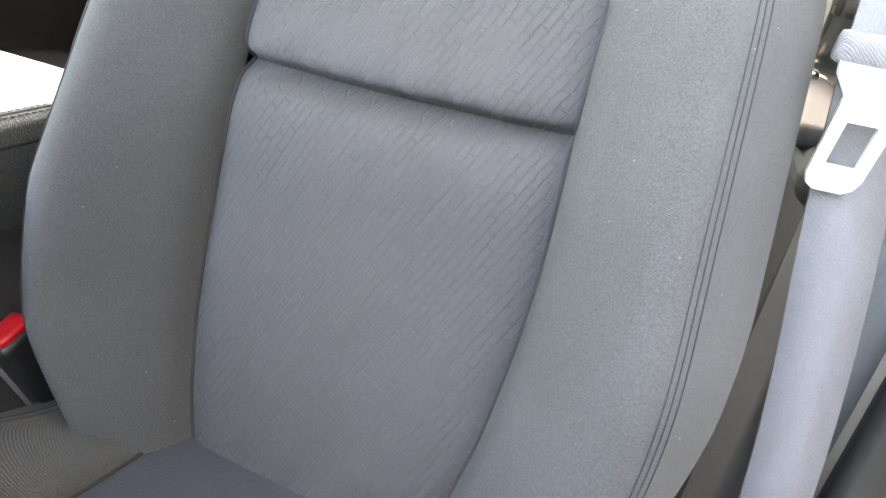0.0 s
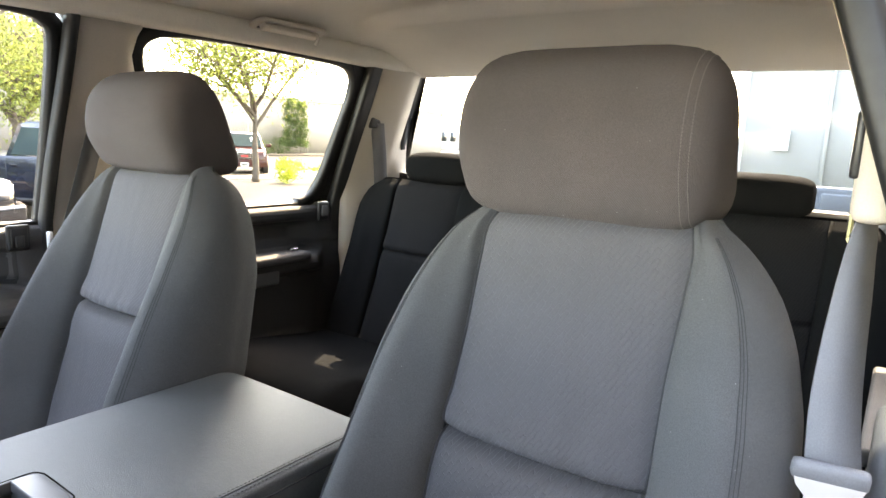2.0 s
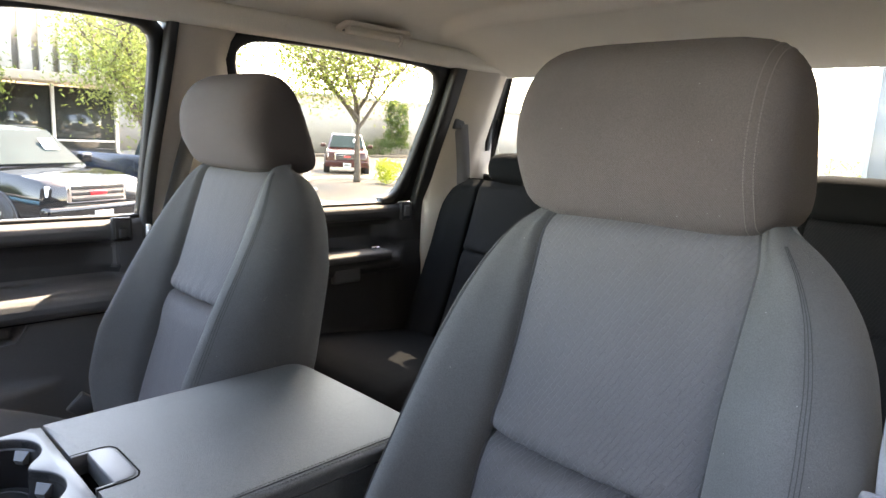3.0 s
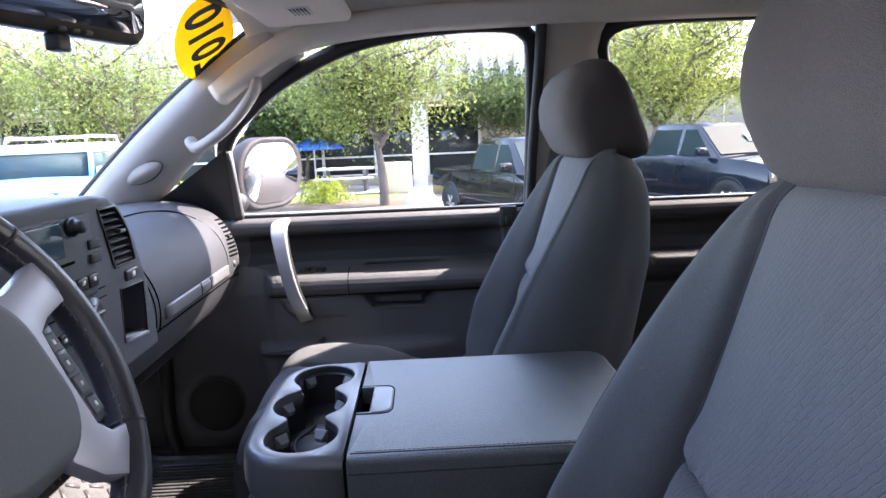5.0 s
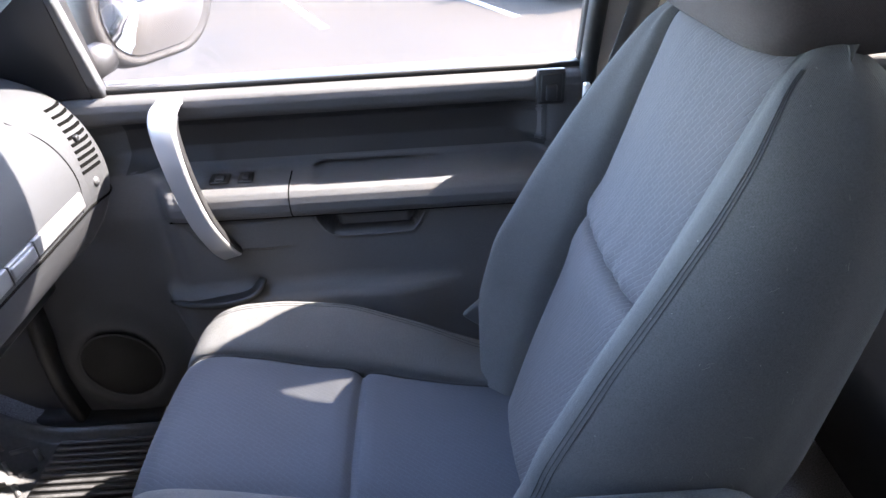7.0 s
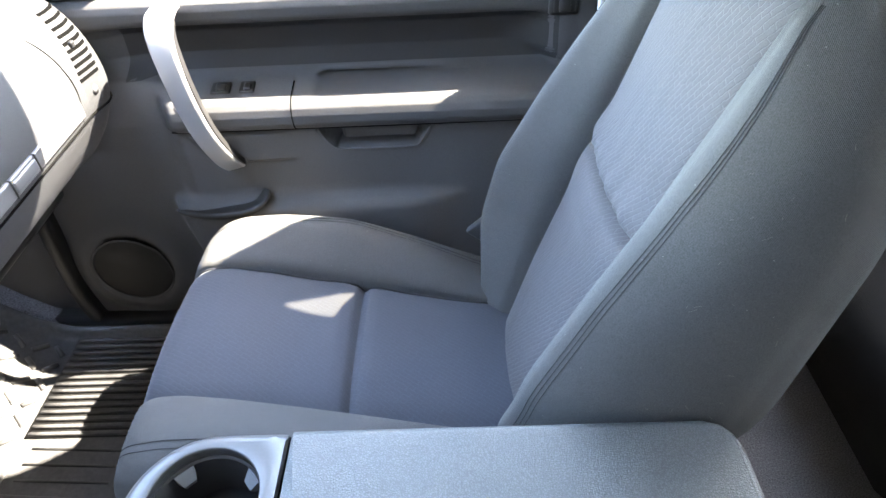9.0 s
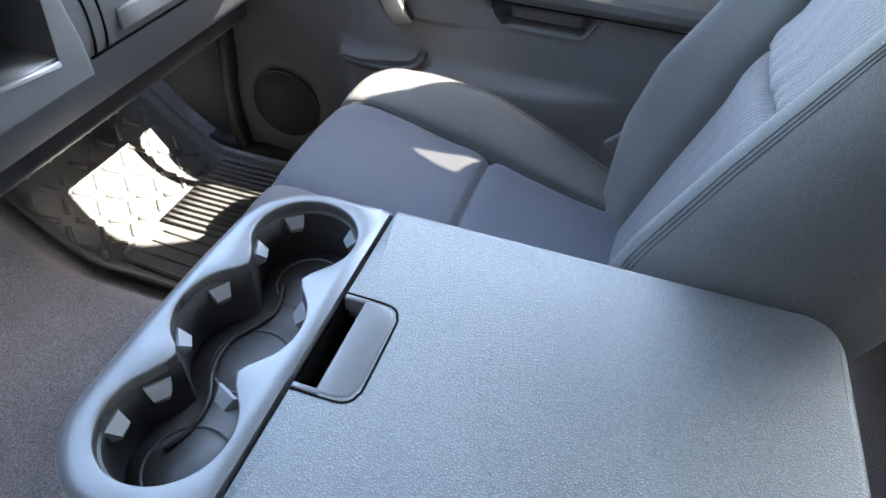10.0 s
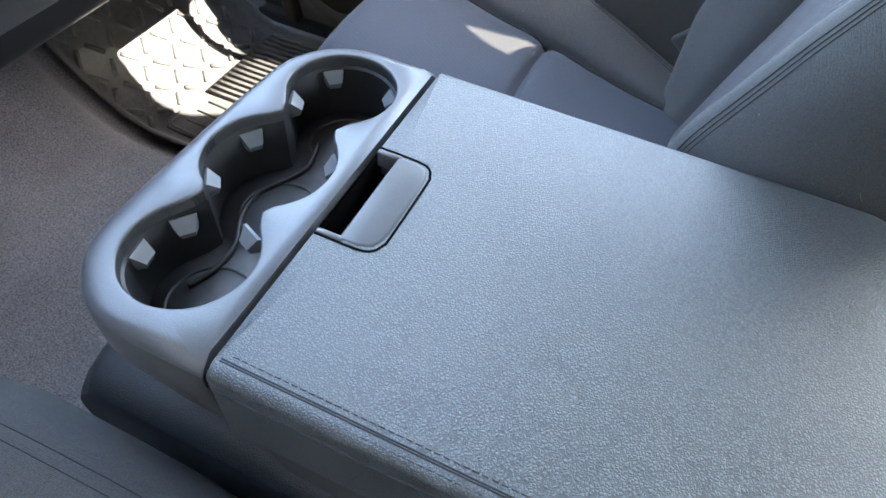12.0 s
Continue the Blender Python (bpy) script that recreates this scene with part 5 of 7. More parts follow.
def dashboard():
    dash = thing("dashboard", "dark grey moulded dashboard with glove box and silver strip", "dashboard")
    line = smooth_line(dash_profile(), 5)
    faces = sorted((p.z, p.x) for p in line if p.x > -0.86 and p.z > 0.60)
    front = [(z, x) for z, x in faces if x > -0.70 or z > 0.84]

    def face_x(z):
        return lerp_table([(v, u) for v, u in front if u > -0.76], z)
    rings = []
    for y in steps(-0.79, 0.70, 40):
        e = step(0.45, 0.79, abs(y)) if y < 0 else 0
        rings.append([Vector((p.x - 0.05 * e * step(-1.2, -0.75, p.x), y, p.z)) for p in line])
    pad = rings_bm(rings, False, False)
    # the pad is open behind the centre stack
    gone = [q for q in pad.faces if -0.19 < q.calc_center_median().y < 0.225 and 0.665 < q.calc_center_median().z < 0.845 and q.calc_center_median().x > -0.76]
    bmesh.ops.delete(pad, geom=gone, context="FACES")
    part("pad", pad, DASH, dash)
    # end cap, swelling towards the door and rounded at its outer side
    cap_off = [(0.700, 0.0), (0.706, 0.001), (0.72, 0.003), (0.745, 0.006), (0.765, 0.003), (0.780, -0.005), (0.790, -0.016), (0.797, -0.034), (0.800, -0.060)]

    def cap_x(y, z):
        return face_x(z) + lerp_table(cap_off, y)
    rings = []
    for y in [0.700, 0.706] + steps(0.71, 0.77, 8) + [0.776, 0.781, 0.786, 0.790, 0.794, 0.797, 0.799, 0.800]:
        drop = 0.012 * step(0.775, 0.800, y)
        rings.append([Vector((p.x + lerp_table(cap_off, y) * step(-0.95, -0.70, p.x), y, p.z - drop * step(0.72, 0.84, p.z))) for p in line[8:66]])
    part("end_cap", rings_bm(rings, False, False), DASH, dash, "dark plastic dash end cap")
    # slanting slots of the side vent, with a small thumb tab
    for k in range(10):
        z = 0.722 + k * 0.0098
        c = 0.7235 + 0.026 * k / 9
        rings = []
        for t in steps(-0.5, 0.5, 6):
            y, v = c + 0.046 * t, z - 0.001 * t
            h = 0.0024
            rings.append([Vector((cap_x(y, v) + e, y, v + d)) for d, e in ((-h, -0.004), (h, -0.004), (h, 0.0012), (-h, 0.0012))])
        part("vent_slot", rings_bm(rings), GAP_BLACK, dash, "dark slot of the side air vent", smooth=False)
    part("vent_tab", box_bm((0.008, 0.009, 0.009), (cap_x(0.728, 0.768) + 0.001, 0.728, 0.768), 0.002, 2), TRIM_DARK, dash, "small black vent tab")
    part("cap_button", sweep_bm([Vector((cap_x(0.722, 0.700) - 0.004, 0.722, 0.700)), Vector((cap_x(0.722, 0.700) + 0.0015, 0.722, 0.700))], circle(0.007, 14), up=(0, 0, 1)), CUP, dash, "small round cap in the dash end")

    def groove(pts, name, r=0.0018):
        return part(name, sweep_bm(smooth_line(pts, 6), circle(r, 6), up=(0.1, 0.99, 0.1)), GAP_BLACK, dash)
    # seam across the top pad, down the end of the glove box and back along its foot
    groove([(-0.775, 0.255, 0.8585), (-0.775, 0.45, 0.8585), (-0.770, 0.56, 0.857), (-0.735, 0.622, 0.8495), (-0.690, 0.650, 0.826)], "pad_seam")
    groove([(face_x(z) + 0.0002, y, z) for y, z in ((0.655, 0.822), (0.672, 0.79), (0.681, 0.755), (0.681, 0.715), (0.672, 0.672))], "end_seam", 0.0011)
    foot = part("lower_gap", sweep_bm([Vector((face_x(0.668) + 0.001, y, 0.668)) for y in steps(0.235, 0.700, 10)], circle(0.0018, 6)), GAP_BLACK, dash, "dark gap under the glove box")
    part("lower_gap", sweep_bm([Vector((cap_x(y, 0.668) + 0.001, y, 0.668 - 0.004 * step(0.70, 0.79, y))) for y in steps(0.700, 0.793, 8)], circle(0.0018, 6)), GAP_BLACK, dash)
    # left side of the glove box: two close curved joints beside the stack
    for y in (0.243, 0.262):
        groove([(face_x(z) + 0.0006, y + 0.010 * step(0.72, 0.84, z) * -1.5, z) for z in (0.838, 0.81, 0.77, 0.73, 0.69, 0.668)], "side_joint", 0.0015)
    path = [Vector((face_x(0.694) + 0.0010, y, 0.694)) for y in steps(0.285, 0.670, 12)]
    strip = part("silver_strip", sweep_bm(path, rounded(0.008, 0.025, 0.003)), STRIP, dash, "satin silver glove box strip")
    part("glove_box_latch", box_bm((0.008, 0.055, 0.017), (face_x(0.694) + 0.0035, 0.500, 0.694), 0.003), STRIP, strip)
    for y in (0.470, 0.530):
        part("strip_joint", box_bm((0.006, 0.0018, 0.026), (face_x(0.694) + 0.0038, y, 0.694)), SEAL, strip)
    # underside closing panel
    part("lower_panel", sweep_bm([Vector((-0.86, y, 0.500)) for y in steps(-0.74, 0.76, 12)], rounded(0.14, 0.06, 0.02)), TRIM_DARK, dash, "black panel under the dash")
    # centre stack
    outline = [(-0.215, 0.655), (-0.215, 0.905), (-0.195, 0.928), (-0.16, 0.936), (0.06, 0.936), (0.105, 0.930), (0.138, 0.915), (0.160, 0.890), (0.178, 0.855), (0.196, 0.81), (0.212, 0.755), (0.222, 0.70), (0.224, 0.655)]
    fx = -0.624
    stack = part("center_bezel", slab_bm(outline, 0.150, axis=0, at=fx - 0.150, bevel=0.010, seg=4), BEZEL, dash, "dark grey centre stack bezel, lightened for missing light")

    def on_face(y, z, out=0.0):
        return Vector((fx + out, y, z))

    def plate(name, y, z, w, h, deep, mat, parent, label="", out=0.0, bevel=0.003):
        return part(name, box_bm((deep, w, h), on_face(y, z, out), bevel, 2), mat, parent, label)
    radio = plate("radio", -0.078, 0.855, 0.230, 0.118, 0.006, BEZEL, stack, "dark radio with a tinted screen")
    plate("radio_screen", -0.092, 0.886, 0.105, 0.046, 0.003, SCREEN, radio, "glossy blue-grey screen", 0.0035, 0.001)
    for y in (-0.018, -0.165):
        k = part("volume_knob", sweep_bm([on_face(y, 0.900, d) for d in (0.002, 0.010, 0.011, 0.014, 0.015, 0.022)], circle(0.0130, 24), scale=lambda t: 1.0 if t < 0.40 else (0.90 if t < 0.5 else 0.70)), TRIM_DARK, radio, "stepped black knob")
        part("knob_face", sweep_bm([on_face(y, 0.900, 0.0214), on_face(y, 0.900, 0.0228)], circle(0.0080, 20)), DASH, k)
    plate("cd_slot", -0.078, 0.852, 0.120, 0.004, 0.002, GAP_BLACK, radio, "dark disc slot", 0.0032, 0)
    for k in range(2):
        plate("radio_button", 0.036, 0.868 - 0.020 * k, 0.030, 0.014, 0.006, DASH, radio, "", 0.0045, 0.002)
    for k in range(6):
        b = plate("radio_button", -0.130 + k * 0.030, 0.818, 0.027, 0.018, 0.007, TRIM_DARK, radio, "", 0.004, 0.002)
        plate("button_mark", -0.130 + k * 0.030, 0.820, 0.008, 0.006, 0.001, WHITE, b, "pale printed mark", 0.0079, 0)
    for z in (0.800, 0.786):
        plate("panel_line", -0.04, z, 0.200, 0.0016, 0.002, GAP_BLACK, stack, "", 0.0001, 0)
    for y in (-0.150, -0.004):
        k = part("climate_knob", sweep_bm([on_face(y, 0.772, 0.0), on_face(y, 0.772, 0.014)], circle(0.0245, 26)), TRIM_DARK, stack, "black rotary knob with dull silver ring")
        ring = [on_face(y + 0.0245 * math.cos(a), 0.772 + 0.0245 * math.sin(a), 0.013) for a in (2 * math.pi * j / 30 for j in range(30))]
        part("knob_ring", sweep_bm(ring, circle(0.0011, 6), up=(1, 0, 0), closed=True), STRIP, k)
        plate("knob_bar", y, 0.772, 0.044, 0.006, 0.006, TRIM_DARK, k, "black grip bar", 0.0155, 0.002)
        for dz in (0.014, -0.014):
            plate("knob_mark", y, 0.772 + dz, 0.006, 0.003, 0.001, WHITE, k, "pale printed mark", 0.0146, 0)
    for k in range(4):
        b = plate("climate_button", -0.116 + k * 0.023, 0.755, 0.019, 0.020, 0.006, TRIM_DARK, stack, "", 0.003, 0.002)
        plate("button_mark", -0.116 + k * 0.023, 0.757, 0.007, 0.005, 0.001, WHITE, b, "pale printed mark", 0.0065, 0)
    for y in (-0.06, 0.045):
        plate("lower_button", y, 0.690, 0.036, 0.014, 0.006, TRIM_DARK, stack, "", 0.002, 0.002)
    # slatted air vent in the upper corner, leaning with the bezel's side
    def vent_edge(z):
        t = (z - 0.820) / 0.094
        left = 0.096 - 0.030 * t
        right = 0.166 - 0.022 * t - 0.040 * max(t - 0.35, 0) ** 2 * 1.6
        return left, right
    zs = steps(0.820, 0.914, 16)
    ring = [on_face(vent_edge(z)[0], z, 0.001) for z in zs] + [on_face(vent_edge(z)[1], z, 0.001) for z in zs[::-1]]
    carve(stack, slab_bm([(p.y, p.z) for p in ring], 0.10, axis=0, at=fx - 0.055))
    v = part("stack_vent", sweep_bm(ring, circle(0.0018, 6), up=(1, 0, 0), closed=True), TRIM_DARK, stack, "black slatted air vent")
    part("vent_dark", slab_bm([(p.y, p.z) for p in ring], 0.003, axis=0, at=fx - 0.054), GAP_BLACK, v, "black sheet as shade behind the slats")
    for k in range(8):
        z = 0.8275 + k * 0.0112
        a, b = vent_edge(z)
        part("slat", box_bm((0.020, b - a - 0.001, 0.0022), on_face((a + b) / 2, z, -0.010), 0.0008, 1, Euler((0, 0.30, 0)).to_matrix()), DASH, v)
    a, b = vent_edge(0.872)
    part("vent_thumb", box_bm((0.014, 0.018, 0.006), on_face(b - 0.020, 0.873, -0.002), 0.002, 2), CUP, v, "small grey thumb tab")
    sw = plate("small_switch", 0.146, 0.800, 0.042, 0.018, 0.006, TRIM_DARK, stack, "black rocker switch", 0.001)
    plate("switch_mark", 0.148, 0.800, 0.010, 0.009, 0.001, WHITE, sw, "pale printed mark", 0.0045, 0)
    # open storage slot
    slot = [(0.104, 0.784), (0.186, 0.779), (0.180, 0.692), (0.097, 0.700)]
    carve(stack, slab_bm(slot, 0.14, axis=0, at=fx - 0.120))
    crisp(stack, 40)
    lining = part("storage_slot", slab_bm([(0.100, 0.786), (0.188, 0.782), (0.182, 0.690), (0.094, 0.697)], 0.003, axis=0, at=fx - 0.119), GAP_BLACK, stack, "black back of the open storage slot, painted shade")
    part("slot_rim", sweep_bm([on_face(y, z, 0.0004) for y, z in slot], circle(0.0016, 6), up=(1, 0, 0), closed=True), TRIM_DARK, lining)
    part("slot_lip", sweep_bm([on_face(0.098, 0.6995, 0.001), on_face(0.179, 0.6915, 0.001)], rounded(0.006, 0.006, 0.002), up=(1, 0, 0)), SPOKE, lining, "bright edge of the slot floor")
    part("slot_floor", slab_bm([(-0.74, 0.098), (fx - 0.002, 0.098), (fx - 0.002, 0.180), (-0.74, 0.180)], 0.004, at=0.694), CUP, lining, "grey rubber slot floor")
    # cluster hood before the driver
    rings = []
    for y in steps(-0.68, -0.22, 16):
        e = step(0, 0.06, min(y + 0.68, -0.22 - y))
        rings.append([Vector((x, y, 0.80 + (z - 0.80) * (0.3 + 0.7 * e))) for x, z in ((-1.0, 0.84), (-0.92, 0.915), (-0.80, 0.945), (-0.715, 0.940), (-0.700, 0.925), (-0.72, 0.90), (-0.78, 0.86), (-0.80, 0.72), (-0.72, 0.68))])
    part("cluster_hood", rings_bm(rings, False, False), DASH, dash, "dark hood over the instruments")


dashboard()


def steering_wheel():
    w = thing("steering_wheel", "black leather steering wheel with silver spokes", "steering wheel", at=(-0.490, -0.440, 0.828))
    w.rotation_euler = (0, radians(64), 0)
    # in its own frame the wheel lies flat: x is down the face, y across, z to the driver
    R = 0.185
    ring = [Vector((R * math.cos(a), R * math.sin(a), 0)) for a in (2 * math.pi * k / 72 for k in range(72))]
    rim = part("rim", sweep_bm(ring, circle(0.0165, 14, 0.0185), closed=True), WHEEL, w)
    inner = [Vector(((R - 0.0155) * math.cos(a), (R - 0.0155) * math.sin(a), 0.0070)) for a in (2 * math.pi * k / 72 for k in range(73))]
    thread(inner, rim, "rim_stitching", r=0.0014)
    for a in (55, 125, 235, 305):
        t = radians(a)
        c = Vector((R * math.cos(t), R * math.sin(t), 0))
        way = Vector((-math.sin(t), math.cos(t), 0)) * 0.002
        part("rim_joint", sweep_bm([c - way, c + way], circle(0.0172, 14, 0.0192)), SEAL, rim)
    hub = part("hub", slab_bm([(u + 0.01, v) for u, v in rounded(0.165, 0.165, 0.06, 8)], 0.035, at=-0.005, bevel=0.014, seg=4), SOFT, w, "dark grey airbag cover")
    for s in (1, -1):
        # side spoke: a broad band beside the hub with two arms that reach the rim
        outer = [(-0.052, 0.055 * s), (-0.058, 0.100 * s), (-0.070, 0.140 * s), (-0.078, 0.158 * s), (-0.052, 0.170 * s), (-0.030, 0.166 * s), (-0.022, 0.130 * s), (-0.012, 0.112 * s),
                 (0.030, 0.106 * s), (0.082, 0.104 * s), (0.096, 0.116 * s), (0.100, 0.138 * s), (0.114, 0.130 * s), (0.138, 0.100 * s), (0.122, 0.072 * s), (0.095, 0.050 * s)]
        sp = part("spoke", slab_bm(outer, 0.016, at=-0.004, bevel=0.004), SPOKE, w, "satin grey spoke")
        crisp(sp, 40)
        pod = part("button_pod", slab_bm([(-0.014, 0.111 * s), (-0.018, 0.130 * s), (0.030, 0.131 * s), (0.084, 0.126 * s), (0.084, 0.103 * s), (0.030, 0.105 * s)], 0.014, at=-0.006, bevel=0.003), TRIM_DARK, sp, "black button pod")
        for k in range(4):
            b = part("button", box_bm((0.019, 0.015, 0.003), (0.0 + 0.0225 * k, 0.118 * s, 0.0085), 0.0014), SOFT, pod)
            part("button_mark", box_bm((0.005, 0.0035, 0.0006), (0.0 + 0.0225 * k, 0.118 * s, 0.0102)), WHITE, b, "pale printed mark")
    # lacing along the inner side of the rim
    for k in range(90):
        t = radians(4 * k)
        c = Vector(((R - 0.0155) * math.cos(t), (R - 0.0155) * math.sin(t), 0.0075))
        way = Vector((-math.sin(t), math.cos(t), 0)) * 0.0030 + Vector((math.cos(t), math.sin(t), 0.5)) * 0.0028
        part("lace", sweep_bm([c - way, c + way], circle(0.0011, 5), up=(0.2, 0.3, 0.9)), STITCH, rim)
    col = part("column", sweep_bm([Vector((0.0, 0, -0.02)), Vector((0.0, 0, -0.16))], circle(0.055, 20, 0.065), up=(1, 0, 0)), TRIM_DARK, w, "black column shroud")


steering_wheel()


# ---- fittings ----
def belt_web(points, width, mat, parent, wide=(1, 0, 0), name="webbing", label="", foot=None):
    rings = []
    line = smooth_line(points, 6)
    for k, p in enumerate(line):
        w = Vector(wide).lerp(Vector(foot or wide), min(k / len(line) * 1.6, 1)).normalized() * width / 2
        n = Vector((0, 0, 1)).cross(w).normalized() * 0.0009
        rings.append([p - w - n, p + w - n, p + w + n, p - w + n])
    return part(name, rings_bm(rings), mat, parent, label)


def front_belts():
    b = thing("driver_seat_belt", "hanging grey driver seat belt with bright metal tongue", "seat belt")
    belt_web([(0.236, -0.714, 1.010), (0.222, -0.713, 0.985), (0.184, -0.712, 0.92), (0.145, -0.714, 0.81), (0.130, -0.729, 0.70), (0.122, -0.752, 0.57), (0.118, -0.768, 0.45), (0.105, -0.785, 0.24)], 0.049, BELT, b, (1.0, -0.02, 0), label="ribbed grey webbing", foot=(0.30, -0.95, 0))
    tip = Matrix.Translation((0.110, -0.719, 0.768)) @ Euler((radians(8), radians(2), radians(-76))).to_matrix().to_4x4()
    bm = box_bm((0.060, 0.013, 0.017), (0, 0, 0), 0.005)
    bm.transform(tip)
    t = part("tongue_grip", bm, BELT, b, "grey plastic tongue cover")
    outer = [(-0.027, -0.006), (0.027, -0.006), (0.025, -0.013), (0.0165, -0.023), (0.0155, -0.068), (0.013, -0.074), (0.008, -0.077), (-0.008, -0.077), (-0.013, -0.074), (-0.0155, -0.068), (-0.0165, -0.023), (-0.025, -0.013)]
    hole = [(-0.0085, -0.036), (0.0085, -0.036), (0.0085, -0.061), (-0.0085, -0.061)]
    bm = slab_bm(outer, 0.0035, axis=1, at=-0.006, holes=(hole,), bevel=0.001)
    bm.transform(tip)
    part("tongue", bm, STEEL, t, "bright steel tongue", smooth=False)
    ring = part("shoulder_guide", box_bm((0.062, 0.035, 0.17), (0.213, -0.716, 1.060), 0.015, 4), PILLAR_TAN, b, "light grey height adjuster cover")
    part("guide_slot", box_bm((0.040, 0.010, 0.060), (0.205, -0.699, 1.045), 0.004), TRIM_DARK, ring)
    # price tag that hangs at the adjuster
    tag = thing("paper_tag", "pale yellow paper tag hanging by the belt", "tag")
    part("sheet", grid_bm(steps(0, 1, 6), steps(0, 1, 6), lambda u, v: (0.246 + 0.050 * u, -0.699 + 0.004 * math.sin(u * 3), 0.994 - 0.012 * u - (0.045 - 0.02 * u) * v)), PAPER, tag)
    for k in range(3):
        part("print_bar", box_bm((0.018, 0.001, 0.002), (0.263, -0.6952, 0.979 - 0.008 * k)), STITCH, tag, "dark unreadable print")
    p = thing("passenger_seat_belt", "dark passenger seat belt on the middle pillar", "seat belt")
    belt_web([(0.235, 0.705, 1.10), (0.200, 0.725, 0.95), (0.165, 0.745, 0.80), (0.10, 0.755, 0.60), (0.04, 0.76, 0.25)], 0.049, BELT_DARK, p, (0.9, 0.25, 0), label="dark webbing")
    g = part("shoulder_guide", box_bm((0.06, 0.03, 0.16), (0.245, 0.712, 1.09), 0.014, 3), PILLAR, p, "light grey height adjuster cover")
    bm = box_bm((0.010, 0.014, 0.040), (0.128, 0.765, 0.772), 0.003)
    part("striker", bm, STEEL, p, "bright latch edge")
    tongue = part("tongue", box_bm((0.045, 0.012, 0.05), (-0.045, 0.715, 0.405), 0.004, 2, Euler((0.2, 0.7, 0)).to_matrix()), CUP, p, "grey belt tongue")


def buckles():
    for x, y, z, lean in ((-0.008, -0.212, 0.41, 20), (-0.03, 0.205, 0.44, 20)):
        b = thing("belt_buckle", "dark belt buckle with red release button", "buckle", "front buckles")
        turn = Euler((0, radians(-lean), 0)).to_matrix()
        part("housing", box_bm((0.036, 0.026, 0.15), (x, y, z), 0.006, 3, turn), TRIM_DARK, b)
        part("release_button", box_bm((0.028, 0.019, 0.012), Vector((x, y, z)) + turn @ Vector((0.0, 0, 0.074)), 0.003, 2, turn), RED, b, "red release button")
        part("clear_edge", box_bm((0.040, 0.006, 0.09), Vector((x, y, z)) + turn @ Vector((0, 0.014, 0.02)), 0.002, 2, turn), SPOKE, b)


def rear_belts():
    for s in (1, -1):
        b = thing("rear_seat_belt", "grey rear seat belt on the rear pillar", "seat belt", "rear belts")
        part("guide", box_bm((0.050, 0.020, 0.045), (1.10, s * 0.700, 1.075), 0.008, 2), TRIM_DARK, b, "black belt guide")
        belt_web([(1.105, s * 0.690, 1.07), (1.14, s * 0.705, 0.95), (1.16, s * 0.715, 0.85), (1.18, s * 0.72, 0.70)], 0.046, BELT, b, (0.8, -0.5 * s, 0))


def grab_handle(at, long, name="grab_handle", label="folded tan plastic grab handle on the headliner"):
    """A folded handle: a flat rounded frame with a grip bar along it and a coat hook."""
    h = thing(name, label, "grab handle")
    x, y, z = at
    turn = Matrix.Translation((x, y, z)) @ Euler((radians(-14), 0, 0)).to_matrix().to_4x4()
    bm = slab_bm(rounded(long, 0.062, 0.018, 5), -0.010, at=0.010, bevel=0.004, seg=3)
    bm.transform(turn)
    frame_ = part("backplate", bm, PILLAR_TAN, h)
    bm = box_bm((long * 0.80, 0.024, 0.014), (-0.01, -0.012, -0.007), 0.005, 3)
    bm.transform(turn)
    part("grip", bm, PILLAR_TAN, h)
    bm = box_bm((long * 0.76, 0.010, 0.004), (-0.01, 0.009, -0.0005), 0.0015, 2)
    bm.transform(turn)
    part("finger_gap", bm, SOFT, frame_, "dark finger gap behind the grip")
    hook = [turn @ Vector(p) for p in ((long * 0.30, -0.018, -0.004), (long * 0.30, -0.030, -0.016), (long * 0.30, -0.022, -0.028), (long * 0.33, -0.012, -0.026))]
    part("coat_hook", sweep_bm(smooth_line(hook, 5), circle(0.0042, 8), up=(1, 0, 0.1)), PILLAR_TAN, h)


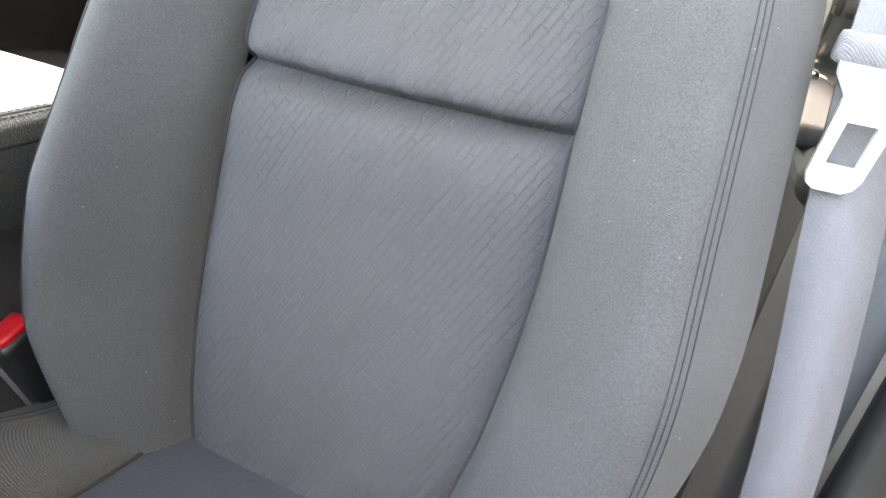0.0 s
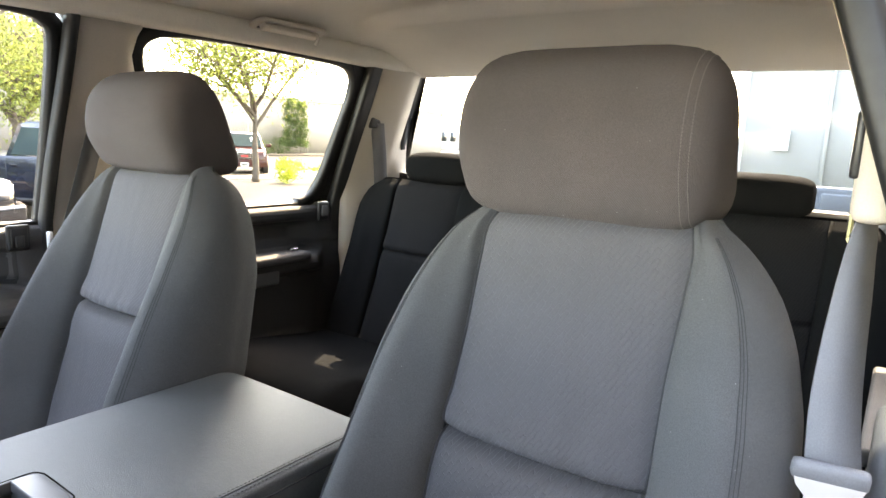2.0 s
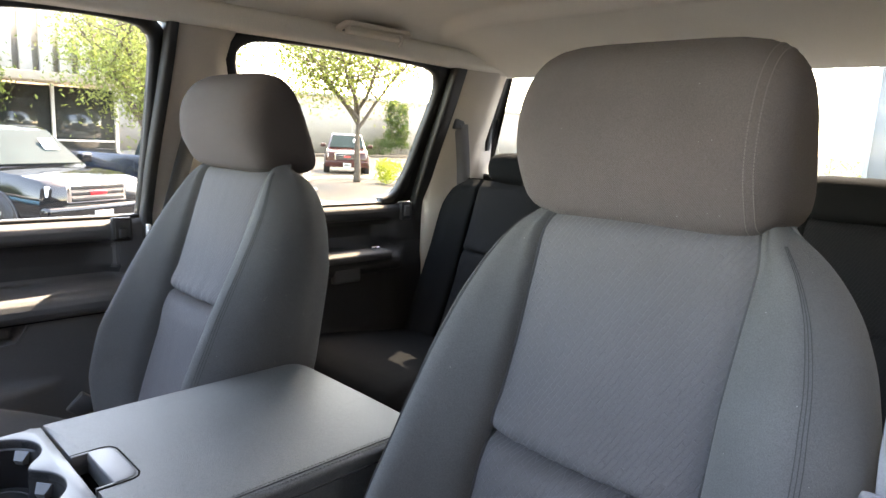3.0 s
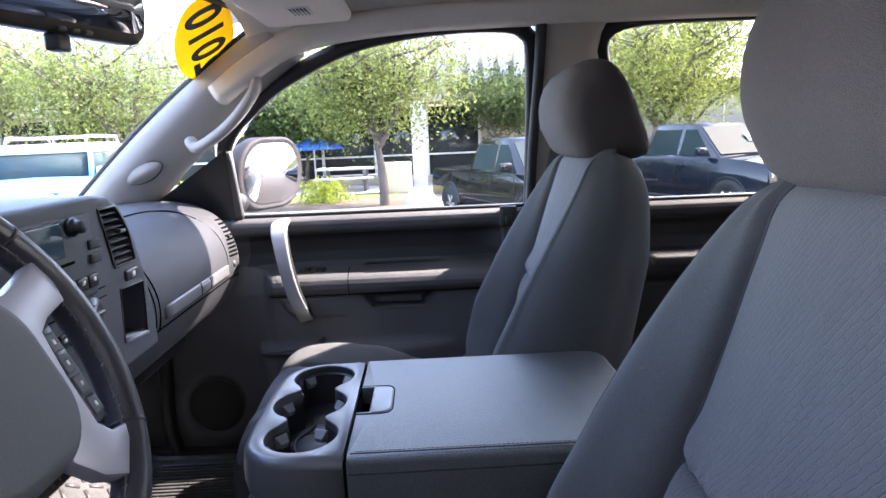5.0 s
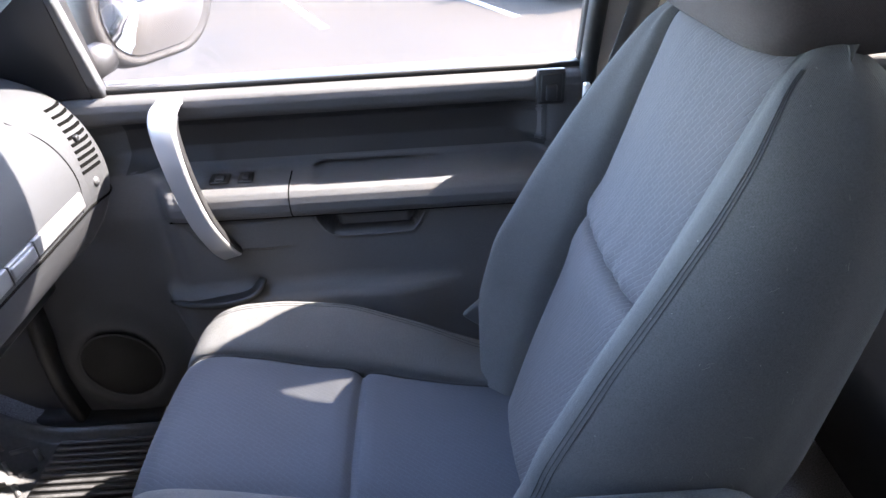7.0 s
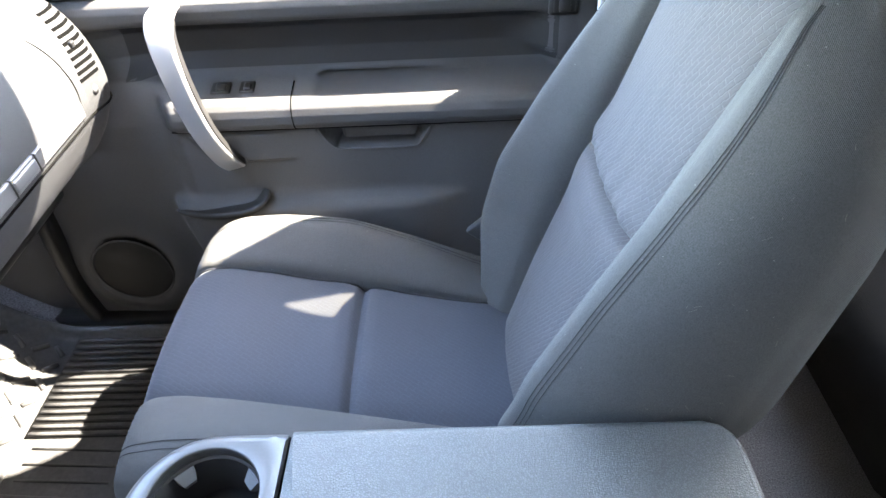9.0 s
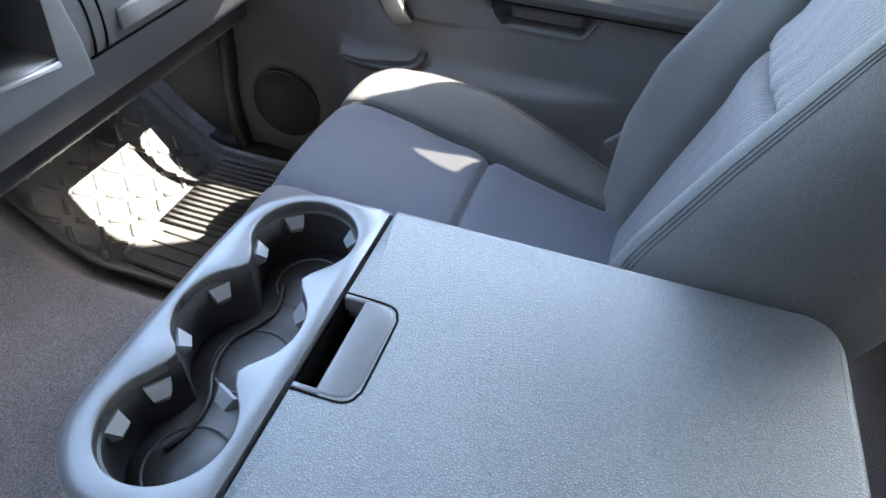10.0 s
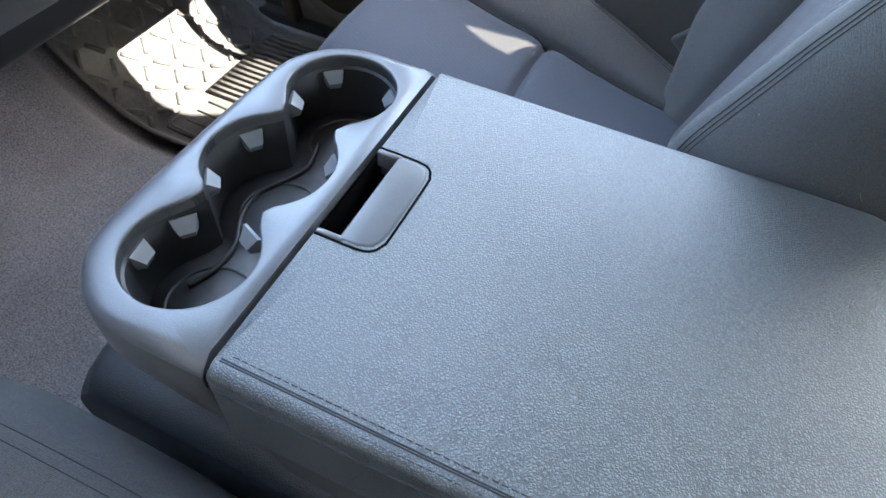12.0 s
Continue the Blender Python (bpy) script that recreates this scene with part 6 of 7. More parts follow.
def pillar_handle():
    def lens(a, b):
        """An oval with softly pointed ends."""
        return [(a * math.cos(t), b * math.sin(t) * abs(math.sin(t)) ** 0.25) for t in (2 * math.pi * k / 28 for k in range(28))]
    h = thing("pillar_grab_handle", "light grey grab handle on the windscreen pillar", "grab handle")
    a, b = Vector((-0.695, 0.703, 1.000)), Vector((-0.525, 0.672, 1.140))
    up = Vector((0.45, -0.35, -0.45)).normalized()
    path = smooth_line([a - up * 0.02, a + up * 0.012, a.lerp(b, 0.25) + up * 0.030, a.lerp(b, 0.55) + up * 0.034, a.lerp(b, 0.85) + up * 0.022, b + up * 0.004, b - up * 0.02], 6)
    part("grip", sweep_bm(path, circle(0.012, 10, 0.014)), PILLAR, h)
    for p in (a, b):
        part("mount", box_bm((0.030, 0.016, 0.020), p - up * 0.008, 0.007, 3, Euler((0, -0.7, 0)).to_matrix()), PILLAR, h)
    t = thing("pillar_tweeter", "oval light grey speaker cover on the windscreen pillar", "speaker")
    along = Vector((0.6, -0.145, 0.50)).normalized()
    inward = along.cross(Vector((0.09, 0.026, -0.063))).normalized()
    inward = inward if inward.y > 0 else -inward
    # the oval lies flatter than the pillar
    along = Vector((0.077, -0.010, 0.036))
    along = (along - inward * along.dot(inward)).normalized()
    m = Matrix.Translation(Vector((-0.838, 0.745, 0.936)) + inward * 0.0025) @ Matrix((along, inward, along.cross(inward))).transposed().to_4x4()
    bm = slab_bm(lens(0.051, 0.021), 0.010, axis=1, at=-0.007, bevel=0.003, seg=3)
    bm.transform(m)
    cover = part("cover", bm, PILLAR, t)
    part("cover_gap", sweep_bm([m @ Vector((u, -0.0030, v)) for u, v in lens(0.053, 0.023)], circle(0.0016, 6), up=-inward, closed=True), SOFT, cover, "dark gap round the oval cover")
    bm = slab_bm(lens(0.043, 0.015), 0.003, axis=1, at=-0.0085, bevel=0.001)
    bm.transform(m)
    part("grille", bm, PILLAR, t)


def rear_view_mirror():
    m = thing("rear_view_mirror", "black framed rear view mirror with small buttons", "mirror")
    pm = Matrix.Translation((-0.575, -0.020, 1.188)) @ Euler((radians(0), radians(6), radians(-16))).to_matrix().to_4x4()
    out = rounded(0.275, 0.082, 0.030, 6)
    bm = slab_bm([(u, v) for u, v in out], 0.030, axis=0, at=-0.03, bevel=0.004, seg=2)
    bm.transform(pm)
    shell = part("shell", bm, TRIM_DARK, m)
    bm = slab_bm(rounded(0.258, 0.062, 0.024, 6), 0.002, axis=0, at=0.0)
    bm.transform(Matrix.Translation(pm @ Vector((0.0, 0, 0.006)) - pm @ Vector((0, 0, 0))) @ pm)
    part("glass", bm, MIRROR, m, "silvered glass")
    for k in range(3):
        bm = box_bm((0.006, 0.012, 0.006), (0.001, -0.02 + 0.022 * k, -0.0345), 0.002)
        bm.transform(pm)
        part("button", bm, CUP, shell)
    stem = pm @ Vector((-0.02, 0, 0.0))
    part("stem", sweep_bm([stem, stem + Vector((-0.03, 0, 0.05)), Vector((windscreen_x(-0.03, 1.235) + 0.01, -0.03, 1.235))], circle(0.012, 10)), TRIM_DARK, m)
    part("sensor", box_bm((0.02, 0.03, 0.022), pm @ Vector((-0.006, -0.02, -0.052)), 0.004), TRIM_DARK, m, "small black sensor")


def sun_visors():
    for s in (1, -1):
        v = thing("sun_visor", "light tan folded sun visor with printed label", "sun visor", "sun visors")
        rings = []
        for y in steps(0.14, 0.585, 10):
            e = step(0, 0.04, min(y - 0.14, 0.585 - y))
            rings.append([Vector((-0.37 + u * (0.9 + 0.1 * e), s * y, 1.256 + 0.05 * u + w * (0.5 + 0.5 * e))) for u, w in rounded(0.185, 0.024, 0.011, 3)])
        body = part("board", rings_bm(rings), HEAD, v)
        part("label", box_bm((0.040, 0.085, 0.0012), (-0.36, s * 0.40, 1.2435), 0, 1, Euler((0, -0.05, 0)).to_matrix()), WHITE, v, "white warning label")
        for k in range(5):
            part("print_bar", box_bm((0.003, 0.065, 0.0012), (-0.375 + 0.007 * k, s * 0.40, 1.2420), 0, 1, Euler((0, -0.05, 0)).to_matrix()), CUP, v, "small unreadable print")
        part("visor_rod", sweep_bm([Vector((-0.455, s * 0.15, 1.253)), Vector((-0.455, s * 0.60, 1.256))], circle(0.005, 8)), PILLAR, v)


def year_sticker():
    st = thing("windshield_sticker", "yellow oval windshield sticker reading 2010", "sticker")
    y, z = 0.590, 1.222
    c = Vector((windscreen_x(y, z) + 0.007, y, z))
    # tangents of the glass: up the slope and towards the passenger side
    rise = Vector((1.32, 0.0, 1.0)).normalized()
    cross = Vector((0.25, 1.0, 0.0))
    cross = (cross - rise * cross.dot(rise)).normalized()
    out = cross.cross(rise).normalized()
    if out.x > 0:
        out = -out
    # it reads from outside, rising towards the driver side
    u = (rise * 0.42 - cross * 0.91).normalized()
    w = out.cross(u).normalized()
    bm = bmesh.new()
    top = [bm.verts.new(c + u * 0.165 * math.cos(a) + w * 0.074 * math.sin(a)) for a in (2 * math.pi * k / 40 for k in range(40))]
    low = [bm.verts.new(v.co + out * 0.001) for v in top]
    bm.faces.new(top), bm.faces.new(low[::-1])
    for k in range(40):
        bm.faces.new((top[k], low[k], low[(k + 1) % 40], top[(k + 1) % 40]))
    bmesh.ops.recalc_face_normals(bm, faces=bm.faces[:])
    part("oval", bm, YELLOW_GLOW, st, smooth=False)
    for k, sign in enumerate("2010"):
        cu = bpy.data.curves.new("numeral", "FONT")
        cu.body = sign
        cu.size = 0.120
        cu.align_x, cu.align_y = "CENTER", "CENTER"
        cu.extrude = 0.0004
        cu.offset = 0.0030
        cu.materials.append(INK)
        ob = new("numeral", cu)
        ob.parent = st
        ob.matrix_world = Matrix.Translation(c - out * 0.0016 + u * (k - 1.5) * 0.066) @ Matrix((u, w, out)).transposed().to_4x4()


def translucent(name, colour):
    m = material(name, colour, 0.6, stain=0.06, stain_size=20)
    n, link = m.node_tree.nodes, m.node_tree.links.new
    t, mx = n.new("ShaderNodeBsdfTranslucent"), n.new("ShaderNodeMixShader")
    t.inputs["Color"].default_value = (*colour, 1)
    mx.inputs[0].default_value = 0.6
    link(n["Principled BSDF"].outputs[0], mx.inputs[1])
    link(t.outputs[0], mx.inputs[2])
    link(mx.outputs[0], n["Material Output"].inputs["Surface"])
    return m


YELLOW_GLOW = translucent("yellow_vinyl", (0.95, 0.62, 0.02))


def floor_mat():
    mat = thing("floor_mat", "black ribbed rubber floor mat on the passenger side", "floor mat")

    def z(x, y):
        e = min(y - 0.318, 0.720 - y, x + 1.24, -0.50 - x)
        return floor_z(x, y) + 0.008 + 0.016 * (1 - step(0.0, 0.022, e))
    bm = grid_bm(steps(-1.24, -0.50, 42), steps(0.318, 0.720, 44), lambda x, y: (x, y, z(x, y)))
    sheet = part("sheet", bm, MAT_RUBBER, mat)
    so = sheet.modifiers.new("thick", "SOLIDIFY")
    so.thickness, so.offset = 0.005, -1
    bed = slab_bm([(-0.872, 0.470), (-0.553, 0.470), (-0.553, 0.700), (-0.872, 0.700)], 0.002, at=0)
    bmesh.ops.subdivide_edges(bed, edges=bed.edges[:], cuts=3, use_grid_fill=True)
    for v in bed.verts:
        v.co.z += z(v.co.x, v.co.y) + 0.0050
    part("rib_bed", bed, SEAL, mat, "black grooves between the ribs")
    for k in range(15):
        y = 0.476 + k * 0.0155
        part("rib", sweep_bm([Vector((x, y, z(x, y) + 0.0075)) for x in steps(-0.865, -0.56, 8)], rounded(0.0075, 0.011, 0.002, 2)), MAT_RUBBER, mat)
    heel = part("heel_frame", sweep_bm([Vector((x, y, z(x, y) + 0.006)) for x, y in ((-0.872, 0.436), (-0.875, 0.372), (-0.862, 0.362), (-0.70, 0.350), (-0.59, 0.350), (-0.585, 0.436))], rounded(0.007, 0.006, 0.002, 2)), MAT_RUBBER, mat)
    part("heel_line", sweep_bm([Vector((x, 0.3565 - 0.075 * (x + 0.86), z(x, 0.36) + 0.0056)) for x in steps(-0.868, -0.59, 6)], rounded(0.006, 0.004, 0.001, 2)), SEAL, heel, "black groove along the heel pad")
    for y, xa in ((0.390, -0.850), (0.420, -0.850), (0.450, -0.848)):
        part("heel_line", sweep_bm([Vector((x, y - 0.05 * (x - xa), z(x, y) + 0.0052)) for x in steps(xa, xa + 0.165, 4)], rounded(0.0045, 0.003, 0.001, 2)), SEAL, heel, "black groove in the heel pad")
    part("edge_lip", sweep_bm([Vector((x, 0.322, z(x, 0.334) + 0.004)) for x in steps(-0.87, -0.52, 8)], rounded(0.010, 0.012, 0.003, 2)), SEAL, mat, "black lip along the mat edge")
    k = 0
    for i in range(9):
        for j in range(9):
            x, y = -0.895 - i * 0.032, 0.345 + j * 0.040 + (i % 2) * 0.0
            a = 1 if (i + j) % 2 else -1
            p = [Vector((x - 0.010, y - 0.010 * a, 0)), Vector((x, y, 0)), Vector((x + 0.010, y + 0.010 * a, 0))]
            for q in p:
                q.z = z(q.x, min(max(q.y, 0.35), 0.69)) + 0.0055
            part("tread", sweep_bm(p, circle(0.0055, 6, 0.0055)), MAT_RUBBER, mat)


def side_mirror():
    m = thing("side_mirror", "black passenger door mirror with bright glass", "door mirror")
    c = Vector((-0.592, 1.040, 0.908))
    face = Euler((0, radians(-4.0), radians(-28.5))).to_matrix().to_4x4()
    base = Matrix.Translation(c) @ face
    loop = [(u, v) for u, v in rounded(0.256, 0.192, 0.088, 8)]
    loop = [(u + 0.02 * (v / 0.1), v) for u, v in loop]
    rings = []
    for d, g in ((0.004, 0.99), (0.006, 1.03), (-0.002, 1.09), (-0.03, 1.12), (-0.07, 1.0), (-0.10, 0.75), (-0.112, 0.4)):
        rings.append([base @ Vector((d, u * g, v * g)) for u, v in loop])
    part("housing", rings_bm(rings, True, True), CASE, m, "grained dark grey mirror case")
    bm = slab_bm([(u * 0.90 - 0.004, v * 0.90) for u, v in loop], 0.002, axis=0, at=0.0045)
    bm.transform(base)
    part("glass", bm, MIRROR, m, "silvered glass")
    part("arm", sweep_bm([Vector((-0.655, 0.86, 0.84)), Vector((-0.66, 0.93, 0.835)), Vector((-0.665, 0.985, 0.85))], circle(0.022, 12, 0.028)), TRIM_DARK, m)


front_belts()
buckles()
rear_belts()
grab_handle((0.645, 0.585, 1.282), 0.22)
pillar_handle()
rear_view_mirror()
sun_visors()
year_sticker()
floor_mat()
side_mirror()


# ---- outside ----
ASPHALT = material("sun_bleached_asphalt", (0.033, 0.0272, 0.0205), 0.9, grain=0.25, grain_size=60, stain=0.22, stain_size=0.35, bump=0.6, bump_size=90)
CONCRETE = material("pale_concrete", (0.42, 0.40, 0.36), 0.9, grain=0.1, grain_size=30, stain=0.15, stain_size=0.8)
LINE = material("white_lane_paint", (0.42, 0.41, 0.40), 0.8, grain=0.2, grain_size=20, stain=0.15, stain_size=2)
SOIL = material("mulch", (0.10, 0.08, 0.06), 0.95, grain=0.5, grain_size=25, stain=0.3, stain_size=2, bump=1.0, bump_size=40)
GRASS = material("lawn", (0.10, 0.16, 0.04), 0.9, grain=0.4, grain_size=30, stain=0.3, stain_size=1.5)
BARK = material("grey_bark", (0.095, 0.075, 0.06), 0.9, grain=0.3, grain_size=40, stain=0.25, stain_size=6, bump=1.0, bump_size=60)
WALL_GREY = material("pale_grey_stucco", (0.245, 0.222, 0.195), 0.9, grain=0.06, grain_size=40, stain=0.08, stain_size=0.3)
# darker copy of the white panel wall, shade put into its colour
WALL_SHADE = material("shaded_panel_wall", (0.27, 0.268, 0.258), 0.9, grain=0.06, grain_size=40, stain=0.08, stain_size=0.3)
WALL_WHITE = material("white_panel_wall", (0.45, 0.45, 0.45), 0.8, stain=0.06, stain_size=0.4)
ROOF_METAL = material("cream_ribbed_metal", (0.42, 0.40, 0.365), 0.7, grain=0.08, grain_size=20, stain=0.12, stain_size=0.8)
WALL_TAN = material("tan_stucco", (0.36, 0.31, 0.24), 0.9, grain=0.08, grain_size=40, stain=0.10, stain_size=0.6)
# for the added wall that keeps light off the driver side
WALL_DARK = material("dark_light_blocker", (0.058, 0.058, 0.059), 0.9, grain=0.1, grain_size=40, stain=0.15, stain_size=0.6)
DARK_GLASS = material("dark_shop_glass", (0.03, 0.035, 0.035), 0.06, stain=0.1, stain_size=0.6)
ALU = material("painted_mullion", (0.55, 0.55, 0.53), 0.5, stain=0.08, stain_size=2)
TYRE = material("tyre_rubber", (0.02, 0.02, 0.02), 0.8, stain=0.2, stain_size=8)
ALLOY = material("alloy_rim", (0.42, 0.42, 0.43), 0.3, metal=0.8, stain=0.08, stain_size=10)
BLACK_PAINT = material("black_car_paint", (0.010, 0.011, 0.012), 0.05, stain=0.1, stain_size=2)
NAVY_PAINT = material("navy_car_paint", (0.012, 0.016, 0.026), 0.05, stain=0.1, stain_size=2)
BLUE_PAINT = material("light_blue_car_paint", (0.12, 0.36, 0.62), 0.2, stain=0.05, stain_size=2)
WHITE_PAINT = material("white_car_paint", (0.75, 0.76, 0.77), 0.25, stain=0.04, stain_size=2)
RED_PAINT = material("dark_red_car_paint", (0.065, 0.022, 0.020), 0.1, stain=0.05, stain_size=2)
CAR_GLASS = material("tinted_car_glass", (0.03, 0.045, 0.045), 0.02, stain=0.1, stain_size=2, spec=0.05)
LAMP = material("headlamp_glass", (0.70, 0.71, 0.72), 0.12, stain=0.1, stain_size=20)
AMBER = material("amber_lens", (0.75, 0.22, 0.02), 0.25)
BLUE_CLOTH = material("blue_canopy", (0.03, 0.16, 0.55), 0.8, stain=0.1, stain_size=3)


def leaf_material(name, colour):
    m = translucent(name, colour)
    n, link = m.node_tree.nodes, m.node_tree.links.new
    geo, hsv = n.new("ShaderNodeNewGeometry"), n.new("ShaderNodeHueSaturation")
    r = n.new("ShaderNodeMapRange")
    r.inputs["To Min"].default_value, r.inputs["To Max"].default_value = 0.55, 1.5
    link(geo.outputs["Random Per Island"], r.inputs["Value"])
    hsv.inputs["Color"].default_value = (*colour, 1)
    link(r.outputs[0], hsv.inputs["Value"])
    link(hsv.outputs[0], n["Principled BSDF"].inputs["Base Color"])
    tr = [k for k in n if k.bl_idname == "ShaderNodeBsdfTranslucent"][0]
    link(hsv.outputs[0], tr.inputs["Color"])
    return m


LEAF = leaf_material("spring_leaf", (0.175, 0.215, 0.06))
LEAF_DARK = leaf_material("dark_leaf", (0.07, 0.11, 0.03))
LEAF_LIME = leaf_material("lime_leaf", (0.28, 0.34, 0.04))


def leaves_bm(spots, size, rng):
    """Small folded leaves at random turns round each spot (place, spread, count)."""
    vs, fs = [], []
    for c, spread, count in spots:
        for _ in range(count):
            p = Vector(c) + Vector((rng.gauss(0, 1), rng.gauss(0, 1), rng.gauss(0, 0.8))) * spread
            u = Vector((rng.uniform(-1, 1), rng.uniform(-1, 1), rng.uniform(-1, 1))).normalized()
            w = u.cross(Vector((rng.uniform(-1, 1), rng.uniform(-1, 1), rng.uniform(-1, 1)))).normalized()
            k = size * rng.uniform(0.6, 1.35)
            i = len(vs)
            n = u.cross(w) * k * 0.2
            vs += [p - u * k, p + w * k * 0.45 + n, p + u * k, p - w * k * 0.45 + n]
            fs += [(i, i + 1, i + 2), (i, i + 2, i + 3)]
    me = bpy.data.meshes.new("leaves")
    me.from_pydata([tuple(v) for v in vs], [], fs)
    bm = bmesh.new()
    bm.from_mesh(me)
    bpy.data.meshes.remove(me)
    return bm


def tree(at, height, spread, seed, leaf, label, clear=0.28, per=36, size=0.07, low=0.0):
    """A young street tree: tapered trunk, limbs that fork three times, leaves in clumps round the twigs."""
    rng = random.Random(seed)
    t = thing("tree", label, "tree", "lot trees", at=at)
    bm = bmesh.new()
    spots = []

    def limb(a, way, long, r, level):
        pts = [a]
        for k in range(5):
            way = (way + Vector((rng.uniform(-1, 1), rng.uniform(-1, 1), rng.uniform(-0.4, 0.7))) * (0.10 if level == 0 else 0.20)).normalized()
            pts.append(pts[-1] + way * long / 5)
        sm = smooth_line(pts, 3)
        m = sweep_bm(sm, circle(r, 7), up=(0.3, 1, 0.1), scale=lambda s: 1 - 0.62 * s)
        me = bpy.data.meshes.new("limb")
        m.to_mesh(me)
        m.free()
        bm.from_mesh(me)
        bpy.data.meshes.remove(me)
        if level >= 1:
            for p in pts[1 if level > 1 else 3:]:
                # clumps of uneven size, some hanging below their twig
                k = rng.uniform(0.0, 1.0) ** 2 * 2.6
                spots.append((p + Vector((0, 0, -rng.uniform(0, low))), spread * 0.11 * (0.7 + 0.3 * k), int(per * k)))
        if level < 3:
            count = (6, 5, 3)[level]
            for k in range(count):
                f = (0.72, 0.35, 0.4)[level] + (0.28, 0.65, 0.6)[level] * (k + 1) / count
                p = sm[min(int(f * (len(sm) - 1)), len(sm) - 1)]
                a2 = rng.uniform(0, 6.283) if level else 6.283 * k / count + rng.uniform(-0.4, 0.4)
                out = Vector((math.cos(a2), math.sin(a2), rng.uniform(0.55, 1.25) if level == 0 else rng.uniform(-0.25, 0.8))).normalized()
                limb(p, (out + way * 0.25).normalized(), long * (1.05, 0.62, 0.6)[level] * rng.uniform(0.8, 1.1), r * (0.50, 0.55, 0.55)[level], level + 1)
    limb(Vector((0, 0, 0)), Vector((0.02, 0, 1)), height * clear * 1.25, height * 0.020, 0)
    part("trunk", bm, BARK, t)
    crown = part("crown", leaves_bm(spots, size, rng), leaf, t, "loose airy crown of small leaves", smooth=False)
    tagged(crown, kind="stuff")


def shrub(at, w, h, leaf, label, seed, upright=False):
    rng = random.Random(seed)
    t = thing("shrub", label, "shrub", "shrubs", at=at)
    spots = []
    for _ in range(26 if not upright else 130):
        z = rng.uniform(0.15, 0.95) * h
        k = (1 - (z / h - 0.45) ** 2 * 1.6) if not upright else (1.0 - 0.6 * (z / h) ** 3)
        a = rng.uniform(0, 6.283)
        rr = rng.uniform(0.2, 1.0) * k * w / 2
        spots.append(((rr * math.cos(a), rr * math.sin(a), z), 0.10 * w, 46))
    c = part("crown", leaves_bm(spots, 0.055, rng), leaf, t, smooth=False)
    tagged(c, kind="stuff")
    part("stem", sweep_bm([Vector((0, 0, 0)), Vector((0, 0, h * 0.5))], circle(0.03, 6), up=(1, 0, 0)), BARK, t)


def wheel(parent, x, y, r=0.39):
    t = part("tyre", sweep_bm([Vector((x + (r - 0.09) * math.cos(a), y, r + (r - 0.09) * math.sin(a))) for a in (2 * math.pi * k / 28 for k in range(28))], rounded(0.18, 0.24, 0.05, 3), up=(0, 1, 0), closed=True), TYRE, parent, "black tyre")
    side = 1 if y > 0 else -1
    rim = part("rim", slab_bm([(x + (r - 0.15) * math.cos(a), r + (r - 0.15) * math.sin(a)) for a in (2 * math.pi * k / 24 for k in range(24))], 0.05, axis=1, at=y + side * 0.06 - 0.025), SEAL, t)
    for k in range(6):
        a = 2 * math.pi * k / 6
        c = Vector((x + 0.13 * math.cos(a), y + side * 0.095, r + 0.13 * math.sin(a)))
        part("spoke", box_bm((0.23, 0.025, 0.062), c, 0.008, 1, Euler((0, -a, 0)).to_matrix()), ALLOY, t)
    part("lip", sweep_bm([Vector((x + (r - 0.145) * math.cos(a), y + side * 0.095, r + (r - 0.145) * math.sin(a))) for a in (2 * math.pi * k / 24 for k in range(24))], circle(0.016, 6), up=(0, 1, 0), closed=True), ALLOY, t)


def loft_body(stations, parent, mat, name="body", label=""):
    """A car body from stations (x, low, belt, half width at sill, half width at belt)."""
    rings = []
    for x, low, high, w0, w1 in stations:
        half = [(w0 * 0.92, low), (w0, low + 0.10), (w0 * 1.0, (low + high) / 2), (w1, high - 0.06), (w1 * 0.95, high - 0.012), (w1 * 0.6, high), (0, high + 0.012)]
        rings.append([(x, u, v) for u, v in half] + [(x, -u, v) for u, v in half[::-1][1:]])
    ob = part(name, rings_bm(rings, True, True), mat, parent, label)
    return crisp(ob, 40)


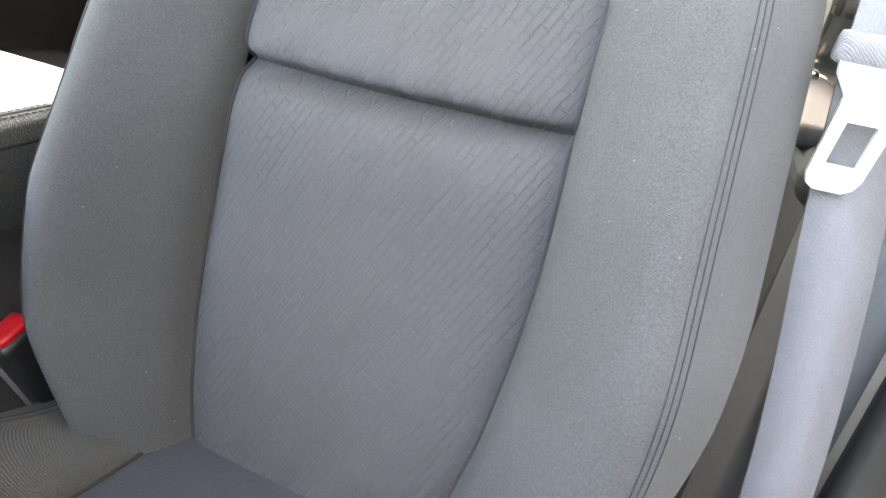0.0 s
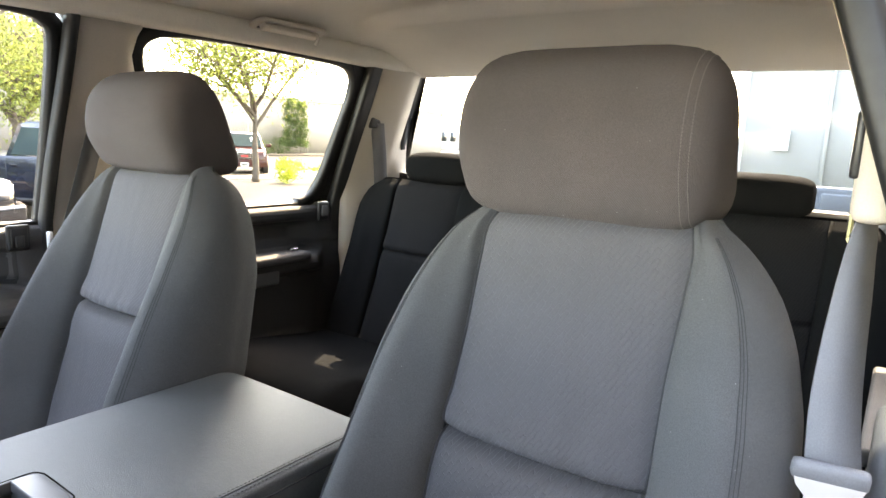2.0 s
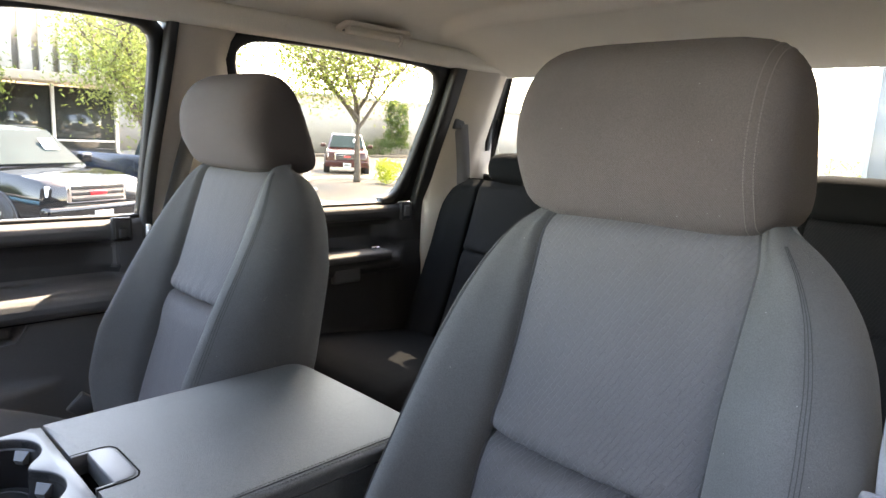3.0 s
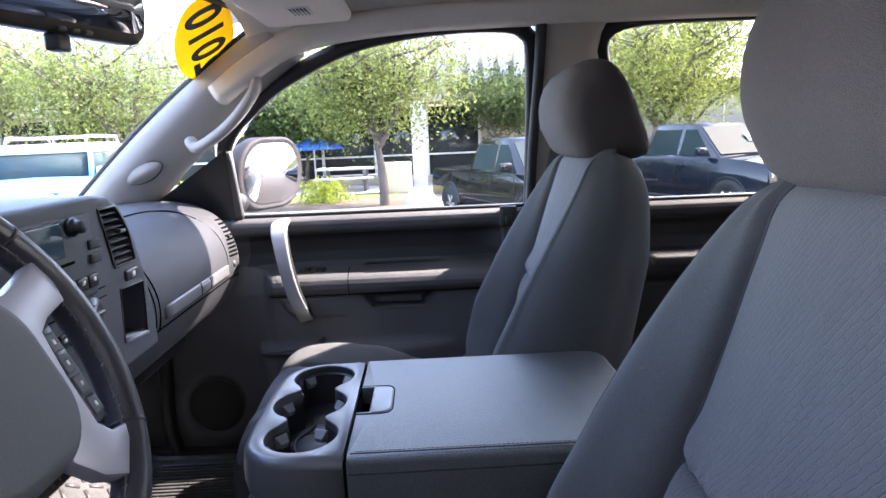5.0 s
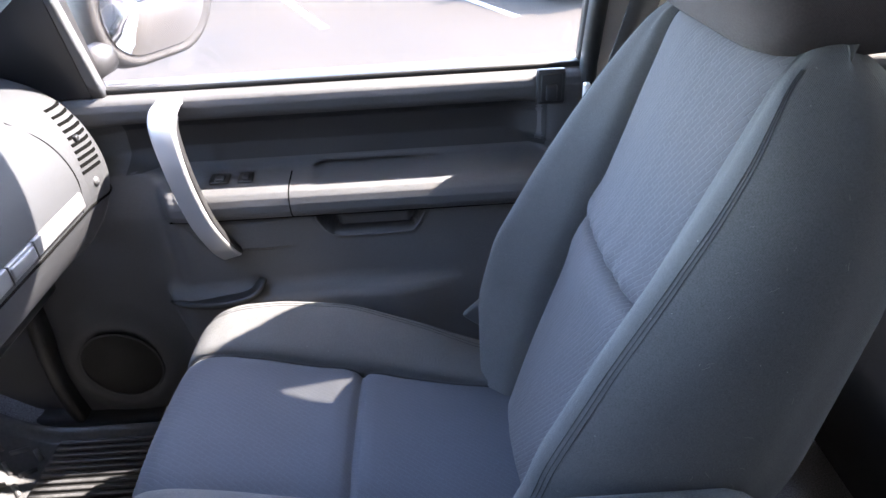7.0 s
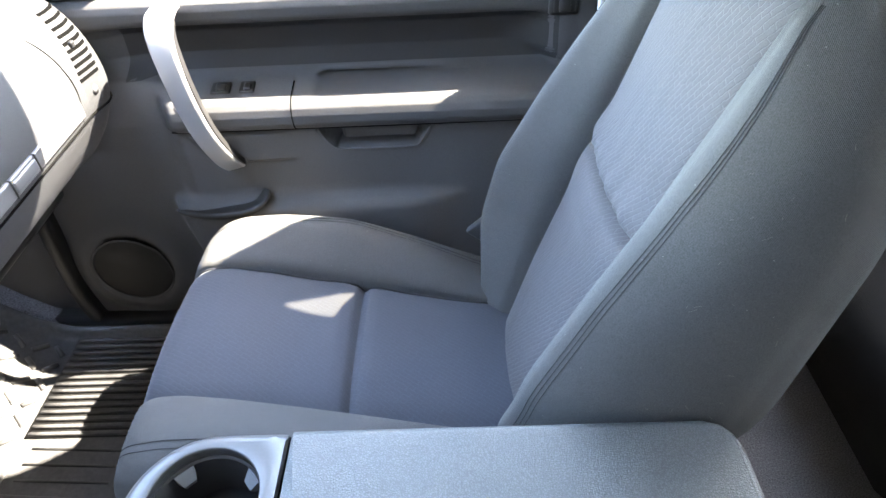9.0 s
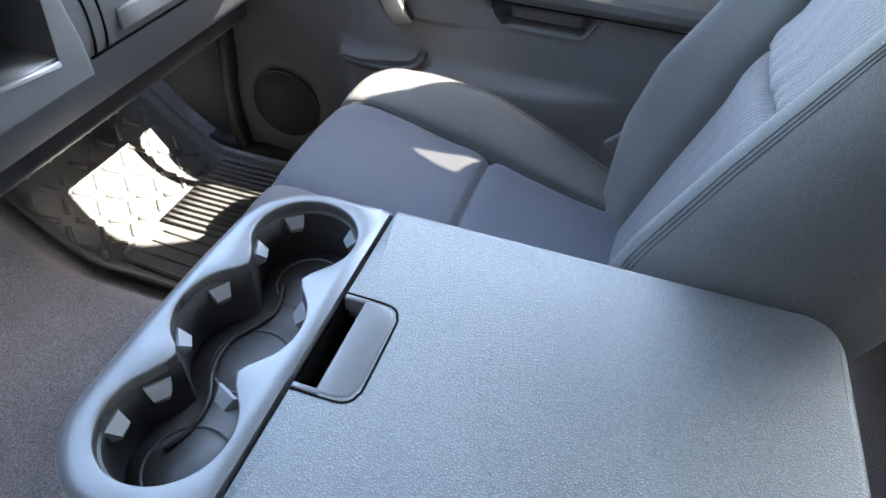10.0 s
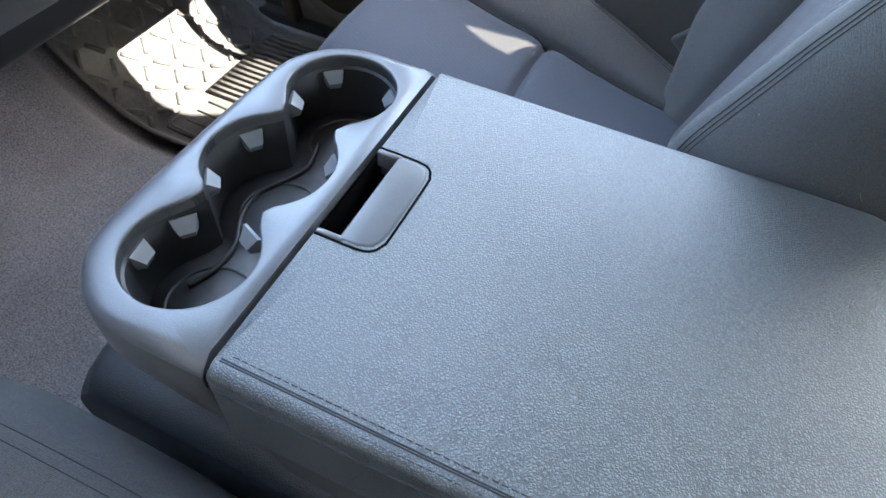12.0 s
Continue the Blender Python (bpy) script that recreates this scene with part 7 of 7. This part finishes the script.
def pickup(at, heading, paint, label, name="parked_pickup", tall=1.0, long=5.3, wheelbase=3.26):
    """A parked crew cab pickup; its own x points ahead, z from the ground."""
    t = thing(name, label, "pickup truck", "parked vehicles", at=at)
    t.rotation_euler = (0, 0, heading)
    f, b = wheelbase / 2 + 0.92, -(long - wheelbase / 2 - 0.92)
    hood, bed = 1.12 * tall, 1.15 * tall
    loft_body([(f, 0.55, 0.98 * tall, 0.78, 0.74), (f - 0.08, 0.42, 1.05 * tall, 0.88, 0.84), (f - 0.5, 0.40, hood, 0.93, 0.88), (f - 1.25, 0.36, hood + 0.05, 0.94, 0.89), (0.2, 0.36, bed + 0.02, 0.94, 0.90), (-0.9, 0.36, bed, 0.94, 0.90), (b + 0.1, 0.45, bed, 0.93, 0.89), (b, 0.55, bed - 0.02, 0.90, 0.86)], t, paint, "body", "glossy painted body")
    # greenhouse
    z0, z1 = bed - 0.01, 1.79 * tall
    cab = [(f - 1.20, z0, 0.84), (f - 1.95, z1 - 0.05, 0.66), (f - 2.2, z1, 0.67), (f - 3.0, z1, 0.67), (f - 3.25, z1 - 0.06, 0.66), (f - 3.42, z0, 0.84)]
    bm = bmesh.new()
    ring = [[bm.verts.new((x, s * w, z)) for x, z, w in cab] for s in (1, -1)]
    bm.faces.new(ring[0]), bm.faces.new(ring[1][::-1])
    for k in range(len(cab) - 1):
        bm.faces.new((ring[0][k], ring[1][k], ring[1][k + 1], ring[0][k + 1]))
    bmesh.ops.recalc_face_normals(bm, faces=bm.faces[:])
    bmesh.ops.bevel(bm, geom=bm.edges[:], offset=0.03, segments=2, affect="EDGES")
    roof = part("cab", bm, paint, t, "painted cab roof and pillars")
    for s in (1, -1):
        for xa, xb, ya, yb in ((f - 1.45, f - 2.28, f - 1.93, f - 2.24), (f - 2.36, f - 3.26, f - 2.34, f - 3.12)):
            bm = bmesh.new()
            zlo, zhi = z0 + 0.04, z1 - 0.12
            lo, hi = 0.84 - 0.04 * 0.27 + 0.006, 0.68 + 0.018
            vs = [bm.verts.new((x, s * w, z)) for x, w, z in ((xa, lo, zlo), (ya, hi, zhi), (yb, hi, zhi), (xb, lo, zlo))]
            bm.faces.new(vs)
            ex = bmesh.ops.extrude_face_region(bm, geom=bm.faces[:])
            bmesh.ops.translate(bm, verts=[v for v in ex["geom"] if isinstance(v, bmesh.types.BMVert)], vec=(0, 0.006 * s, 0.001))
            bmesh.ops.recalc_face_normals(bm, faces=bm.faces[:])
            part("side_window", bm, CAR_GLASS, t, "dark side glass", smooth=False)
        part("door_mirror", box_bm((0.14, 0.22, 0.16), (f - 1.52, s * 1.02, z0 + 0.14), 0.04, 3), paint, t)
        for x in (f - 1.38, f - 2.32, f - 3.30):
            part("door_gap", box_bm((0.010, 0.006, 0.60), (x, s * 0.938, 0.80)), SEAL, t)
        for x in (f - 2.14, f - 3.12):
            part("door_handle", box_bm((0.16, 0.03, 0.035), (x, s * 0.935, z0 - 0.16), 0.01), paint, t)
        lamp = part("headlamp", box_bm((0.10, 0.30, 0.17), (f - 0.07, s * 0.66, 0.90 * tall), 0.03, 3), LAMP, t, "clear headlamp")
        part("indicator", box_bm((0.10, 0.05, 0.14), (f - 0.13, s * 0.82, 0.90 * tall), 0.015, 2), AMBER, lamp, "amber indicator")
        part("fog_lamp", sweep_bm([Vector((f - 0.04, s * 0.66, 0.56)), Vector((f + 0.01, s * 0.66, 0.56))], circle(0.055, 14), up=(0, 0, 1)), LAMP, t)
        for x in (wheelbase / 2, -wheelbase / 2):
            arch = [Vector((x + 0.46 * math.cos(a), s * 0.930, 0.40 + 0.46 * math.sin(a))) for a in (math.pi * k / 14 for k in range(15))]
            part("wheel_arch", sweep_bm(arch, rounded(0.05, 0.04, 0.012), up=(0, 1, 0)), TRIM_DARK, t, "black wheel arch lip")
            part("arch_dark", slab_bm([(x + 0.44 * math.cos(a), 0.40 + 0.44 * math.sin(a)) for a in (math.pi * k / 14 for k in range(15))], 0.02, axis=1, at=s * 0.935 - 0.01), SEAL, t)
            wheel(t, x, s * 0.85)
        part("running_board", box_bm((1.9, 0.16, 0.06), (0.0, s * 0.96, 0.40), 0.02), TRIM_DARK, t)
    # windscreen
    bm = bmesh.new()
    vs = [bm.verts.new(p) for p in ((f - 1.27, 0.76, z0 + 0.06), (f - 1.27, -0.76, z0 + 0.06), (f - 1.90, -0.61, z1 - 0.09), (f - 1.90, 0.61, z1 - 0.09))]
    bm.faces.new(vs)
    ex = bmesh.ops.extrude_face_region(bm, geom=bm.faces[:])
    bmesh.ops.translate(bm, verts=[v for v in ex["geom"] if isinstance(v, bmesh.types.BMVert)], vec=(0.018, 0, 0.018))
    bmesh.ops.recalc_face_normals(bm, faces=bm.faces[:])
    ws = part("windscreen", bm, CAR_GLASS, t, "sky-reflecting windscreen", smooth=False)
    part("price_card", box_bm((0.004, 0.26, 0.24), (f - 1.56, 0.40, (z0 + z1) / 2 + 0.04), 0, 1, Euler((0, -0.75, 0)).to_matrix()), WHITE, ws, "white price card")
    grille = part("grille", box_bm((0.06, 1.02, 0.30), (f - 0.01, 0, 0.86 * tall), 0.04, 3), CHROME, t, "chrome grille surround")
    for k in range(3):
        part("grille_slot", box_bm((0.02, 0.90, 0.060), (f + 0.018, 0, 0.77 * tall + 0.088 * k), 0.012, 2), SEAL, grille)
    part("badge", box_bm((0.02, 0.28, 0.07), (f + 0.030, 0, 0.86 * tall), 0.01, 2), RED, grille, "plain red badge")
    part("front_bumper", box_bm((0.20, 1.80, 0.26), (f + 0.02, 0, 0.56), 0.06, 3), paint, t)
    part("plate", box_bm((0.01, 0.32, 0.16), (f + 0.128, 0, 0.52), 0.004), WHITE, t, "pale number plate with plain bars")
    part("plate_bar", box_bm((0.004, 0.24, 0.06), (f + 0.135, 0, 0.52)), CUP, t, "plain dark bar")
    return t


def off_roader(at, heading):
    t = thing("parked_off_roader", "light blue boxy off-roader with white roof", "car", "parked vehicles", at=at)
    t.scale = (1.12, 1.08, 1.15)
    t.rotation_euler = (0, 0, heading)
    loft_body([(2.2, 0.55, 1.02, 0.80, 0.76), (2.1, 0.45, 1.12, 0.92, 0.86), (1.3, 0.42, 1.18, 0.94, 0.90), (0.8, 0.42, 1.22, 0.94, 0.91), (-2.2, 0.45, 1.22, 0.93, 0.90), (-2.35, 0.6, 1.18, 0.88, 0.85)], t, BLUE_PAINT, "body", "light blue painted body")
    for z0, z1, w0, w1, xf0, xf1, xb, mat, nm in ((1.20, 1.62, 0.86, 0.78, 0.75, 0.42, -2.2, CAR_GLASS, "greenhouse"), (1.62, 1.78, 0.80, 0.74, 0.45, 0.35, -2.22, WHITE_PAINT, "roof")):
        bm = bmesh.new()
        a = [bm.verts.new(p) for p in ((xf0, w0, z0), (xf0, -w0, z0), (xb, -w0, z0), (xb, w0, z0))]
        c = [bm.verts.new(p) for p in ((xf1, w1, z1), (xf1, -w1, z1), (xb + 0.08, -w1, z1), (xb + 0.08, w1, z1))]
        bm.faces.new(a[::-1]), bm.faces.new(c)
        for k in range(4):
            bm.faces.new((a[k], a[(k + 1) % 4], c[(k + 1) % 4], c[k]))
        bmesh.ops.recalc_face_normals(bm, faces=bm.faces[:])
        bmesh.ops.bevel(bm, geom=bm.edges[:], offset=0.04, segments=2, affect="EDGES")
        part(nm, bm, mat, t)
    for s in (1, -1):
        part("pillar", sweep_bm([Vector((0.77, s * 0.86, 1.19)), Vector((0.44, s * 0.79, 1.64))], rounded(0.09, 0.08, 0.02), up=(0, 1, 0)), BLUE_PAINT, t)
        part("roof_rack", sweep_bm([Vector((0.2, s * 0.68, 1.80)), Vector((0.1, s * 0.68, 1.90)), Vector((-2.0, s * 0.68, 1.90)), Vector((-2.1, s * 0.68, 1.80))], circle(0.028, 8), up=(0, 1, 0)), SPOKE, t)
        part("headlamp", sweep_bm([Vector((2.14, s * 0.62, 0.92)), Vector((2.21, s * 0.62, 0.92))], circle(0.10, 16)), LAMP, t)
        part("indicator", box_bm((0.06, 0.12, 0.14), (2.14, s * 0.82, 0.93), 0.02), AMBER, t)
        part("door_mirror", box_bm((0.14, 0.20, 0.18), (0.72, s * 1.04, 1.28), 0.05, 3), WHITE_PAINT, t)
        for x in (1.35, -1.35):
            wheel(t, x, s * 0.82, 0.40)
    part("grille", box_bm((0.06, 1.50, 0.24), (2.17, 0, 0.92), 0.05, 3), TRIM_DARK, t)
    part("grille_lettering", box_bm((0.02, 0.50, 0.06), (2.21, 0, 0.93), 0.005), WHITE, t, "pale bar on the grille")
    part("front_bumper", box_bm((0.22, 1.80, 0.22), (2.16, 0, 0.60), 0.05, 3), SPOKE, t)
    part("rack_bar", sweep_bm([Vector((0.15, -0.68, 1.88)), Vector((0.15, 0.68, 1.88))], circle(0.028, 8), up=(1, 0, 0)), SPOKE, t)


def shop_front():
    b = thing("shop_building", "low tan building with dark glass shop front", "building", at=(0, 0, GROUND))
    y = 24.0
    x0, x1 = -24.0, 8.0
    part("plinth", box_bm((x1 - x0, 0.3, 0.35), ((x0 + x1) / 2, y, 0.175), 0.02), WALL_TAN, b)
    part("back_wall", box_bm((x1 - x0, 0.2, 3.4), ((x0 + x1) / 2, y + 0.6, 1.7)), WALL_TAN, b)
    n = 16
    for k in range(n):
        xa = x0 + (x1 - x0) * k / n
        w = (x1 - x0) / n
        if k in (13,):
            part("wall_panel", box_bm((w - 0.08, 0.16, 2.6), (xa + w / 2, y + 0.05, 1.6), 0.01), WALL_TAN, b)
            continue
        g = part("shop_window", box_bm((w - 0.10, 0.03, 2.55), (xa + w / 2, y + 0.06, 1.66)), DARK_GLASS, b, "dark reflecting glass")
        part("transom", box_bm((w - 0.08, 0.06, 0.07), (xa + w / 2, y, 1.15), 0.006), ALU, g)
    for k in range(n + 1):
        part("mullion", box_bm((0.10, 0.14, 2.75), (x0 + (x1 - x0) * k / n, y - 0.01, 1.7), 0.01), ALU, b)
    part("eave", box_bm((x1 - x0 + 1.2, 1.9, 0.28), ((x0 + x1) / 2, y - 0.6, 3.15), 0.03), WALL_TAN, b, "tan eave above the glass")
    for k in range(60):
        x = x0 - 0.4 + (x1 - x0 + 0.8) * k / 59
        part("roof_rib", box_bm((0.36, 0.25, 2.6), (x, y - 1.0 + 0.05 * (k % 2), 4.6), 0.02, 1), ROOF_METAL, b)
    part("roof_sheet", box_bm((x1 - x0 + 1.2, 0.06, 2.6), ((x0 + x1) / 2, y - 0.78, 4.62)), ROOF_METAL, b, "cream sheet behind the roof ribs")
    part("column", box_bm((0.50, 0.50, 3.0), (-0.30, 21.5, 1.5), 0.03), WALL_WHITE, b, "white painted porch column")


def grey_building():
    b = thing("grey_building", "long pale grey warehouse wall with plain parapet", "building", at=(0, 0, GROUND))
    part("wall", box_bm((46, 0.4, 4.4), (33, 40.5, 2.2)), WALL_GREY, b)
    part("parapet", box_bm((46.3, 0.7, 0.25), (33, 40.45, 4.45), 0.03), WALL_SHADE, b)
    for k in range(7):
        part("wall_joint", box_bm((0.06, 0.03, 4.3), (13 + 6 * k, 40.29, 2.2)), CONCRETE, b)
    part("roof", box_bm((46, 18, 0.3), (33, 49.5, 4.2)), CONCRETE, b)


def white_building():
    b = thing("white_building", "white panelled warehouse behind the truck", "building", at=(0, 0, GROUND))
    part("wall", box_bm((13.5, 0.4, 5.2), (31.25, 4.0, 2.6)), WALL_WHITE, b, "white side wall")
    part("end_wall", box_bm((0.4, 14, 5.2), (24.2, -2.8, 2.6)), WALL_SHADE, b, "end wall greyed as shade")
    part("corner_trim", box_bm((0.14, 0.14, 5.2), (24.0, 4.15, 2.6)), WALL_WHITE, b)
    part("downpipe", sweep_bm([Vector((23.9, 1.6, 0.1)), Vector((23.9, 1.6, 5.0))], circle(0.07, 8), up=(1, 0, 0)), WALL_SHADE, b)
    part("parapet", box_bm((0.6, 14.2, 0.22), (24.1, -2.8, 5.25), 0.03), WALL_WHITE, b)
    lamp = part("wall_lamp", box_bm((0.35, 0.35, 0.25), (23.85, 0.35, 4.1), 0.05, 2), CUP, b, "grey wall lamp")
    part("lamp_head", box_bm((0.20, 0.26, 0.12), (23.62, 0.35, 4.05), 0.03, 2), SPOKE, lamp)
    part("meter_box", box_bm((0.12, 0.5, 0.7), (23.93, 2.9, 2.4), 0.02), ALU, b)
    far = thing("far_building", "distant low white office building", "building", at=(0, 0, GROUND))
    part("wall", box_bm((24, 6, 4.0), (78, 62, 2.0)), WALL_WHITE, far)
    for k in range(9):
        part("window", box_bm((1.4, 0.1, 1.5), (68 + 2.4 * k, 58.96, 2.1)), DARK_GLASS, far)
    post = thing("bollard", "red steel bollard by the wall", "bollard", at=(22.6, -1.3, GROUND))
    part("post", sweep_bm([Vector((0, 0, 0)), Vector((0, 0, 1.1))], circle(0.12, 12), up=(1, 0, 0)), RED, post)


def picnic_table(at):
    t = thing("picnic_table", "pale concrete picnic table with two benches", "table", "picnic tables", at=at)
    part("tabletop", box_bm((1.9, 0.75, 0.08), (0, 0, 0.75), 0.02), CONCRETE, t)
    for y in (-0.75, 0.75):
        part("bench", box_bm((1.9, 0.32, 0.07), (0, y, 0.46), 0.02), CONCRETE, t)
    for x in (-0.65, 0.65):
        part("leg", box_bm((0.10, 0.9, 0.72), (x, 0, 0.36), 0.02), CUP, t)
        part("cross_bar", box_bm((0.08, 1.7, 0.07), (x, 0, 0.40), 0.01), CUP, t)


def lot():
    ground = part("ground", grid_bm(steps(-420, 420, 24), steps(-420, 420, 24), lambda x, y: (x, y, GROUND)), ASPHALT)
    tagged(ground, "sun-bleached grey asphalt parking lot", "parking lot", kind="structure")
    for k in range(-4, 6):
        a = Vector((-1.15 + 2.70 * k, 14.7, GROUND + 0.004))
        b = a + Vector((2.30, -5.55, 0))
        w = Vector((0.06, 0.027, 0))
        bm = bmesh.new()
        lo = [bm.verts.new(p) for p in (a - w, a + w, b + w, b - w)]
        bm.faces.new(lo)
        ob = part("parking_line", bm, LINE, None, smooth=False)
        tagged(ob, "white painted parking stall line", "road marking", kind="structure")
    kerb = part("kerb", sweep_bm([Vector((-40, 15.3, GROUND + 0.06)), Vector((3.9, 15.3, GROUND + 0.06))], rounded(0.18, 0.16, 0.03)), CONCRETE)
    tagged(kerb, "pale concrete kerb beside the stalls", "kerb", kind="structure")
    bed = part("planting_bed", box_bm((44, 4.2, 0.16), (-18.1, 17.5, GROUND + 0.06)), SOIL)
    tagged(bed, "brown mulch planting bed", "planting bed", kind="structure")
    lawn = part("lawn", box_bm((18, 1.6, 0.17), (-10, 18.6, GROUND + 0.065)), GRASS)
    tagged(lawn, "strip of green lawn", "lawn", kind="structure")
    walkway = part("pavement", box_bm((52, 5.0, 0.15), (-14, 22.1, GROUND + 0.055)), CONCRETE)
    tagged(walkway, "pale concrete walk before the shop front", "pavement", kind="structure")
    path = part("path", box_bm((3.2, 4.2, 0.17), (0.9, 17.5, GROUND + 0.06)), CONCRETE)
    tagged(path, "pale concrete path through the bed", "pavement", kind="structure")
    island = part("planting_island", box_bm((14, 1.8, 0.16), (15.5, 21.2, GROUND + 0.06)), SOIL)
    tagged(island, "mulched island with a tree", "planting bed", kind="structure")
    k2 = part("island_kerb", sweep_bm([Vector((8.2, 20.2, GROUND + 0.06)), Vector((22.8, 20.2, GROUND + 0.06))], rounded(0.18, 0.16, 0.03)), CONCRETE)
    tagged(k2, "pale concrete island kerb", "kerb", kind="structure")
    strip = part("wall_bed", box_bm((44, 2.4, 0.2), (33, 39.0, GROUND + 0.06)), SOIL)
    tagged(strip, "planting bed along the warehouse", "planting bed", kind="structure")
    block = thing("planter_block", "cream concrete planter block", "planter", at=(-1.08, 19.6, GROUND + 0.13))
    part("block", box_bm((1.0, 0.8, 0.95), (0, 0, 0.475), 0.04, 2), material("cream_concrete", (0.50, 0.42, 0.30), 0.9, stain=0.1, stain_size=2), block)
    canopy = thing("blue_canopy", "blue cloth shade canopy over the patio", "canopy", at=(-4.1, 22.6, GROUND + 0.12))
    bm = bmesh.new()
    bmesh.ops.create_cone(bm, segments=8, radius1=1.15, radius2=0.1, depth=0.55, cap_ends=True)
    bm.transform(Matrix.Translation((0, 0, 1.68)))
    part("cloth", bm, BLUE_CLOTH, canopy, smooth=False)
    part("pole", sweep_bm([Vector((0, 0, 0)), Vector((0, 0, 1.85))], circle(0.035, 8), up=(1, 0, 0)), ALU, canopy)


BED_PAINT = material("blue_grey_bed_paint", (0.135, 0.150, 0.165), 0.4, stain=0.10, stain_size=3, grain=0.1, grain_size=40)


def truck_bed():
    bed = thing("cargo_bed", "blue-grey pickup cargo bed behind the cab", "cargo bed")
    part("bed_floor", box_bm((1.75, 1.5, 0.04), (2.30, 0, 0.35)), BED_PAINT, bed)
    part("front_panel", box_bm((0.04, 1.6, 0.50), (1.43, 0, 0.60), 0.01), BED_PAINT, bed)
    for s in (1, -1):
        part("bed_side", box_bm((1.80, 0.10, 0.52), (2.30, s * 0.80, 0.61), 0.02), BED_PAINT, bed)
        part("rail_cap", box_bm((1.80, 0.13, 0.03), (2.30, s * 0.81, 0.885), 0.01), TRIM_DARK, bed)
    gate = part("tailgate", box_bm((0.07, 1.58, 0.50), (3.20, 0, 0.63), 0.02), BED_PAINT, bed)
    for y in (-0.5, -0.17, 0.17, 0.5):
        part("gate_rib", box_bm((0.02, 0.20, 0.10), (3.160, y, 0.80), 0.01, 2), BED_PAINT, gate)
    # bonnet ahead of the windscreen
    hood = thing("bonnet", "silver grey engine bonnet ahead of the windshield", "bonnet")
    part("panel", grid_bm(steps(-2.75, -1.38, 10), steps(-0.86, 0.86, 14), lambda x, y: (x, y, 0.78 + 0.04 * (1 - (y / 0.86) ** 2) - 0.10 * step(-1.6, -2.75, x) - 0.3 * step(0.78, 0.88, abs(y)))), BODY, hood)
    for s in (1, -1):
        part("wiper", sweep_bm([Vector((-1.33, s * 0.55, 0.845)), Vector((-1.27, s * 0.05, 0.86))], circle(0.008, 6)), TRIM_DARK, hood)


def light_block_wall():
    """An added, unseen wall that blocks light at the open driver side and closes the place behind the camera."""
    w = part("wall_west", box_bm((18.0, 0.3, 5.0), (-1.0, -1.9, GROUND + 2.5)), WALL_DARK)
    tagged(w, "added unseen dark wall that blocks light beside the truck", "wall", kind="structure")


lot()
light_block_wall()
shop_front()
grey_building()
white_building()
truck_bed()
pickup((1.88, 12.15, GROUND), radians(-68), BLACK_PAINT, "black parked pickup with chrome grille")
pickup((5.86, 13.44, GROUND), radians(-67), NAVY_PAINT, "dark blue-black parked crew cab pickup in shade", tall=1.07, long=5.8, wheelbase=3.6)
pickup((17.6, 23.2, GROUND), radians(-126), RED_PAINT, "dark maroon parked pickup by the warehouse")
off_roader((-7.75, 12.6, GROUND), radians(-78))
for x in (-2.8, -5.3):
    picnic_table((x, 20.9, GROUND + 0.13))
tree((-1.22, 15.9, GROUND), 7.6, 3.8, 3, LEAF, "young street tree with fresh green leaves", 0.23, 27, 0.058, 0.9)
tree((-8.6, 18.3, GROUND), 7.8, 3.8, 7, LEAF, "spreading street tree before the shop", 0.25, 27, 0.058, 0.8)
tree((-13.5, 19.0, GROUND), 7.2, 3.6, 11, LEAF, "leafy street tree by the kerb", 0.26)
tree((6.7, 18.2, GROUND), 7.6, 3.8, 19, LEAF, "branching street tree behind parked trucks", 0.24, 20, 0.060, 0.8)
tree((15.0, 19.05, GROUND), 7.4, 4.2, 23, LEAF, "slender young tree on the island", 0.30, 20, 0.070, 0.4)
tree((9.5, 22.5, GROUND), 6.6, 3.4, 31, LEAF, "young tree with thin branches", 0.30, 24)
tree((-4.5, 22.8, GROUND), 5.2, 2.6, 37, LEAF_DARK, "darker small tree near the glass", 0.25, 40)
tree((2.4, 22.4, GROUND), 5.6, 2.8, 41, LEAF_DARK, "darker small tree by the wall", 0.25, 18)
for x, y, w, h, leaf, label, seed, up in ((-3.0, 17.3, 1.5, 0.75, LEAF_LIME, "low lime green shrub", 1, False), (-4.9, 17.4, 1.3, 0.7, LEAF, "low mid green shrub", 2, False), (-6.4, 17.2, 1.4, 0.8, LEAF_LIME, "low lime green shrub", 3, False),
                                     (15.8, 18.2, 1.3, 0.85, LEAF_LIME, "yellow green rounded shrub", 4, False), (32.3, 38.4, 1.9, 1.3, LEAF_DARK, "dark rounded hedge plant", 5, False), (30.6, 38.4, 1.6, 1.2, LEAF_DARK, "dark rounded hedge plant", 6, False),
                                     (33.7, 38.7, 1.4, 4.6, LEAF_DARK, "tall narrow conifer by the wall", 7, True), (34.8, 38.7, 1.4, 4.3, LEAF_DARK, "tall narrow conifer by the wall", 8, True), (16.9, 17.2, 1.2, 0.75, LEAF_LIME, "yellow green rounded shrub", 9, False),
                                     (-5.2, 20.0, 2.2, 1.7, LEAF_DARK, "dark green patio shrub", 10, False), (44, 10, 5, 3.4, LEAF_LIME, "distant green tree clump", 11, False), (40, 7.5, 4, 2.6, LEAF, "distant green tree clump", 12, False)):
    shrub((x, y, GROUND), w, h, leaf, label, seed, up)
